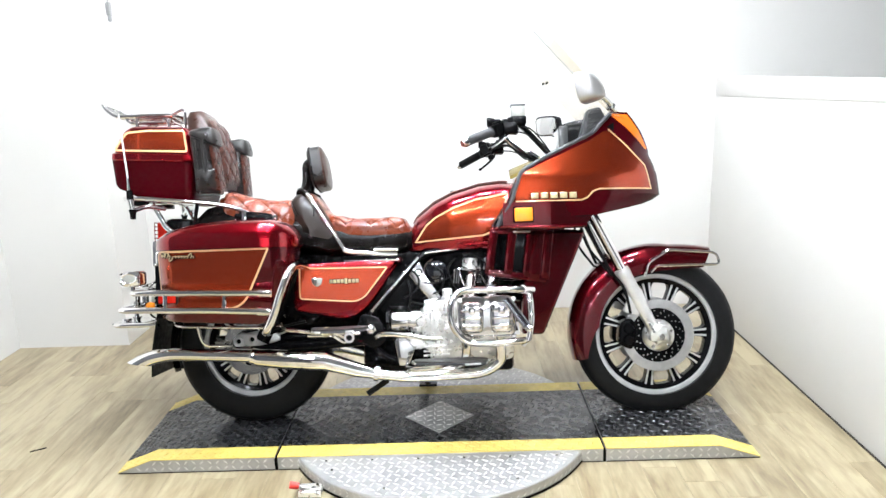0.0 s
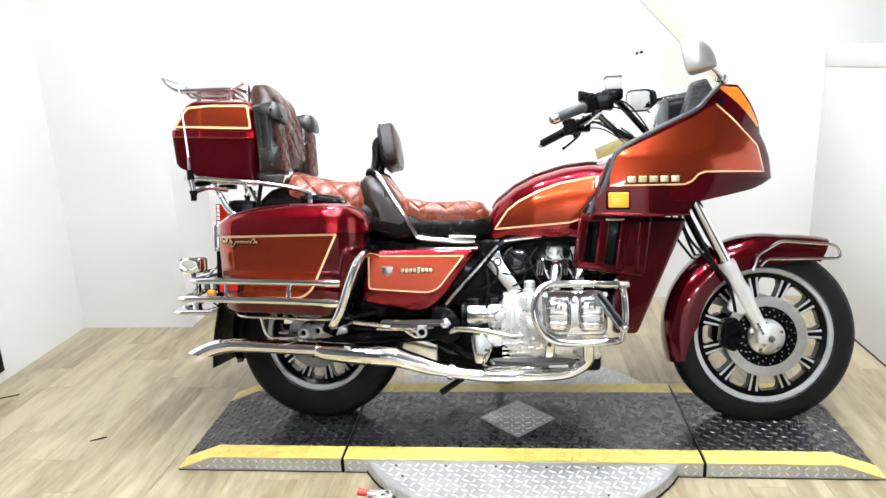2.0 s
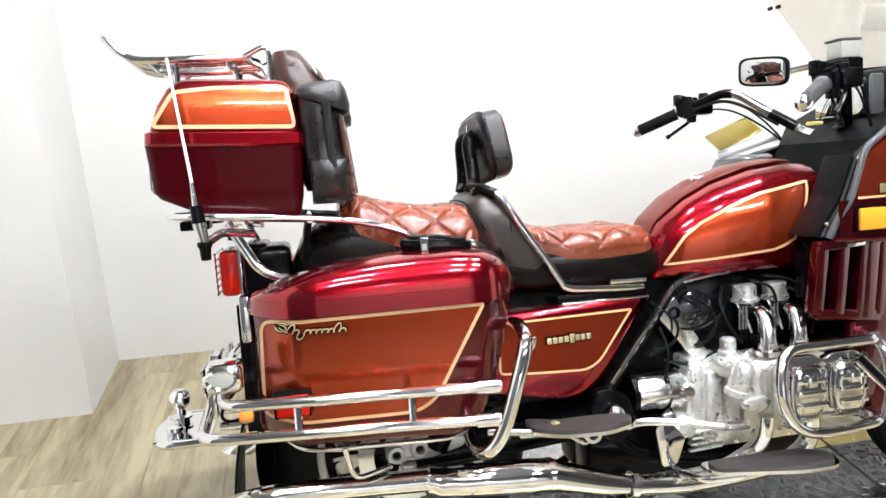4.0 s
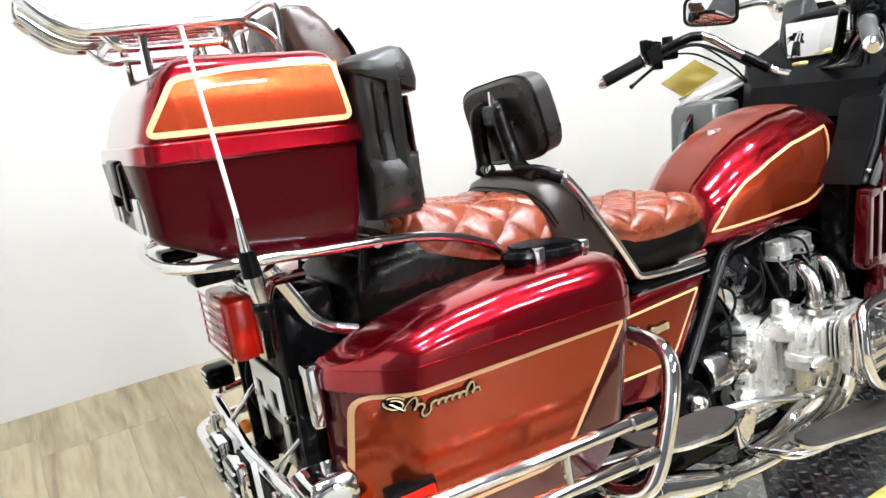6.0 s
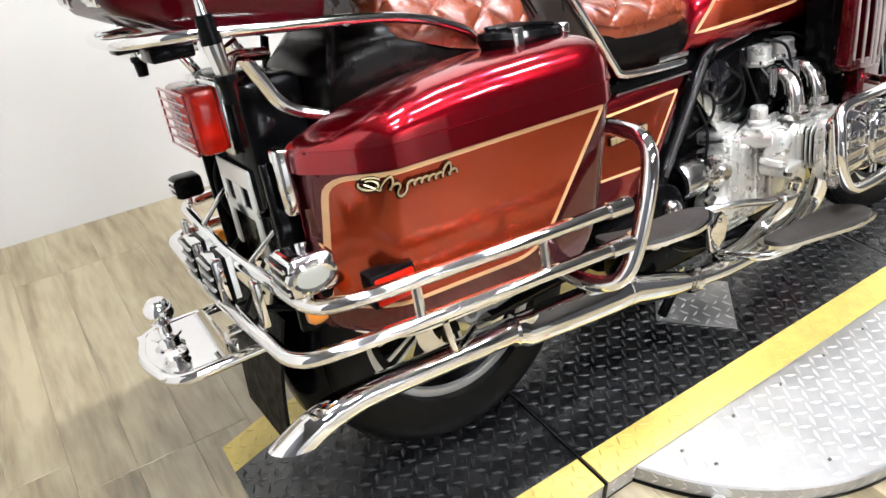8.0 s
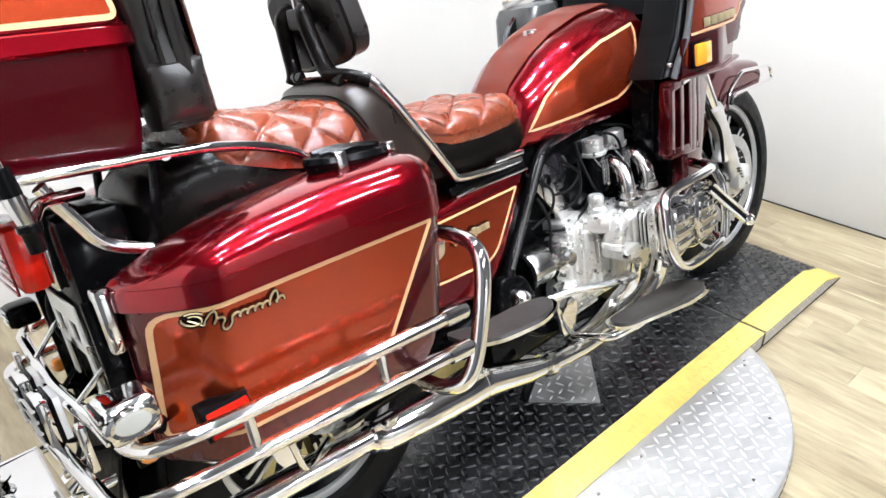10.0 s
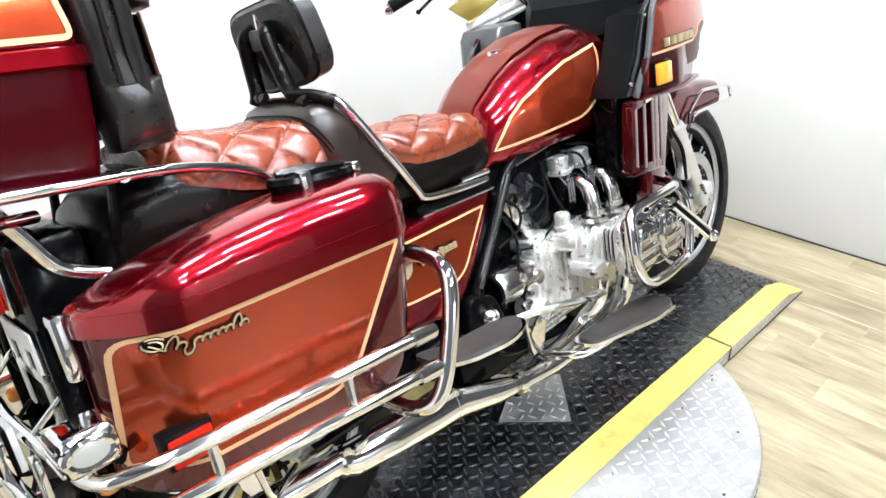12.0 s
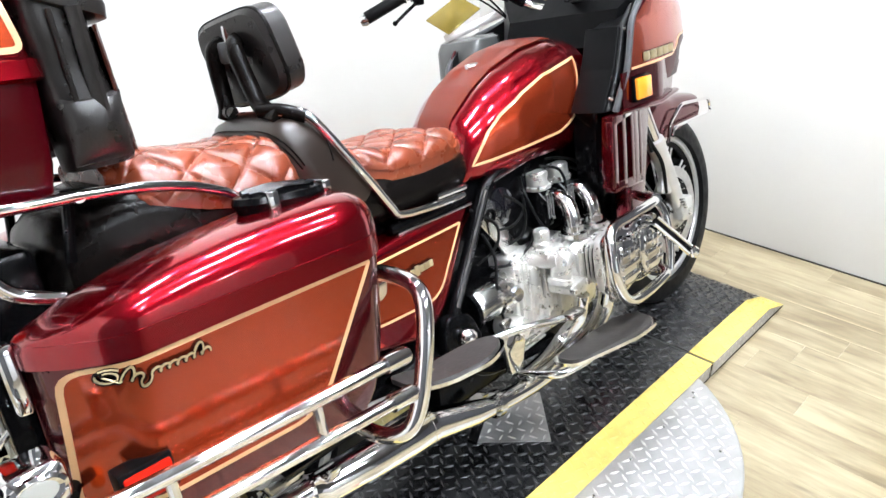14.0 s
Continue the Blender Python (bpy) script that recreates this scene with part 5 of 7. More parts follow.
for s in (-1, 1):
    lm = part("trunk_plate", box(-1.246, -1.225, s * 0.125 - 0.040, s * 0.125 + 0.040, 0.965, 1.03, 0.006), CHROME, trunk, "chrome plate on the back of the trunk")
    part("cover", box(-1.2505, -1.242, s * 0.125 - 0.033, s * 0.125 + 0.033, 0.972, 1.023, 0.004), STEEL, lm)
    part("hinge", box(-1.254, -1.234, s * 0.07 - 0.012, s * 0.07 + 0.012, 1.0, 1.07, 0.004), BLACK, trunk)


# ---- tufted leather ----
def tuft(x0, x1, rows, r, drop0, drop1, mat, parent, label, nx=100, ny=120, cell=0.1):
    """A quilted skin with diagonal seams, laid over the top and down the sides of a seat."""
    def f(u, v):
        x = x0 + (x1 - x0) * u
        w = interp(x, [(k[0], k[1]) for k in rows]) + 0.004
        z1 = interp(x, [(k[0], k[3]) for k in rows]) + 0.004
        flat = w - r
        q = (v - 0.5) * 2 * (flat + r * math.pi / 2 + drop0 + (drop1 - drop0) * u)
        seam = min(abs((x + q) / cell - round((x + q) / cell)), abs((x - q) / cell - round((x - q) / cell)))
        hem = min(1.0, 10 * min(u, 1 - u), 12 * min(v, 1 - v))
        puff = hem * (0.006 * math.sin(min(seam * 2, 1.0) * math.pi / 2) ** 0.7 - 0.006 * math.exp(-(seam / 0.03) ** 2)) - 0.012 * (1 - min(1.0, 16 * min(u, 1 - u)))
        s, t = math.copysign(1, q), abs(q) - flat
        if t <= 0:
            return (x, q, z1 + puff)
        if t < r * math.pi / 2:
            a = t / r
            return (x, s * (flat + (r + puff) * math.sin(a)), z1 - r + (r + puff) * math.cos(a))
        return (x, s * (w + puff), z1 - r - (t - r * math.pi / 2))
    return part("quilted_skin", sheet(f, nx, ny), mat, parent, label, sharp=1.4)


SEAT_ROWS = [(-0.43, 0.09, 0.74, 0.84), (-0.40, 0.125, 0.73, 0.825), (-0.34, 0.137, 0.72, 0.806), (-0.25, 0.138, 0.72, 0.802), (-0.17, 0.130, 0.72, 0.806), (-0.12, 0.116, 0.72, 0.80), (-0.098, 0.085, 0.725, 0.775)]
PILL_ROWS = [(-0.86, 0.115, 0.865, 0.925), (-0.82, 0.142, 0.865, 0.928), (-0.74, 0.155, 0.84, 0.903), (-0.65, 0.157, 0.825, 0.887), (-0.57, 0.153, 0.825, 0.887), (-0.54, 0.142, 0.825, 0.882)]
tuft(-0.405, -0.104, SEAT_ROWS, 0.04, 0.0, 0.0, LEATHER, seat, "diamond-stitched rust leather")
tuft(-0.855, -0.552, PILL_ROWS, 0.085, 0.0, 0.02, LEATHER, pillion, "diamond-stitched rust leather")
BACK_X = [(0.96, -0.840), (0.99, -0.832), (1.10, -0.846), (1.19, -0.872), (1.235, -0.898)]


def back_skin(u, v):
    z, y = 0.97 + 0.255 * u, -0.105 + 0.21 * v
    a, b = (z + y) / 0.09, (z - y) / 0.09
    seam = min(abs(a - round(a)), abs(b - round(b)))
    t = abs(y) / 0.127
    hem = min(1.0, 9 * min(u, 1 - u), 9 * min(v, 1 - v))
    puff = hem * (-0.005 * math.exp(-(seam / 0.04) ** 2) + 0.005 * math.sin(min(seam * 2, 1.0) * math.pi / 2))
    return (interp(z, BACK_X) + 0.009 + puff - 0.055 * (1 - (1 - t ** 3.5) ** (1 / 3.5)), y, z)


part("quilted_skin", sheet(back_skin, 96, 88), RUST, back, "diamond-stitched rust leather", sharp=1.4)
# pouch details
for s in (-1, 1):
    dx = 0.026 if s > 0 else 0.0
    rows = []
    for z, a, b, w in ((1.112, -0.925, -0.836, 0.046), (1.117, -0.938, -0.828, 0.057), (1.134, -0.94, -0.826, 0.061), (1.165, -0.938, -0.832, 0.059), (1.184, -0.93, -0.841, 0.05), (1.193, -0.915, -0.856, 0.036)):
        ring = []
        for x, y, z2 in trunk_ring(z, a + dx, b + dx, w, 4, 36):
            f = 1 + 0.04 * noise.noise(Vector((x * 25, y * 25, z * 20 + 3 * s)))
            u, v = (x - dx + 0.94) / 0.114, (z - 1.112) / 0.081
            low, high = 1.148 - 0.044 * u, 1.170 + 0.016 * u
            ring.append((x, s * 0.170 + y * f, low + (high - low) * v))
        rows.append(ring)
    fl = part("pouch_flap", loft(rows), POUCH_LEATHER, bike, "black leather pouch flap")
    part("strap", tube(curve([(-0.878 + dx, s * 0.229, 1.13), (-0.876 + dx, s * 0.220, 1.06), (-0.872 + dx, s * 0.211, 0.985)], 5), 0.011, 8, flat=0.6), POUCH_LEATHER, fl)
    part("strap", tube(curve([(-0.905 + dx, s * 0.223, 1.13), (-0.903 + dx, s * 0.215, 1.06), (-0.897 + dx, s * 0.203, 0.95)], 5), 0.004, 8), POUCH_LEATHER, fl)
    part("buckle", box(-0.896 + dx, -0.85 + dx, s * 0.209 - 0.006, s * 0.209 + 0.006, 0.985, 1.003, 0.003), POUCH_LEATHER, fl)

    def bulge(u, v):
        q = math.sin(u * math.pi) ** 0.4 * math.sin(v * math.pi) ** 0.4
        z = 0.930 + 0.09 * v
        return (-0.920 + dx + 0.080 * u, s * (0.135 + (z - 0.9) * 0.14 + 0.052 + 0.024 * q), z)

    part("outer_pocket", sheet(bulge, 16, 14), POUCH_LEATHER, fl, "bulging black side pocket")

    def face(u, v):
        z, y = 0.935 + 0.17 * u, (v - 0.5) * 0.108
        a, b = (z + y) / 0.06, (z - y) / 0.06
        seam = min(abs(a - round(a)), abs(b - round(b)))
        return (-0.828 + dx - 0.016 * u - 0.004 * min(1.0, 8 * min(u, 1 - u), 8 * min(v, 1 - v)) * math.exp(-(seam / 0.06) ** 2) - 0.012 * abs(2 * v - 1) ** 4, s * (0.135 + (z - 0.9) * 0.14) + y, z)

    part("front_face", sheet(face, 48, 36, thick=0.003), RUST, fl, "diamond-stitched rust leather pouch front", sharp=1.4)
# piping along the tops
for rows, x0, x1, pr in ((SEAT_ROWS, -0.40, -0.12, seat),):
    for s in (-1, 1):
        pts = []
        for i in range(13):
            x = x0 + (x1 - x0) * i / 12
            w = interp(x, [(r[0], r[1]) for r in rows])
            z0, z1 = interp(x, [(r[0], r[2]) for r in rows]), interp(x, [(r[0], r[3]) for r in rows])
            t = 0.985
            pts.append((x, s * (w * t + 0.001), (z0 + z1) / 2 + (z1 - z0) / 2 * (1 - t ** 3.2) ** (1 / 3.2)))
        part("piping", tube(pts, 0.0028, 6), LEATHER, pr)

# ---- rider backrest ----
def pad_ring(x, hy, hz, e=4.5, n=36):
    out = []
    for j in range(n):
        a = 2 * math.pi * j / n
        c, si = math.cos(a), math.sin(a)
        out.append((x, hy * math.copysign(abs(c) ** (2 / e), c), hz * math.copysign(abs(si) ** (2 / e), si)))
    return out


def pad(rows, mat, parent, name, label):
    bm = loft([pad_ring(*r) for r in rows])
    bmesh.ops.transform(bm, matrix=pose(-0.478, 0.048, 1.026, -6, -9, 3), verts=bm.verts[:])
    return part(name, bm, mat, parent, label)


rest = pad([(-0.03, 0.085, 0.058), (-0.031, 0.108, 0.076), (-0.022, 0.118, 0.084), (0.022, 0.118, 0.084)], POUCH_LEATHER, bike, "rider_backrest", "black leather rider backrest pad")
pad([(0.020, 0.117, 0.083), (0.029, 0.112, 0.078), (0.036, 0.09, 0.058), (0.039, 0.05, 0.03)], BROWN, rest, "pad_front", "brown leather pad front")
pad([(-0.022, 0.121, 0.087), (-0.016, 0.121, 0.087)], BLACK_LEATHER, rest, "pad_seam", "")
for s in (-1, 1):
    y = s * 0.04
    part("stem", pipe([(-0.505, 0.055 + y * 0.6, 1.06), (-0.53, 0.055 + y, 1.05), (-0.525, 0.05 + y * 1.3, 0.98), (-0.53, 0.03 + y * 1.5, 0.935), (-0.535, y * 2.4, 0.918)], 0.0165, 0.03, 12), BLACK_LEATHER, rest, "black padded bracket tube")
    part("seat_rail", tube(curve([(-0.545, s * 0.05, 0.932), (-0.528, s * 0.095, 0.928), (-0.495, s * 0.128, 0.908), (-0.442, s * 0.144, 0.822), (-0.402, s * 0.147, 0.762), (-0.366, s * 0.149, 0.703), (-0.346, s * 0.150, 0.682), (-0.26, s * 0.146, 0.672), (-0.15, s * 0.134, 0.664)], 6), 0.0095, 12), CHROME, bike, "chrome rail round the seat")
    part("rail_sleeve", tube(curve([(-0.545, s * 0.05, 0.932), (-0.528, s * 0.095, 0.928), (-0.500, s * 0.124, 0.912)], 6), 0.0132, 12), BLACK_LEATHER, bike, "black leather sleeve on the seat rail")
    part("rail_plate", box(-0.37, -0.145, s * 0.138 - 0.006, s * 0.138 + 0.006, 0.646, 0.664, 0.003), BLACK, bike)
    part("rail_foot", box(-0.36, -0.14, s * 0.139 - 0.009, s * 0.139 + 0.009, 0.640, 0.646, 0.002), CHROME, bike)
    part("rail_slide", tube([(-0.24, s * 0.147, 0.686), (-0.145, s * 0.139, 0.682)], 0.0065, 8), STEEL, bike)
part("clamp_block", box(-0.528, -0.49, 0.03, 0.08, 1.02, 1.06, 0.006), TRIM, rest, "grey clamp block")
part("clamp_knob", lathe([(0, 0.03), (0.012, 0.03), (0.013, 0), (0.008, 0)], (-0.508, 0.055, 1.058), "Z", 16), CHROME, rest)

# ---- frame, engine and running gear ----
frame_core = part("frame", box(-0.62, 0.02, -0.085, 0.085, 0.33, 0.68, 0.02), BLACK, bike, "black frame and airbox")
# black airbox block that also fills the dark space behind the carburettors
part("engine_mount", box(-0.02, 0.36, -0.10, 0.10, 0.46, 0.69, 0.02), BLACK, frame_core)
part("radiator", box(0.36, 0.43, -0.20, 0.20, 0.36, 0.76, 0.01), BLACK, frame_core, "black radiator")
part("head_stock", tube([(0.50, 0, 0.78), (0.58, 0, 0.98)], 0.04, 14), BLACK, frame_core)
for s in (-1, 1):
    b = part("frame_tube", pipe([(0.30, s * 0.09, 0.70), (-0.045, s * 0.112, 0.668), (-0.27, s * 0.162, 0.42), (-0.285, s * 0.165, 0.36), (-0.20, s * 0.15, 0.25), (0.10, s * 0.14, 0.20)], 0.0145, 0.06, 14), BLACK, bike, "black frame tube with a bright strip")
    part("bright_strip", tube([(-0.068, s * 0.128, 0.650), (-0.255, s * 0.170, 0.443)], 0.006, 8), CHROME, b, "bright strip")
    part("pivot_cap", lathe([(0, s * 0.207), (0.010, s * 0.205), (0.018, s * 0.199), (0.023, s * 0.188), (0.022, s * 0.176), (0.014, s * 0.165)], (-0.256, 0, 0.376), "Y", 24), CHROME, b, "round chrome pivot cap")
    part("pivot_plate", slab(rounded([(-0.30, 0.44), (-0.22, 0.42), (-0.19, 0.33), (-0.25, 0.29), (-0.32, 0.34)], 0.03), s * 0.145, s * 0.176, 0.006), BLACK, b)
    sw = part("swing_arm", tube([(-0.26, s * 0.12, 0.345), (-0.50, s * 0.125, 0.325), (RX, s * 0.125, RZ)], [0.035, 0.032, 0.028], 14, flat=1.1), BLACK, bike, "black swing arm")
    part("shock_body", tube([(-0.69, s * 0.15, 0.34), (-0.52, s * 0.15, 0.66)], 0.03, 16), BLACK, sw)
    part("axle_cap", lathe([(0, s * 0.165), (0.018, s * 0.165), (0.02, s * 0.15), (0.02, s * 0.12)], (RX, 0, RZ), "Y", 12), STEEL, sw)
    dr = part("rear_disc", lathe([(0.075, s * 0.085), (0.112, s * 0.085), (0.112, s * 0.09), (0.075, s * 0.09), (0.075, s * 0.085)], (RX, 0, RZ), "Y", 56), STEEL, bike, "rear brake disc")
    cal = part("rear_caliper", slab(rounded([(-0.805, 0.318), (-0.70, 0.320), (-0.62, 0.338), (-0.62, 0.358), (-0.70, 0.375), (-0.79, 0.368)], 0.014), s * 0.115, s * 0.160, 0.006), FORK, bike, "alloy rear caliper and bracket")
    for dx, dz in ((-0.782, 0.340), (-0.728, 0.347)):
        part("piston", lathe([(0, s * 0.160), (0.009, s * 0.160), (0.011, s * 0.173), (0.019, s * 0.172), (0.021, s * 0.165), (0.021, s * 0.15)], (dx, 0, dz), "Y", 20), FORK, cal)
        part("bore", lathe([(0, s * 0.1615), (0.0095, s * 0.1615), (0.0095, s * 0.158)], (dx, 0, dz), "Y", 16), BLACK, cal)
    part("torque_rod", tube([(-0.64, s * 0.14, 0.348), (-0.46, s * 0.15, 0.352)], 0.011, 10), BLACK, cal)
    part("brake_hose", tube(curve([(-0.76, s * 0.15, 0.372), (-0.70, s * 0.155, 0.395), (-0.62, s * 0.15, 0.392), (-0.52, s * 0.14, 0.41)], 5), 0.0055, 8), RUBBER, cal)
    part("bag_support", pipe([(-1.02, s * 0.20, 0.423), (-0.98, s * 0.275, 0.417), (-0.66, s * 0.275, 0.404), (-0.60, s * 0.20, 0.40)], 0.0055, 0.05), STEEL, bike, "chrome bag support bar")
    part("support_drop", pipe([(-0.90, s * 0.28, 0.415), (-0.885, s * 0.27, 0.34), (-0.80, s * 0.2, 0.33)], 0.006, 0.03), CHROME, bike)

    # crankcase, starter drum, thermostat
    cc = part("crankcase", box(-0.03, 0.30, s * 0.02 - 0.13 if s < 0 else -0.02, 0.02 if s < 0 else 0.15, 0.235, 0.43, 0.02), ALLOY, bike, "cast alloy crankcase")
    part("side_case", slab(rounded([(-0.055, 0.455), (0.035, 0.468), (0.075, 0.43), (0.075, 0.30), (0.04, 0.262), (-0.03, 0.27), (-0.06, 0.31)], 0.012, 3), s * 0.12, s * 0.165, 0.006), ALLOY, cc)
    part("case_panel", slab(rounded([(-0.012, 0.445), (0.028, 0.448), (0.028, 0.335), (-0.012, 0.33)], 0.006, 3), s * 0.162, s * 0.178, 0.004), ALLOY, cc)
    part("case_panel", slab(rounded([(0.038, 0.405), (0.072, 0.408), (0.072, 0.315), (0.038, 0.31)], 0.006, 3), s * 0.162, s * 0.184, 0.004), ALLOY, cc)
    for x0, z0, z1, y1 in ((-0.05, 0.31, 0.455, 0.176), (-0.026, 0.28, 0.463, 0.182), (0.033, 0.275, 0.46, 0.186), (0.078, 0.30, 0.43, 0.19)):
        part("case_rib", slab(rounded([(x0, z1), (x0 + 0.006, z1), (x0 + 0.006, z0), (x0, z0)], 0.002, 2), s * 0.15, s * y1, 0.0015), ALLOY, cc)
    for k in range(4):
        part("case_ledge", slab(rounded([(-0.055, 0.302 - 0.018 * k), (0.07 - 0.012 * k, 0.306 - 0.018 * k), (0.07 - 0.012 * k, 0.300 - 0.018 * k), (-0.055, 0.296 - 0.018 * k)], 0.002, 2), s * 0.15, s * (0.182 - 0.006 * k), 0.001), ALLOY, cc)
    part("top_case", slab(rounded([(-0.05, 0.476), (0.03, 0.484), (0.06, 0.468), (0.055, 0.448), (-0.05, 0.445)], 0.008, 3), s * 0.08, s * 0.160, 0.005), ALLOY, cc)
    part("thermostat_cap", lathe([(0, 0.030), (0.016, 0.030), (0.019, 0.026), (0.019, 0.002), (0.024, -0.002), (0.025, -0.012), (0.019, -0.016), (0.019, -0.045)], (0.045, s * 0.180, 0.495), "Z", 22), ALLOY, cc, "alloy thermostat cap")
    part("cap_base", slab(rounded([(0.01, 0.482), (0.08, 0.484), (0.085, 0.462), (0.07, 0.445), (0.015, 0.447)], 0.008, 3), s * 0.15, s * 0.215, 0.005), ALLOY, cc)
    part("elbow", lathe([(0, 0.052), (0.012, 0.050), (0.021, 0.043), (0.0265, 0.032), (0.027, 0.0), (0.026, -0.02), (0.030, -0.022), (0.031, -0.034)], (0.045, s * 0.228, 0.43), (0.25, s * 0.12, 1), 22), ALLOY, cc, "alloy water elbow")
    part("elbow_neck", tube([(0.020, s * 0.16, 0.455), (0.040, s * 0.225, 0.455)], 0.022, 16), ALLOY, cc)
    part("elbow_flange", slab(rounded([(0.030, 0.392), (0.095, 0.398), (0.098, 0.372), (0.075, 0.358), (0.035, 0.366)], 0.01, 3), s * 0.19, s * 0.262, 0.004), ALLOY, cc)
    for px, pz in ((0.036, 0.381), (0.09, 0.385)):
        part("flange_bolt", lathe([(0, s * 0.270), (0.006, s * 0.270), (0.007, s * 0.263), (0.007, s * 0.255)], (px, 0, pz), "Y", 8), STEEL, cc)
    # black block put in for the dark space under the engine
    part("lower_case", box(-0.30, 0.10, min(0, s * 0.11), max(0, s * 0.11), 0.17, 0.34, 0.02), BLACK, cc)
    part("stand_bar", tube([(-0.20, s * 0.15, 0.17), (-0.28, s * 0.17, 0.12)], 0.012, 8), BLACK, cc)
    drum = part("starter_drum", lathe([(0, -0.004), (0.034, -0.004), (0.043, 0.0), (0.046, 0.008), (0.046, 0.066), (0.042, 0.070), (0.042, 0.074), (0.050, 0.078), (0.050, 0.118), (0.042, 0.126), (0.034, 0.128)], (-0.180, s * 0.124, 0.398), "X", 32), STEEL, cc, "polished starter drum")
    part("drum_ring", lathe([(0.040, -0.010), (0.052, -0.010), (0.052, 0.002), (0.040, 0.002)], (-0.188, s * 0.124, 0.398), "X", 32), BLACK, cc)
    part("drum_boss", lathe([(0, s * 0.060), (0.017, s * 0.059), (0.022, s * 0.052), (0.022, s * 0.03)], (-0.062, s * 0.120, 0.398), "Y", 20), STEEL, cc)
    for dx, dz in ((-0.085, 0.030), (-0.085, -0.030), (-0.04, 0.034)):
        part("drum_bolt", lathe([(0, s * 0.050), (0.005, s * 0.050), (0.006, s * 0.044), (0.006, s * 0.02)], (dx, s * 0.120, 0.392 + dz), "Y", 8), STEEL, cc)
    part("oil_pan", box(-0.02, 0.30, s * 0.07 - 0.065, s * 0.07 + 0.065, 0.19, 0.30, 0.02), BLACK, cc)
    part("filter_cup", lathe([(0, s * 0.195), (0.022, s * 0.194), (0.028, s * 0.186), (0.030, s * 0.12)], (-0.075, 0, 0.318), "Y", 24), ALLOY, cc, "round alloy cover")
    part("clutch_arm", slab(rounded([(-0.135, 0.352), (-0.10, 0.358), (-0.07, 0.30), (-0.10, 0.29)], 0.008, 3), s * 0.165, s * 0.178, 0.003), STEEL, cc)
    for px, pz, py in ((-0.045, 0.44, 0.165), (0.055, 0.445, 0.165), (-0.04, 0.285, 0.165), (0.008, 0.44, 0.178), (0.008, 0.34, 0.178), (0.055, 0.398, 0.184), (0.055, 0.322, 0.184), (-0.075, 0.335, 0.165)):
        part("bolt_head", lathe([(0, s * (py + 0.009)), (0.005, s * (py + 0.009)), (0.006, s * (py + 0.003)), (0.006, s * (py - 0.01))], (px, 0, pz), "Y", 8), STEEL, cc)

    # cylinder bank and valve cover
    bank = part("cylinder_bank", slab(rounded([(0.098, 0.478), (0.282, 0.48), (0.284, 0.368), (0.10, 0.366)], 0.03), s * 0.236, s * 0.250, 0.006), ALLOY, bike, "alloy cylinder bank")
    part("head_gasket", slab(rounded([(0.105, 0.47), (0.275, 0.472), (0.278, 0.375), (0.107, 0.374)], 0.03), s * 0.25, s * 0.290, 0.004), BLACK, bank)
    for k in range(3):
        part("head_fin", slab(rounded([(0.10, 0.476), (0.28, 0.478), (0.283, 0.37), (0.102, 0.368)], 0.03), s * (0.258 + 0.011 * k), s * (0.262 + 0.011 * k), 0.001), ALLOY, bank)
    for cx in (0.135, 0.243):
        part("cylinder", lathe([(0, s * 0.12), (0.05, s * 0.12)] + [(0.05 + 0.01 * (k % 4 in (1, 2)), s * (0.148 + 0.006 * k)) for k in range(14)] + [(0.05, s * 0.24), (0, s * 0.24)], (cx, 0, 0.425), "Y", 28), ALLOY, bank)
    part("head_plate", slab(rounded([(0.085, 0.495), (0.293, 0.497), (0.296, 0.352), (0.088, 0.35)], 0.03), s * 0.292, s * 0.310, 0.005), ALLOY, bank)
    vc = part("valve_cover", slab(rounded([(0.082, 0.49), (0.105, 0.505), (0.165, 0.505), (0.188, 0.492), (0.21, 0.506), (0.27, 0.506), (0.295, 0.49), (0.298, 0.37), (0.275, 0.348), (0.215, 0.348), (0.19, 0.358), (0.165, 0.346), (0.105, 0.346), (0.084, 0.368)], 0.012, 3), s * 0.310, s * 0.332, 0.006), CHROME, bank, "chrome valve cover")
    for k in range(2):
        cx = 0.135 + 0.108 * k
        part("cover_bulge", slab(rounded([(cx - 0.04, 0.488), (cx + 0.04, 0.488), (cx + 0.046, 0.425), (cx + 0.04, 0.365), (cx - 0.04, 0.365), (cx - 0.046, 0.425)], 0.02), s * 0.330, s * 0.358, 0.012, taper=0.12), CHROME, vc)
        for dz in (-0.028, 0.0, 0.028):
            part("cover_fin", box(cx - 0.036, cx + 0.036, s * 0.360 - 0.004, s * 0.360 + 0.004, 0.426 + dz - 0.006, 0.426 + dz + 0.006, 0.003), CHROME, vc)
        part("cover_nub", box(cx - 0.012, cx + 0.012, s * 0.362 - 0.006, s * 0.362 + 0.006, 0.44, 0.468, 0.005), CHROME, vc)
    for px, pz in ((0.092, 0.352), (0.288, 0.352), (0.19, 0.478), (0.092, 0.492), (0.288, 0.492)):
        part("cover_bolt", lathe([(0, s * 0.342), (0.008, s * 0.342), (0.0095, s * 0.336), (0.0095, s * 0.325)], (px, 0, pz), "Y", 12), STEEL, vc)
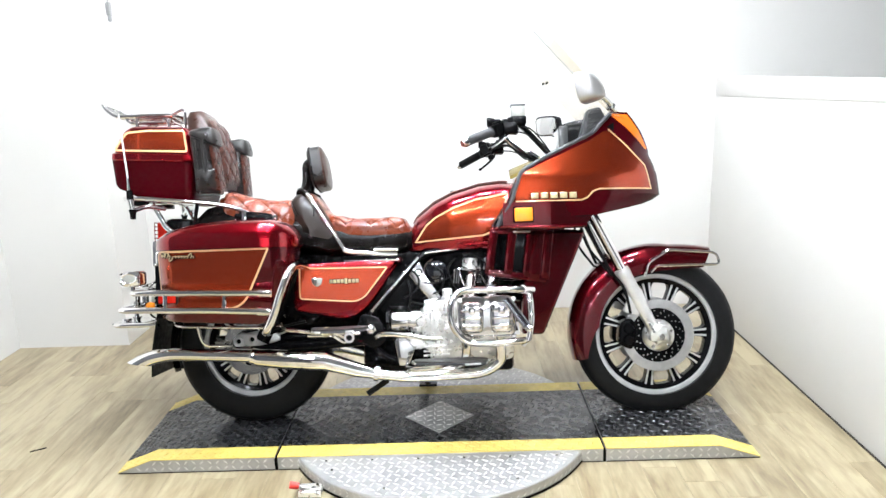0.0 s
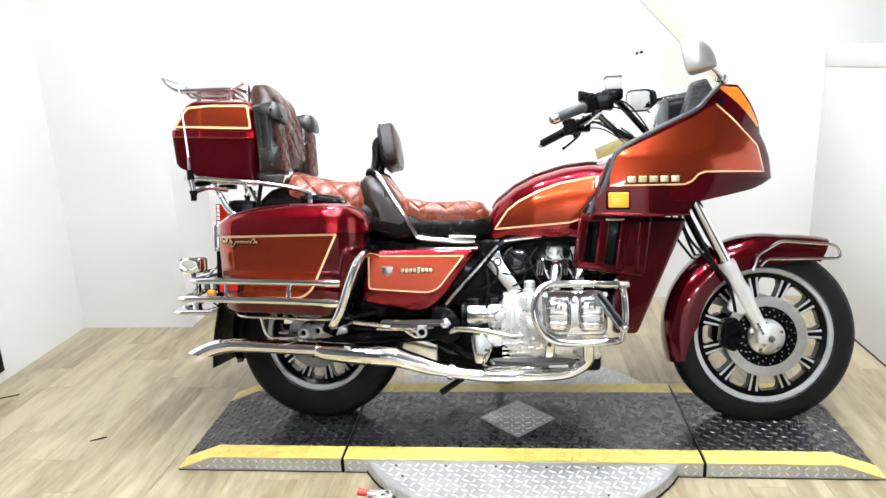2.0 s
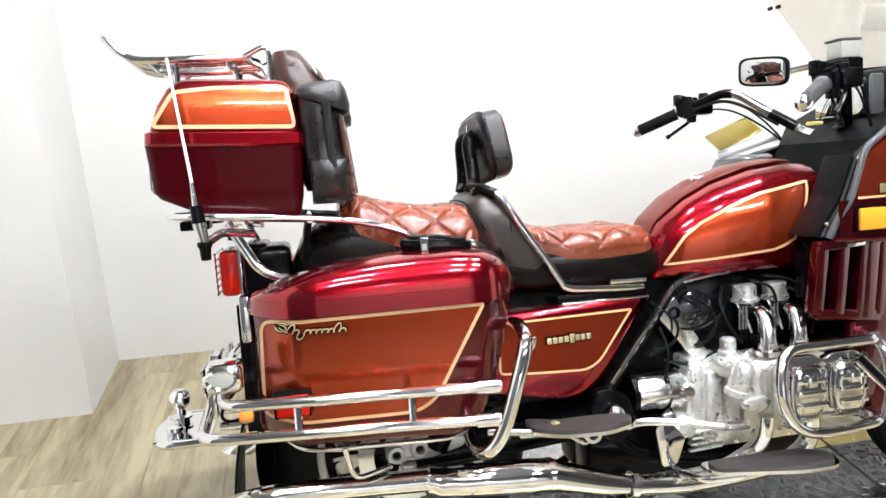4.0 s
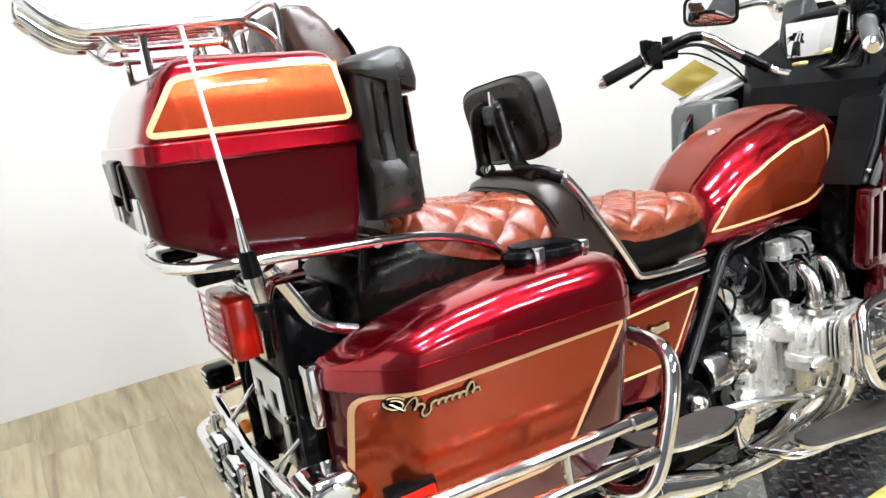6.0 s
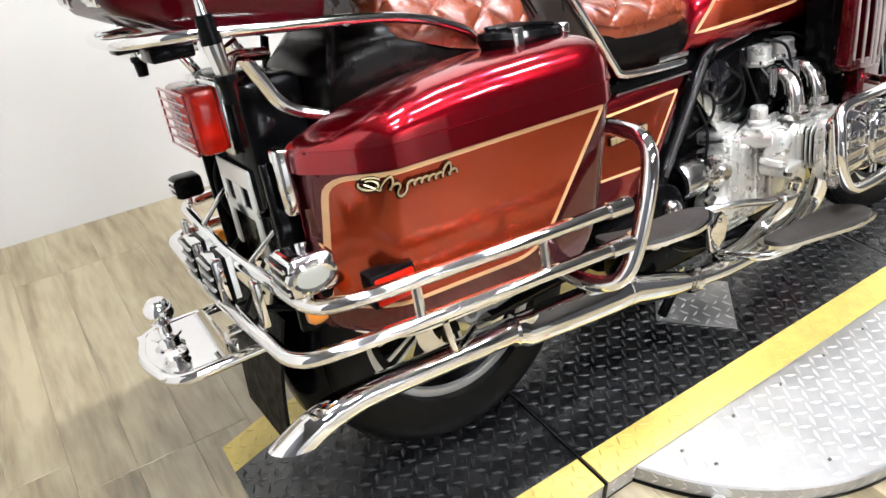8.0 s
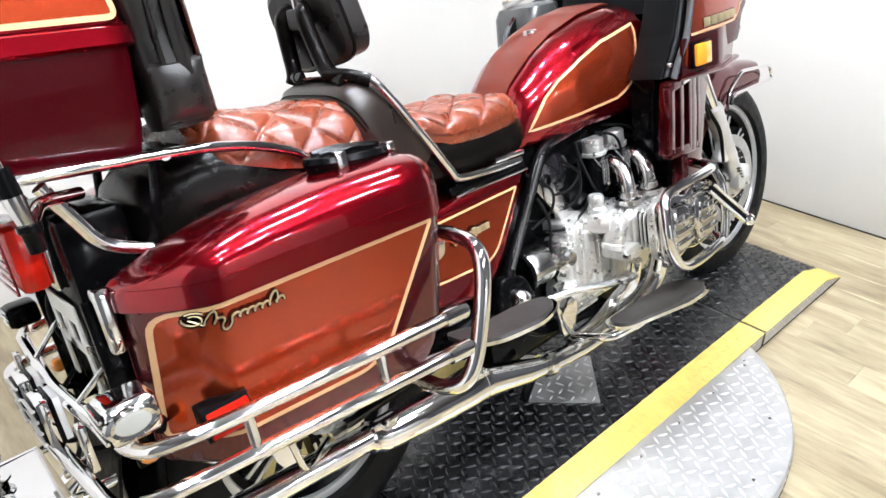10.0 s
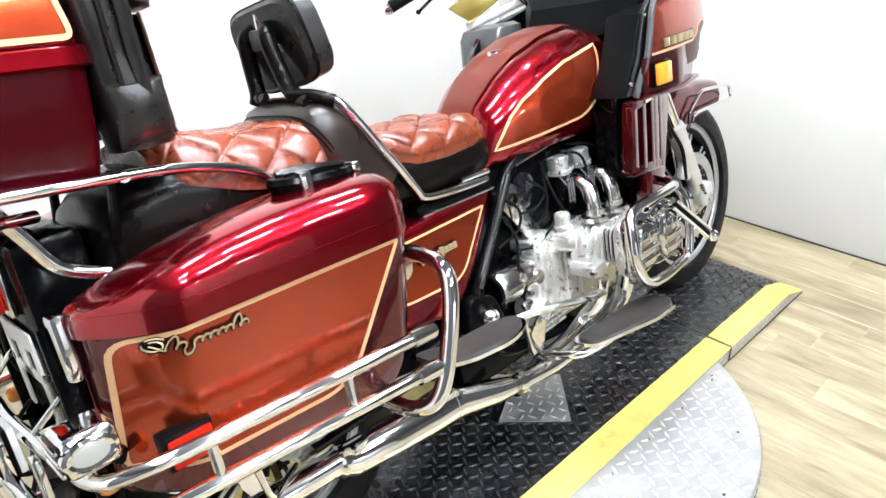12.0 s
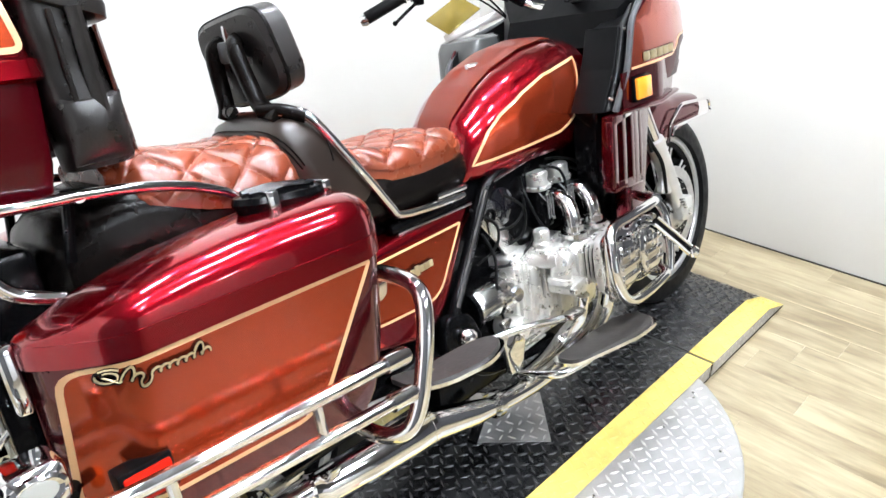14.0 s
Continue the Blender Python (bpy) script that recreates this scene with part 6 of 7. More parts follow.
    # intake and carburettors
    for k, cx in enumerate((0.137, 0.222)):
        cb = part("carburettor", lathe([(0, 0.104), (0.025, 0.104), (0.029, 0.100), (0.029, 0.070), (0.0335, 0.067), (0.0335, 0.060), (0.024, 0.056)], (cx, s * 0.112, 0.536), "Z", 24), ALLOY, bike, "bright carburettor cap over a dark body")
        part("body", lathe([(0.026, 0.058), (0.024, 0.03), (0.028, 0.015), (0.026, -0.03), (0.0, -0.04)], (cx, s * 0.112, 0.535), "Z", 20), BLACK, cb)
        part("bowl", box(cx - 0.028, cx + 0.028, s * 0.105 - 0.028, s * 0.105 + 0.028, 0.495, 0.54, 0.008), BLACK, cb)
        for q in range(2):
            part("cap_screw", lathe([(0, 0.009), (0.004, 0.009), (0.005, 0.004), (0.005, 0.0)], (cx - 0.024 + 0.048 * q, s * 0.136, 0.600), "Z", 8), STEEL, cb)
        part("intake_pipe", tube(curve([(cx + 0.004, s * 0.13, 0.568), (cx + 0.002, s * 0.168, 0.574), (cx + 0.002, s * 0.193, 0.560), (cx - 0.004, s * 0.208, 0.53), (cx - 0.008, s * 0.214, 0.495)], 6), 0.0205, 18), STEEL, cb, "bright intake elbow")
        part("flange", lathe([(0.0, 0.0), (0.034, 0.0), (0.034, 0.012), (0.024, 0.016), (0.024, 0.03), (0.0, 0.03)], (cx - 0.008, s * 0.214, 0.483), "Z", 20), STEEL, cb)
        part("hose_band", lathe([(0.0225, -0.006), (0.0245, -0.006), (0.0245, 0.006), (0.0225, 0.006)], (cx + 0.002, s * 0.160, 0.5735), (0, s, -0.05), 20), BLACK, cb)
        part("linkage", pipe([(cx - 0.045, s * 0.15, 0.60), (cx - 0.04, s * 0.175, 0.57), (cx - 0.02, s * 0.17, 0.53)], 0.004, 0.02, 6), STEEL, cb)
        for q in range(3):
            part("spring_bar", tube([(cx - 0.06 + 0.009 * q, s * 0.185, 0.60), (cx - 0.066 + 0.009 * q, s * 0.19, 0.545)], 0.003, 6), STEEL, cb)
    # hoses and wires
    hoses = (((-0.03, 0.19, 0.63), (0.03, 0.195, 0.58), (0.02, 0.19, 0.52), (-0.02, 0.17, 0.50)),
             ((0.08, 0.15, 0.64), (0.05, 0.19, 0.60), (0.07, 0.20, 0.54), (0.10, 0.20, 0.50)),
             ((-0.11, 0.18, 0.56), (-0.10, 0.2, 0.50), (-0.11, 0.2, 0.42), (-0.09, 0.19, 0.34)),
             ((0.24, 0.14, 0.63), (0.29, 0.18, 0.60), (0.30, 0.2, 0.55), (0.28, 0.22, 0.51)),
             ((-0.10, 0.18, 0.475), (-0.04, 0.2, 0.465), (0.03, 0.2, 0.49), (0.06, 0.19, 0.51)),
             ((0.15, 0.16, 0.65), (0.19, 0.19, 0.63), (0.20, 0.2, 0.57), (0.19, 0.2, 0.52)))
    hoses += (((-0.12, 0.16, 0.62), (-0.07, 0.19, 0.57), (-0.08, 0.19, 0.52), (-0.13, 0.17, 0.49)),
              ((0.17, 0.13, 0.66), (0.25, 0.17, 0.645), (0.29, 0.19, 0.61), (0.31, 0.20, 0.56)),
              ((0.10, 0.13, 0.60), (0.06, 0.17, 0.57), (0.0, 0.18, 0.545), (-0.06, 0.17, 0.55)))
    for hp in hoses:
        part("hose", tube(curve([(x, s * (y - 0.045), z) for x, y, z in hp], 6), 0.0036, 8), RUBBER, frame_core, "black rubber hose")
    # coolant bottle, bracket
    part("air_cover", lathe([(0, s * 0.110), (0.03, s * 0.108), (0.045, s * 0.102), (0.051, s * 0.09), (0.051, s * 0.05)], (0.005, 0, 0.588), "Y", 32), material("gloss_black", (0.006, 0.006, 0.008), rough=0.1, spec=0.6, coat=1.0), frame_core, "glossy black round air cover")
    part("cover_ring", lathe([(0.051, s * 0.085), (0.056, s * 0.085), (0.056, s * 0.095), (0.051, s * 0.095), (0.051, s * 0.085)], (0.005, 0, 0.588), "Y", 32), BROWN, frame_core)
    part("lug_bracket", slab(rounded([(-0.114, 0.588), (-0.062, 0.634), (-0.038, 0.575), (0.034, 0.466), (0.0, 0.443), (-0.076, 0.540)], 0.012), s * 0.118, s * 0.130, 0.003), STEEL, bike, "bright triangular engine hanger bracket")
    part("hanger_eye", lathe([(0.010, s * 0.116), (0.016, s * 0.116), (0.016, s * 0.134), (0.010, s * 0.134)], (-0.068, 0, 0.590), "Y", 16), BLACK, bike)
    part("strap_bar", tube([(-0.04, s * 0.128, 0.664), (0.09, s * 0.122, 0.678)], 0.0035, 8), STEEL, frame_core)

    # engine guard
    eg = part("engine_guard", tube(rounded([(0.37, s * 0.19, 0.530), (0.362, s * 0.26, 0.518), (0.335, s * 0.328, 0.524), (0.20, s * 0.340, 0.527), (0.085, s * 0.342, 0.528), (0.054, s * 0.364, 0.475), (0.058, s * 0.370, 0.40), (0.110, s * 0.362, 0.336), (0.20, s * 0.362, 0.332), (0.325, s * 0.352, 0.338), (0.345, s * 0.29, 0.335), (0.34, s * 0.16, 0.30)], 0.04, 6, False), 0.0125, 14), CHROME, bike, "chrome engine guard bar")
    part("upright", tube(curve([(0.345, s * 0.305, 0.523), (0.352, s * 0.332, 0.48), (0.352, s * 0.342, 0.40), (0.338, s * 0.345, 0.338)], 5), 0.011, 12), CHROME, eg)
    part("clamp", tube([(0.325, s * 0.327, 0.524), (0.362, s * 0.285, 0.519)], 0.016, 14), CHROME, eg)
    hp = part("highway_peg", tube([(0.262, s * 0.358, 0.492), (0.330, s * 0.408, 0.398)], 0.005, 10), CHROME, eg, "folded chrome highway peg")
    hp.data.transform(Matrix.Translation((0.009, 0, 0.006)))
    part("highway_peg", tube([(0.262, s * 0.358, 0.492), (0.330, s * 0.408, 0.398)], 0.005, 10), CHROME, eg).data.transform(Matrix.Translation((-0.009, 0, -0.006)))
    part("peg_channel", tube([(0.262, s * 0.355, 0.492), (0.330, s * 0.405, 0.398)], 0.008, 8), BLACK, eg)
    part("peg_tip", lathe([(0, -0.014), (0.012, -0.011), (0.016, 0), (0.012, 0.011), (0, 0.014)], (0.336, s * 0.412, 0.392), (1, 0, -1), 14), CHROME, eg)

    # floorboards
    def board(name, o, z, dz, label, tilt):
        bm = slab(o, 0, 0.008)
        bmesh.ops.transform(bm, matrix=Matrix(((1, 0, 0, 0), (0, 0, 1, 0), (tilt, 1, 0, z), (0, 0, 0, 1))), verts=bm.verts[:])
        p = part(name, bm, CHROME, bike, label)
        cx, cy = sum(q[0] for q in o) / len(o), sum(q[1] for q in o) / len(o)
        bm = slab([(cx + (x - cx) * 0.93, cy + (y - cy) * 0.86) for x, y in o], 0, 0.006)
        bmesh.ops.transform(bm, matrix=Matrix(((1, 0, 0, 0), (0, 0, 1, 0), (tilt, 1, 0, z + 0.0075), (0, 0, 0, 1))), verts=bm.verts[:])
        part("rubber_pad", bm, PAD, p, "dark brown-black rubber pad")
        return p
    fb_ = board("floorboard", [tuple(p) for p in rounded([(-0.10, s * 0.27), (0.15, s * 0.285), (0.205, s * 0.33), (0.185, s * 0.395), (0.10, s * 0.395), (-0.09, s * 0.335)], 0.03)], 0.258, 0, "chrome-edged rider floorboard", 0.02)
    part("hinge", pipe([(-0.12, s * 0.20, 0.225), (-0.10, s * 0.30, 0.235), (0.0, s * 0.33, 0.245), (0.02, s * 0.26, 0.25)], 0.010, 0.03), CHROME, fb_)
    part("hanger_plate", slab(rounded([(-0.165, 0.335), (-0.13, 0.35), (-0.085, 0.30), (-0.11, 0.235), (-0.15, 0.23)], 0.012), s * 0.185, s * 0.203, 0.004), CHROME, fb_)
    pb_ = board("passenger_floorboard", [tuple(p) for p in rounded([(-0.49, s * 0.16), (-0.42, s * 0.21), (-0.31, s * 0.225), (-0.245, s * 0.255), (-0.255, s * 0.30), (-0.33, s * 0.325), (-0.43, s * 0.30), (-0.49, s * 0.25)], 0.03)], 0.395, 0, "chrome-edged passenger floorboard", 0.04)
    part("hanger", pipe([(-0.30, s * 0.19, 0.365), (-0.38, s * 0.22, 0.362), (-0.50, s * 0.20, 0.36)], 0.009, 0.03), CHROME, pb_)
    part("hanger_eye", lathe([(0.012, s * 0.215), (0.020, s * 0.215), (0.020, s * 0.24), (0.012, s * 0.24), (0.012, s * 0.215)], (-0.335, 0, 0.352), "Y", 18), CHROME, pb_)
    part("peg_ring", lathe([(0.006, s * 0.246), (0.014, s * 0.247), (0.0175, s * 0.243), (0.0175, s * 0.226), (0.006, s * 0.226), (0.006, s * 0.246)], (-0.423, 0, 0.377), "Y", 22), GOLD, pb_, "brassy peg pivot ring")
    part("slotted_lever", pipe([(-0.392, s * 0.23, 0.374), (-0.350, s * 0.23, 0.350), (-0.342, s * 0.23, 0.336), (-0.356, s * 0.23, 0.331), (-0.398, s * 0.23, 0.358)], 0.0048, 0.008, 8, closed=True), CHROME, pb_)
    part("peg_arm", tube([(-0.58, s * 0.225, 0.388), (-0.46, s * 0.238, 0.374)], 0.0085, 10), STEEL, pb_)
    part("tab", slab(rounded([(-0.40, 0.385), (-0.36, 0.388), (-0.345, 0.345), (-0.40, 0.345)], 0.008), s * 0.2, s * 0.215, 0.003), STEEL, pb_)
    lv = part("brake_pedal" if s < 0 else "shift_lever", tube(curve([(-0.235, s * 0.20, 0.345), (-0.205, s * 0.222, 0.360), (-0.12, s * 0.25, 0.357), (-0.05, s * 0.272, 0.346), (0.0, s * 0.284, 0.342)], 5), 0.0068, 10, flat=1.3), STEEL, bike, "bright pedal lever")
    part("pedal_pad", box(-0.035, 0.022, s * 0.286 - 0.019, s * 0.286 + 0.019, 0.340, 0.353, 0.006, seg=3), STEEL, lv)

# side stand
st = part("side_stand", tube([(-0.10, 0.12, 0.20), (-0.06, 0.27, 0.07)], 0.012, 10), BLACK, bike, "black side stand, down")
part("stand_foot", box(-0.10, -0.02, 0.26, 0.32, 0.055, 0.066, 0.003), BLACK, st)

# ---- handlebars ----
for s in (-1, 1):
    hb = part("handlebar", tube(curve([(0.118, s * 0.400, 1.055), (0.185, s * 0.355, 1.085), (0.25, s * 0.30, 1.115), (0.30, s * 0.25, 1.138), (0.335, s * 0.215, 1.132), (0.40, s * 0.165, 1.075), (0.46, s * 0.11, 1.02), (0.47, s * 0.06, 1.0)], 5), 0.0115, 12), BLACK if s < 0 else CHROME, bike, "handlebar tube")
    d = Vector((0.185 - 0.118, s * (0.355 - 0.400), 1.085 - 1.055)).normalized()
    a = Vector((0.112, s * 0.404, 1.052))
    part("grip", tube([a, a + d * 0.004, a + d * 0.118, a + d * 0.122], [0.015, 0.0175, 0.0175, 0.021], 20), RUBBER if s > 0 else POD, hb, "black rubber grip" if s > 0 else "dark grey ribbed grip")
    if s > 0:
        part("bar_sleeve", tube(curve([(0.21, s * 0.335, 1.096), (0.25, s * 0.30, 1.115), (0.30, s * 0.25, 1.138), (0.325, s * 0.224, 1.137)], 5), 0.0135, 12), BLACK, hb, "black sleeve and tape on the handlebar")
        part("bar_sleeve", tube([(0.405, s * 0.160, 1.070), (0.455, s * 0.115, 1.025)], 0.015, 12), BLACK, hb)
        part("bar_cable", tube(curve([(0.24, s * 0.30, 1.10), (0.30, s * 0.245, 1.118), (0.35, s * 0.20, 1.095), (0.42, s * 0.145, 1.035)], 5), 0.005, 8), RUBBER, hb)
    part("bar_end", lathe([(0, -0.02), (0.012, -0.018), (0.018, -0.008), (0.0185, 0.002), (0.0, 0.002)], a, d, 18), CHROME, hb, "chrome bar end")
    c = a + d * 0.155
    sw = bmesh.new()
    bmesh.ops.create_cube(sw, size=1.0, matrix=Matrix.Translation(c + Vector((0.0, 0, 0.002))) @ d.to_track_quat("X", "Z").to_matrix().to_4x4() @ Matrix.Diagonal((0.052, 0.05, 0.055, 1)))
    bmesh.ops.bevel(sw, geom=sw.edges[:], offset=0.008, segments=2, affect="EDGES")
    sg = part("switch_gear", sw, PLASTIC, hb, "black switch housing")
    part("switch", box(c.x - 0.012, c.x + 0.012, c.y - 0.012, c.y + 0.012, c.z + 0.025, c.z + 0.038, 0.003), BLACK, sg)
    part("switch", box(c.x - 0.04, c.x - 0.02, c.y - 0.01, c.y + 0.01, c.z + 0.012, c.z + 0.045, 0.003), BLACK, sg)
    part("lever", tube(curve([c + Vector((0.035, 0, -0.012)), c + Vector((0.03, s * 0.02, -0.03)), c + Vector((0.0, s * 0.045, -0.056)), c + Vector((-0.03, s * 0.06, -0.078))], 5), 0.005, 8), BLACK if s > 0 else STEEL, hb, "hand lever")
    part("lever_ball", lathe([(0, -0.008), (0.006, -0.005), (0.008, 0), (0.006, 0.005), (0, 0.008)], c + Vector((-0.032, s * 0.061, -0.079)), "Z", 10), BLACK, hb)
    for q, (bx, by, bz) in enumerate(((-0.02, 0.0, 0.03), (0.028, 0.012, 0.024), (0.05, -0.012, 0.034), (0.015, 0.0, -0.03))):
        part("knob", box(c.x + bx - 0.011, c.x + bx + 0.011, c.y + s * by - 0.013, c.y + s * by + 0.013, c.z + bz - 0.012, c.z + bz + 0.012, 0.004), BLACK if q != 2 else PLASTIC, sg)
    part("perch", box(c.x + 0.02, c.x + 0.075, c.y - 0.03, c.y + 0.022, c.z - 0.02, c.z + 0.025, 0.008), BLACK, hb)
    for q in range(2):
        part("cable", tube(curve([c + Vector((0.05, -s * 0.02, 0.005 - 0.01 * q)), c + Vector((0.12, -s * 0.05, 0.012 - 0.028 * q)), c + Vector((0.19, -s * 0.10, -0.05 - 0.02 * q)), c + Vector((0.25, -s * 0.14, -0.14))], 6), 0.003, 6), RUBBER, hb, "black control cable")
    if s > 0:
        for ob in [hb] + list(hb.children_recursive):
            ob.data.transform(Matrix.Translation((0.008, 0.0, 0.010)))
        continue
    for q in range(4):
        part("cable", tube(curve([c + Vector((0.03, 0.02, -0.018 - 0.008 * q)), c + Vector((0.07 + 0.01 * q, 0.07, -0.052 - 0.016 * q)), c + Vector((0.13, 0.125, -0.085 - 0.006 * q)), (0.455 + 0.012 * q, -0.10 + 0.02 * q, 1.0)], 6), 0.0034, 6), RUBBER if q % 2 else STEEL, hb, "control cable")
    part("bar_clamp", tube([c + Vector((0.052, 0.04, 0.006)), c + Vector((0.075, 0.058, 0.0))], 0.0165, 14), CHROME, hb, "chrome bar clamp")
    rs = part("reservoir", box(c.x + 0.055, c.x + 0.108, c.y - s * 0.045 - 0.026, c.y - s * 0.045 + 0.026, c.z + 0.052, c.z + 0.092, 0.005), WHITE_LENS, hb, "clear brake fluid reservoir")
    part("reservoir_base", box(c.x + 0.05, c.x + 0.112, c.y - s * 0.045 - 0.03, c.y - s * 0.045 + 0.03, c.z + 0.02, c.z + 0.053, 0.006), BLACK, rs)
    part("reservoir_cap", box(c.x + 0.053, c.x + 0.110, c.y - s * 0.045 - 0.028, c.y - s * 0.045 + 0.028, c.z + 0.0915, c.z + 0.097, 0.002), TRIM, rs)
    part("riser_rod", tube([(c.x + 0.08, c.y - s * 0.03, c.z + 0.03), (0.47, s * 0.11, 1.01)], 0.008, 8), BLACK, hb)
    for ob in [hb] + list(hb.children_recursive):
        ob.data.transform(Matrix.Translation((0.02, 0.05, 0.016)))

# ---- inside of the fairing, windscreen, mirrors ----
dash = part("dashboard", loft([[(0.50, -0.24, 0.92), (0.50, 0.12, 0.92), (0.52, 0.10, 1.03), (0.52, -0.24, 1.03)], [(0.66, -0.20, 0.95), (0.66, 0.20, 0.95), (0.66, 0.14, 1.10), (0.66, -0.165, 1.13)], [(0.74, -0.13, 0.98), (0.74, 0.13, 0.98), (0.75, 0.11, 1.16), (0.75, -0.11, 1.16)]]), PLASTIC, bike, "black plastic dashboard inside the fairing")
part("instrument_hood", loft([ring_yz(x, w, z0, z1, 24, 3) for x, w, z0, z1 in ((0.515, 0.10, 1.04, 1.155), (0.53, 0.115, 1.03, 1.165), (0.62, 0.12, 1.03, 1.175), (0.70, 0.11, 1.04, 1.16))]), PLASTIC, dash, "black instrument hood")
part("instrument_glass", box(0.505, 0.517, -0.09, 0.09, 1.05, 1.145, 0.004), MIRROR, dash)
part("instrument_lens", box(0.503, 0.541, -0.1245, -0.110, 1.045, 1.150, 0.006), SMOKE, dash, "smoky instrument lens")
part("inner_cowl", loft([[(0.40, -0.20, 0.90), (0.40, 0.16, 0.90), (0.43, 0.15, 0.985), (0.43, -0.20, 0.985)], [(0.50, -0.235, 0.90), (0.50, 0.24, 0.90), (0.52, 0.235, 1.045), (0.52, -0.235, 1.045)], [(0.70, -0.19, 0.95), (0.70, 0.20, 0.95), (0.71, 0.175, 1.15), (0.71, -0.175, 1.15)]]), PLASTIC, dash, "black plastic cowl behind the handlebar")
part("key_tag", box(0.415, 0.455, -0.008, 0.015, 1.032, 1.042, 0.004), YELLOW, dash, "yellow key tag")
for s in (-1, 1):
    # inner cheek panel behind the tank
    if s < 0:
        ip = part("inner_panel", slab([(0.236, 0.762), (0.292, 0.845), (0.332, 0.95), (0.395, 0.995), (0.45, 0.98), (0.45, 0.76)], s * 0.252, s * 0.272, 0.006), PANEL, bike, "grey-black inner fairing panel with screws")
        pocket = part("pocket", loft([[(0.30, s * 0.16, 0.80), (0.285, s * 0.265, 0.80), (0.33, s * 0.262, 0.945), (0.34, s * 0.16, 0.935)], [(0.56, s * 0.14, 0.845), (0.56, s * 0.23, 0.845), (0.60, s * 0.215, 1.03), (0.60, s * 0.14, 1.0)]]), PLASTIC, ip)
        for px, pz in ((0.253, 0.79), (0.338, 0.94)):
            part("screw", lathe([(0, s * 0.2785), (0.005, s * 0.278), (0.007, s * 0.275), (0.007, s * 0.268)], (px, 0, pz), "Y", 12), STEEL, ip, "bright screw")
        part("rear_face", slab([(0.225, 0.762), (0.285, 0.855), (0.325, 0.95), (0.335, 0.94), (0.30, 0.85), (0.25, 0.76)], s * 0.17, s * 0.264, 0.003), PLASTIC, ip)
        part("lower_fill", box(0.25, 0.40, s * 0.19 - 0.04, s * 0.19 + 0.04, 0.55, 0.80, 0.01), BLACK, ip)
    # turn signal at the top corner
    def signal(u, v):
        z = 1.055 + 0.13 * u
        x = fair_x1(z) - 0.012 - (0.012 + 0.066 * u) * v
        return (x, s * (fair_y(x, z) + 0.003), z)
    sgn = part("front_signal", sheet(signal, 12, 8, thick=0.005), ORANGE, fairing, "amber turn signal")
    # mirror
    mx, my, mz = (0.585, s * 0.312, 1.262) if s < 0 else (0.535, 0.352, 1.225)
    mrz = -22 if s < 0 else 32
    mb = bmesh.new()
    if s < 0:
        loft([ring_yz(x, hy, z0, z1, 36, 5.0) for x, hy, z0, z1 in ((-0.032, 0.076, -0.058, 0.060), (-0.028, 0.084, -0.064, 0.066), (0.012, 0.082, -0.064, 0.060), (0.038, 0.070, -0.062, 0.044), (0.056, 0.052, -0.058, 0.018), (0.064, 0.025, -0.052, -0.015))], mb)
    else:
        loft([[(x, y * 1.3, z) for x, y, z in pad_ring(*r)] for r in ((-0.022, 0.058, 0.042), (-0.018, 0.062, 0.046), (0.008, 0.056, 0.04), (0.028, 0.036, 0.026), (0.034, 0.015, 0.01))], mb)
    size = Matrix.Diagonal((0.9, 0.9, 0.88, 1)) if s < 0 else Matrix.Identity(4)
    bmesh.ops.transform(mb, matrix=pose(mx, my, mz, 6, -10, mrz) @ size, verts=mb.verts[:])
    mr = part("mirror", mb, MIRROR_SHELL if s < 0 else PLASTIC, bike, "chrome-backed rear view mirror" if s < 0 else "black-rimmed rear view mirror")
    if s < 0:
        gb = loft([ring_yz(x, hy, z0, z1, 36, 5.0) for x, hy, z0, z1 in ((-0.0345, 0.070, -0.052, 0.054), (-0.033, 0.074, -0.056, 0.058))])
    else:
        gb = loft([[(x, y * 1.3, z) for x, y, z in pad_ring(*r)] for r in ((-0.0245, 0.05, 0.034), (-0.023, 0.054, 0.039))])
    bmesh.ops.transform(gb, matrix=pose(mx, my, mz, 6, -10, mrz) @ size, verts=gb.verts[:])
    part("mirror_glass", gb, MIRROR, mr, "mirror glass")
    part("stalk", tube(curve([(mx + 0.02, my, mz - 0.015), (0.66, s * 0.27, 1.225), (0.70, s * 0.23, 1.19)], 5), 0.011, 10), CHROME, mr, "chrome mirror stalk")
    part("stalk_base", lathe([(0.02, 0), (0.022, 0.01), (0.014, 0.022), (0.0, 0.025)], (0.69, s * 0.235, 1.19), "Z", 16), CHROME, mr)
    # vent pod beside the screen
    part("vent_pod", slab(rounded([(0.575, 1.085), (0.612, 1.205), (0.66, 1.215), (0.70, 1.14), (0.67, 1.06)], 0.012), s * 0.10, s * 0.168, 0.01), POD, dash, "dark grey vent pod with ridges")
    for k in range(6):
        part("vent_ridge", tube([(0.598 + 0.003 * k, s * 0.1685, 1.10 + 0.017 * k), (0.655 + 0.001 * k, s * 0.1685, 1.108 + 0.017 * k)], 0.0024, 6), POD, dash)
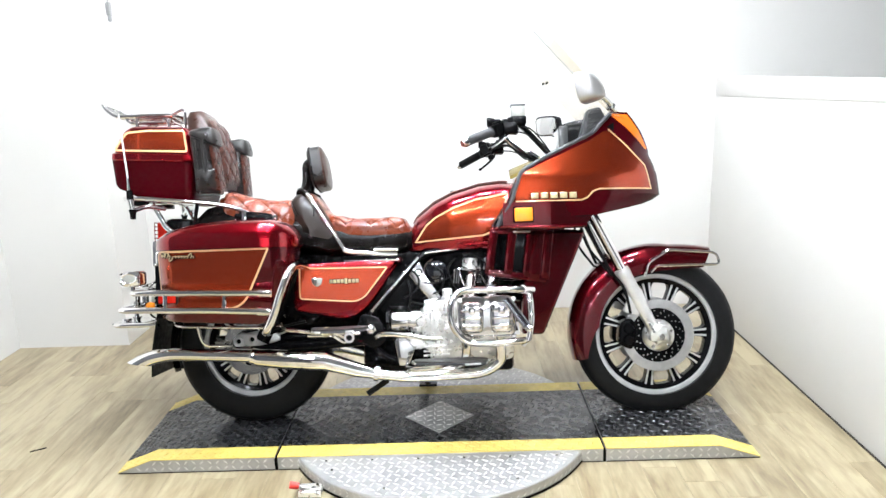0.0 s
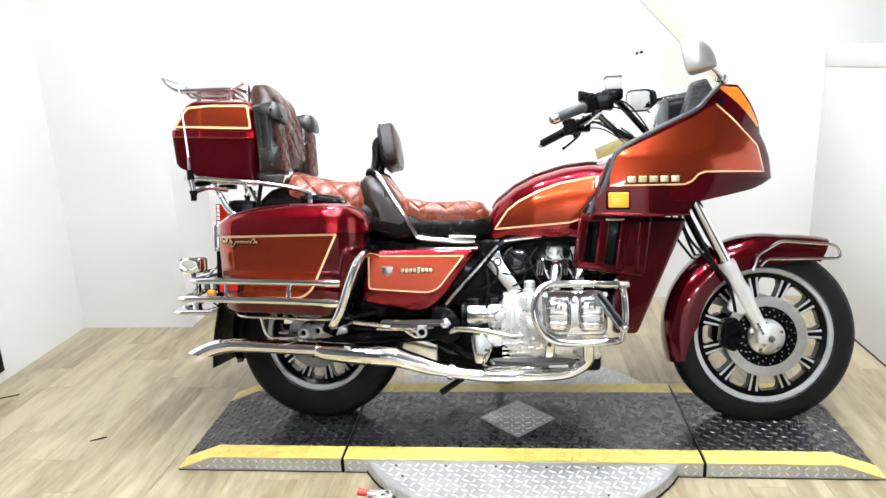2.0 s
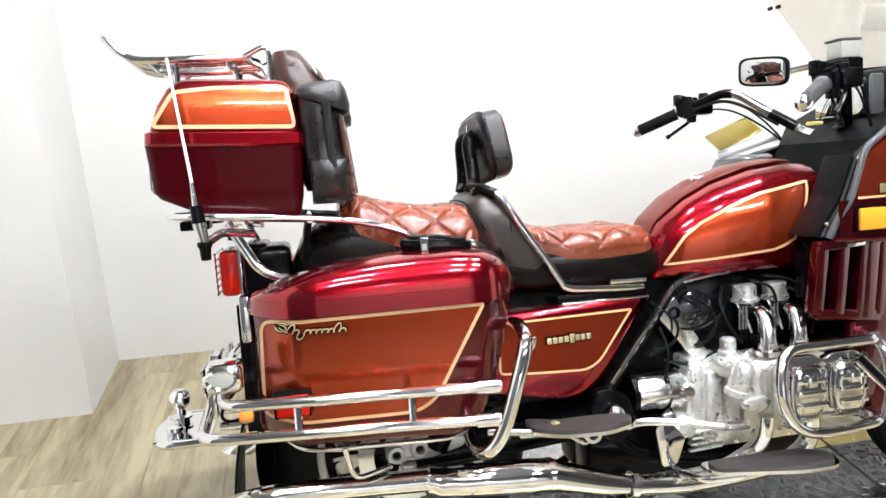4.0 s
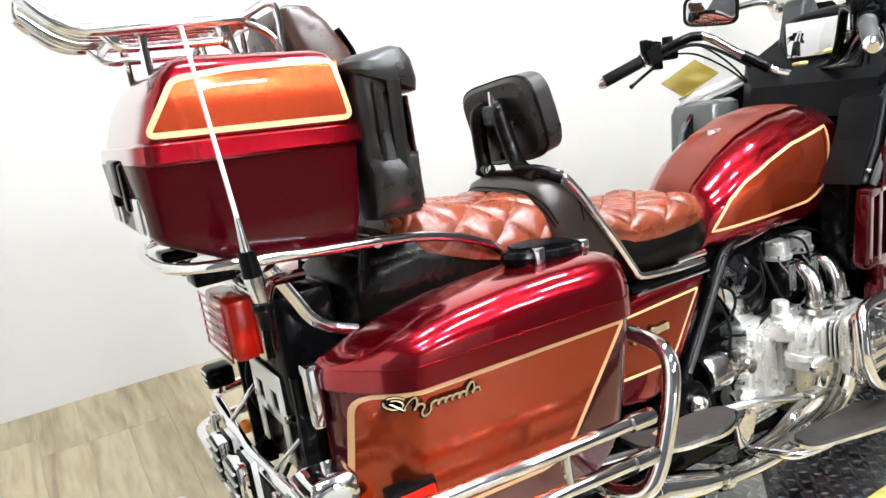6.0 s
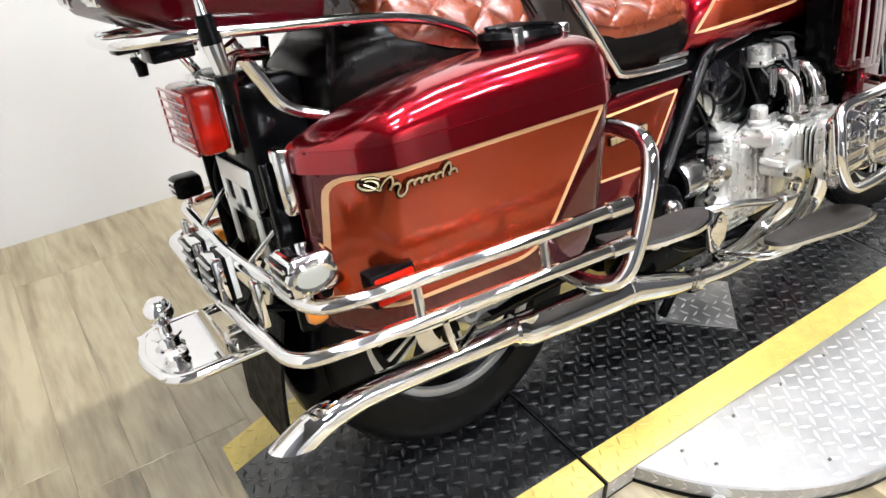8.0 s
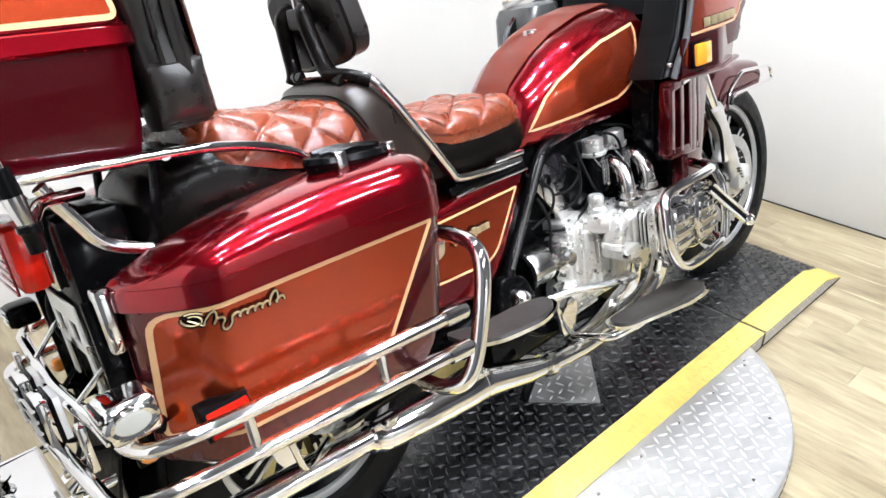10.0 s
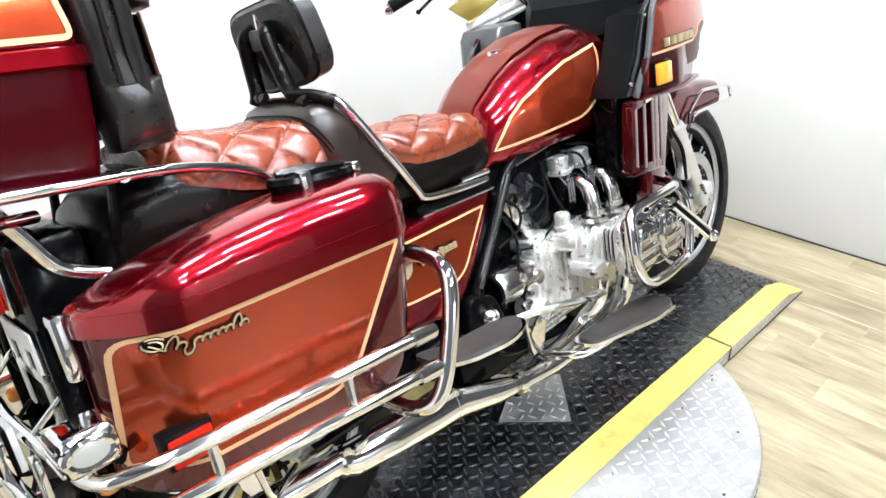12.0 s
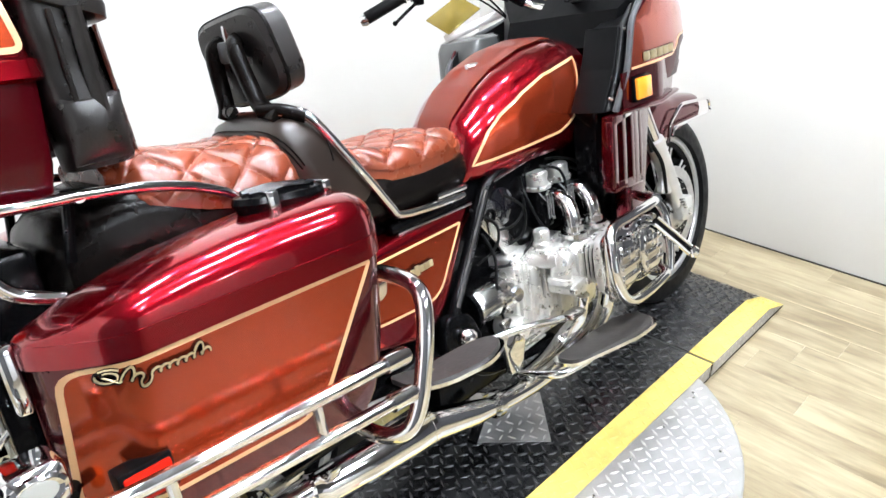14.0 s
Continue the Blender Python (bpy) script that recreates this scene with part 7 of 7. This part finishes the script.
# left pocket lid with gold visor
lidp = part("pocket", loft([trunk_ring(z, a, b, w, 4, 36) for z, a, b, w in ((0.79, 0.315, 0.42, 0.075), (0.80, 0.305, 0.43, 0.085), (0.93, 0.318, 0.46, 0.088), (0.955, 0.33, 0.465, 0.08), (0.965, 0.35, 0.46, 0.06))]), SMOKE, bike, "smoky grey fairing pocket with a tilted gold visor")
lidp.data.transform(Matrix.Translation((0.02, 0.30, 0.0)))
part("hinge_bar", tube([(0.36, 0.345, 0.968), (0.475, 0.205, 1.018)], 0.012, 12), WHITE_PAINT, lidp, "white hinge bar")
vis = box(0.0, 0.152, 0.0, 0.095, -0.003, 0.003, 0.002)
bmesh.ops.transform(vis, matrix=Matrix(((0.92, 0.0, -0.30, 0.341), (-0.09, 0.87, 0.45, 0.311), (0.37, 0.495, 0.80, 0.982), (0, 0, 0, 1))), verts=vis.verts[:])
part("gold_visor", vis, material("gold_film", (0.19, 0.135, 0.022), rough=0.2, metal=0.5), lidp, "gold-tinted visor")

# windscreen: clear acrylic sheet with its edge
def screen(u, v):
    t = (u - 0.5) * 2
    z = 1.165 + 0.355 * v - 0.02 * t * t * v
    x = 0.80 - 0.40 * v * 0.72 - 0.11 * t * t
    return (x, 0.25 * t * (1 - 0.10 * v), z)


ws = part("windscreen", sheet(screen, 24, 16, thick=0.004), ACRYLIC, bike, "clear acrylic windscreen")
ws.visible_shadow = False
for kx, ky, kz, km in ((0.498, 0.271, 1.40, BLACK), (0.513, 0.255, 1.401, BLACK), (0.53, -0.232, 1.42, WHITE_PAINT)):
    part("vent_knob", lathe([(0, -0.008), (0.006, -0.006), (0.006, 0.006), (0, 0.008)], (kx, ky, kz), "Y", 10), km, ws)
part("edge_trim", tube([screen(0.0, v / 8) for v in range(2, 9)], 0.0024, 6), GREY, ws)

# headlight at the nose
part("headlight", box(0.82, 0.868, -0.055, 0.055, 0.90, 1.01, 0.018, seg=3), WHITE_LENS, fairing, "clear rectangular headlight")
# under-nose
part("nose_floor", sheet(lambda u, v: (0.45 + (fair_x1(0.84) - 0.02 - 0.45) * u, (v - 0.5) * 2 * (fair_y(0.45 + (fair_x1(0.84) - 0.02 - 0.45) * u, 0.84) - 0.004), 0.838), 20, 8, thick=0.004), BLACK, fairing)
for s in (-1, 1):
    part("fork_cable", tube(curve([(0.60, s * 0.06, 0.80), (0.635, s * 0.09, 0.70), (0.69, s * 0.115, 0.58), (0.745, s * 0.118, 0.50), (0.77, s * 0.11, 0.40)], 6), 0.006, 8), RUBBER, bike, "black brake hose")
    part("fork_cable", tube(curve([(0.58, s * 0.05, 0.80), (0.605, s * 0.10, 0.68), (0.66, s * 0.12, 0.60), (0.70, s * 0.11, 0.55)], 6), 0.005, 8), RUBBER, bike)

# tank top: raised centre lid with its latch
def lid_top(u, v):
    x = -0.085 + 0.385 * u
    y = (v - 0.5) * 2 * interp(x, [(-0.085, 0.05), (0.0, 0.062), (0.15, 0.07), (0.30, 0.075)])
    hw = interp(x, TANK_W)
    zt, zb = interp(x, TANK_TOP), 0.675
    zc, hz = (zt + zb) / 2 - 0.02, (zt - zb) / 2 + 0.02
    return (x, y, zc + hz * max(0.0, 1 - (abs(y) / hw) ** 2.7) ** (1 / 2.7) + 0.004)


part("centre_lid", sheet(lid_top, 36, 14, thick=-0.003), material("maroon_paint", (0.10, 0.014, 0.007), rough=0.3, spec=0.05, coat=0.4), tank, "maroon-brown tank compartment lid")
part("lid_latch", loft([ring_yz(x, w, 0.905, 0.919, 16, 2.5) for x, w in ((0.065, 0.006), (0.08, 0.016), (0.105, 0.016), (0.12, 0.006))]), CHROME, tank, "small bright latch")

# ---- badges, as plain shapes ----
def blocks(x0, x1, z, h, y, n, parent, gap=0.28, mat=GOLD, s=-1, surf=None, big=None):
    """A badge as a row of plain blocks, each with a dark outline."""
    w = (x1 - x0) / n
    for i in range(n):
        a, c = x0 + w * (i + gap / 2), x0 + w * (i + 1 - gap / 2)
        yy = (surf((a + c) / 2, z) if surf else y)
        hh = h * (1.5 if big and i in big else 1.0)
        part("badge_block", box(a, c, s * (yy + 0.003) - 0.003, s * (yy + 0.003) + 0.003, z - hh / 2, z + hh / 2, 0.0015), mat, parent, "gold badge block" if i == 0 else "")
        part("badge_outline", box(a - 0.0018, c + 0.0018, s * (yy + 0.0012) - 0.0016, s * (yy + 0.0012) + 0.0016, z - hh / 2 - 0.0018, z + hh / 2 + 0.0018), BLACK, parent)


for s in (-1, 1):
    blocks(0.365, 0.545, 0.868, 0.021, 0, 5, fairing, 0.26, GOLD, s, fair_y)
    cov = [o for o in bike.children if o.name.startswith("side_cover")][0 if s < 0 else 1]
    blocks(-0.415, -0.30, 0.566, 0.014, 0, 8, cov, 0.2, GOLD, s, lambda x, z: 0.1796 - 0.11 * max(0.0, x + 0.45), (4,))
    part("emblem", slab(rounded([(-0.485, 0.582), (-0.44, 0.582), (-0.445, 0.556), (-0.4625, 0.546), (-0.48, 0.556)], 0.006), s * 0.179, s * 0.184, 0.001), STEEL, cov, "small shield emblem")
    bag = bag_r if s < 0 else bag_l
    sq = []
    humps = (2.1, 0.9, -1.3, 0.8, 0.8, 0.8, 0.8, 0.8, 2.0, 0.8)
    deep = lambda x: s * (0.3640 - bag_in(x))
    for i in range(20):
        a = math.radians(40 + 26 * i)
        x = -1.004 + (0.015 - 0.0005 * i) * math.cos(a)
        sq.append((x, deep(x), 0.690 + (0.0105 - 0.0003 * i) * math.sin(a)))
    for k, hgt in enumerate(humps):
        for i in range(12):
            t = i / 12
            ang = 2 * math.pi * t
            zz = 0.0086 * hgt * (1 - math.cos(ang)) / 2
            x = -0.994 + 0.0112 * (k + t) + 0.45 * zz - 0.003 * math.sin(ang)
            sq.append((x, deep(x), 0.680 - 0.0004 * (k + t) + zz))
    sb = part("script_badge", tube(sq, 0.0019, 6), GOLD, bag, "gold script badge")
    part("outline", tube([(x, y - s * 0.0016, z - 0.0008) for x, y, z in sq], 0.0032, 6), BLACK, sb)

# ---- small things in the room ----
hook = empty("hanging_spring", pose(-1.61, 4.19, 1.74))
tagged(hook, "small grey metal spring hook hanging by the wall", "hook")
part("coil", tube([(0.012 * math.cos(a * 0.9), 0.012 * math.sin(a * 0.9), 0.02 + 0.0014 * a) for a in range(0, 46)], 0.0035, 6), GREY, hook)
part("rod", tube([(0, 0, 0.0), (0, 0, 1.455)], 0.003, 6), GREY, hook)
part("bob", lathe([(0, -0.012), (0.008, -0.006), (0.010, 0.004), (0.006, 0.02), (0, 0.022)], (0, 0, 0), "Z", 12), GREY, hook)

stop = empty("door_stop", pose(-2.378, 3.515, 0.0))
tagged(stop, "black upright block fixed low on the side wall", "wall block")
part("plate", box(0.0, 0.02, -0.03, 0.03, 0.06, 0.25, 0.004), BLACK, stop)

# red locking lever at the turntable's rim
lock = empty("turntable_lock", pose(-0.475, 2.69, 0.0))
tagged(lock, "grey floor latch with a red handle beside the turntable", "latch")
part("bracket", box(-0.02, 0.06, -0.03, 0.03, 0.0, 0.022, 0.004), ALLOY, lock)
part("lever", tube([(0.02, -0.01, 0.026), (-0.025, -0.012, 0.038)], 0.006, 10), ALLOY, lock)
part("handle", tube([(-0.018, -0.012, 0.036), (-0.05, -0.013, 0.042)], [0.011, 0.013], 12), material("red_rubber", (0.6, 0.03, 0.02), rough=0.5), lock, "red rubber handle")
part("bolt", lathe([(0, 0.035), (0.006, 0.035), (0.007, 0.03), (0.007, 0.02)], (0.045, 0, 0), "Z", 8), STEEL, lock)
for bx, by, bl in ((-1.63, 3.05, 0.03), (-2.25, 3.40, 0.04)):
    ch = empty("floor_chip", pose(bx, by, 0.0, 0, 0, 30))
    tagged(ch, "tiny dark sliver lying on the floor", "debris")
    part("sliver", box(-bl, bl, -0.004, 0.004, 0.0, 0.003, 0.001), BLACK, ch)

# ---- floor planks ----
PW, PL = 0.125, 0.90
plank_mesh = {}


def plank_data(length):
    key = round(length, 3)
    if key not in plank_mesh:
        bm = box(-PW / 2 + 0.0002, PW / 2 - 0.0002, -length / 2 + 0.0002, length / 2 - 0.0002, -0.008, 0.0, 0.0007, seg=1)
        me = bpy.data.meshes.new("plank")
        bm.to_mesh(me)
        bm.free()
        me.materials.append(WOOD)
        plank_mesh[key] = me
    return plank_mesh[key]


x = -2.385 + PW / 2
rng = random.Random(4)
while x < 1.70:
    y = -1.2
    first = 0.2 + 0.1 * rng.randint(0, 6)
    while y < 4.66:
        ln = first if first else PL
        first = None
        ln = min(ln, 4.66 - y)
        if ln > 0.01:
            o = new("plank", plank_data(ln))
            o.location = (x, y + ln / 2, 0)
            o.parent = floor
        y += ln
    x += PW
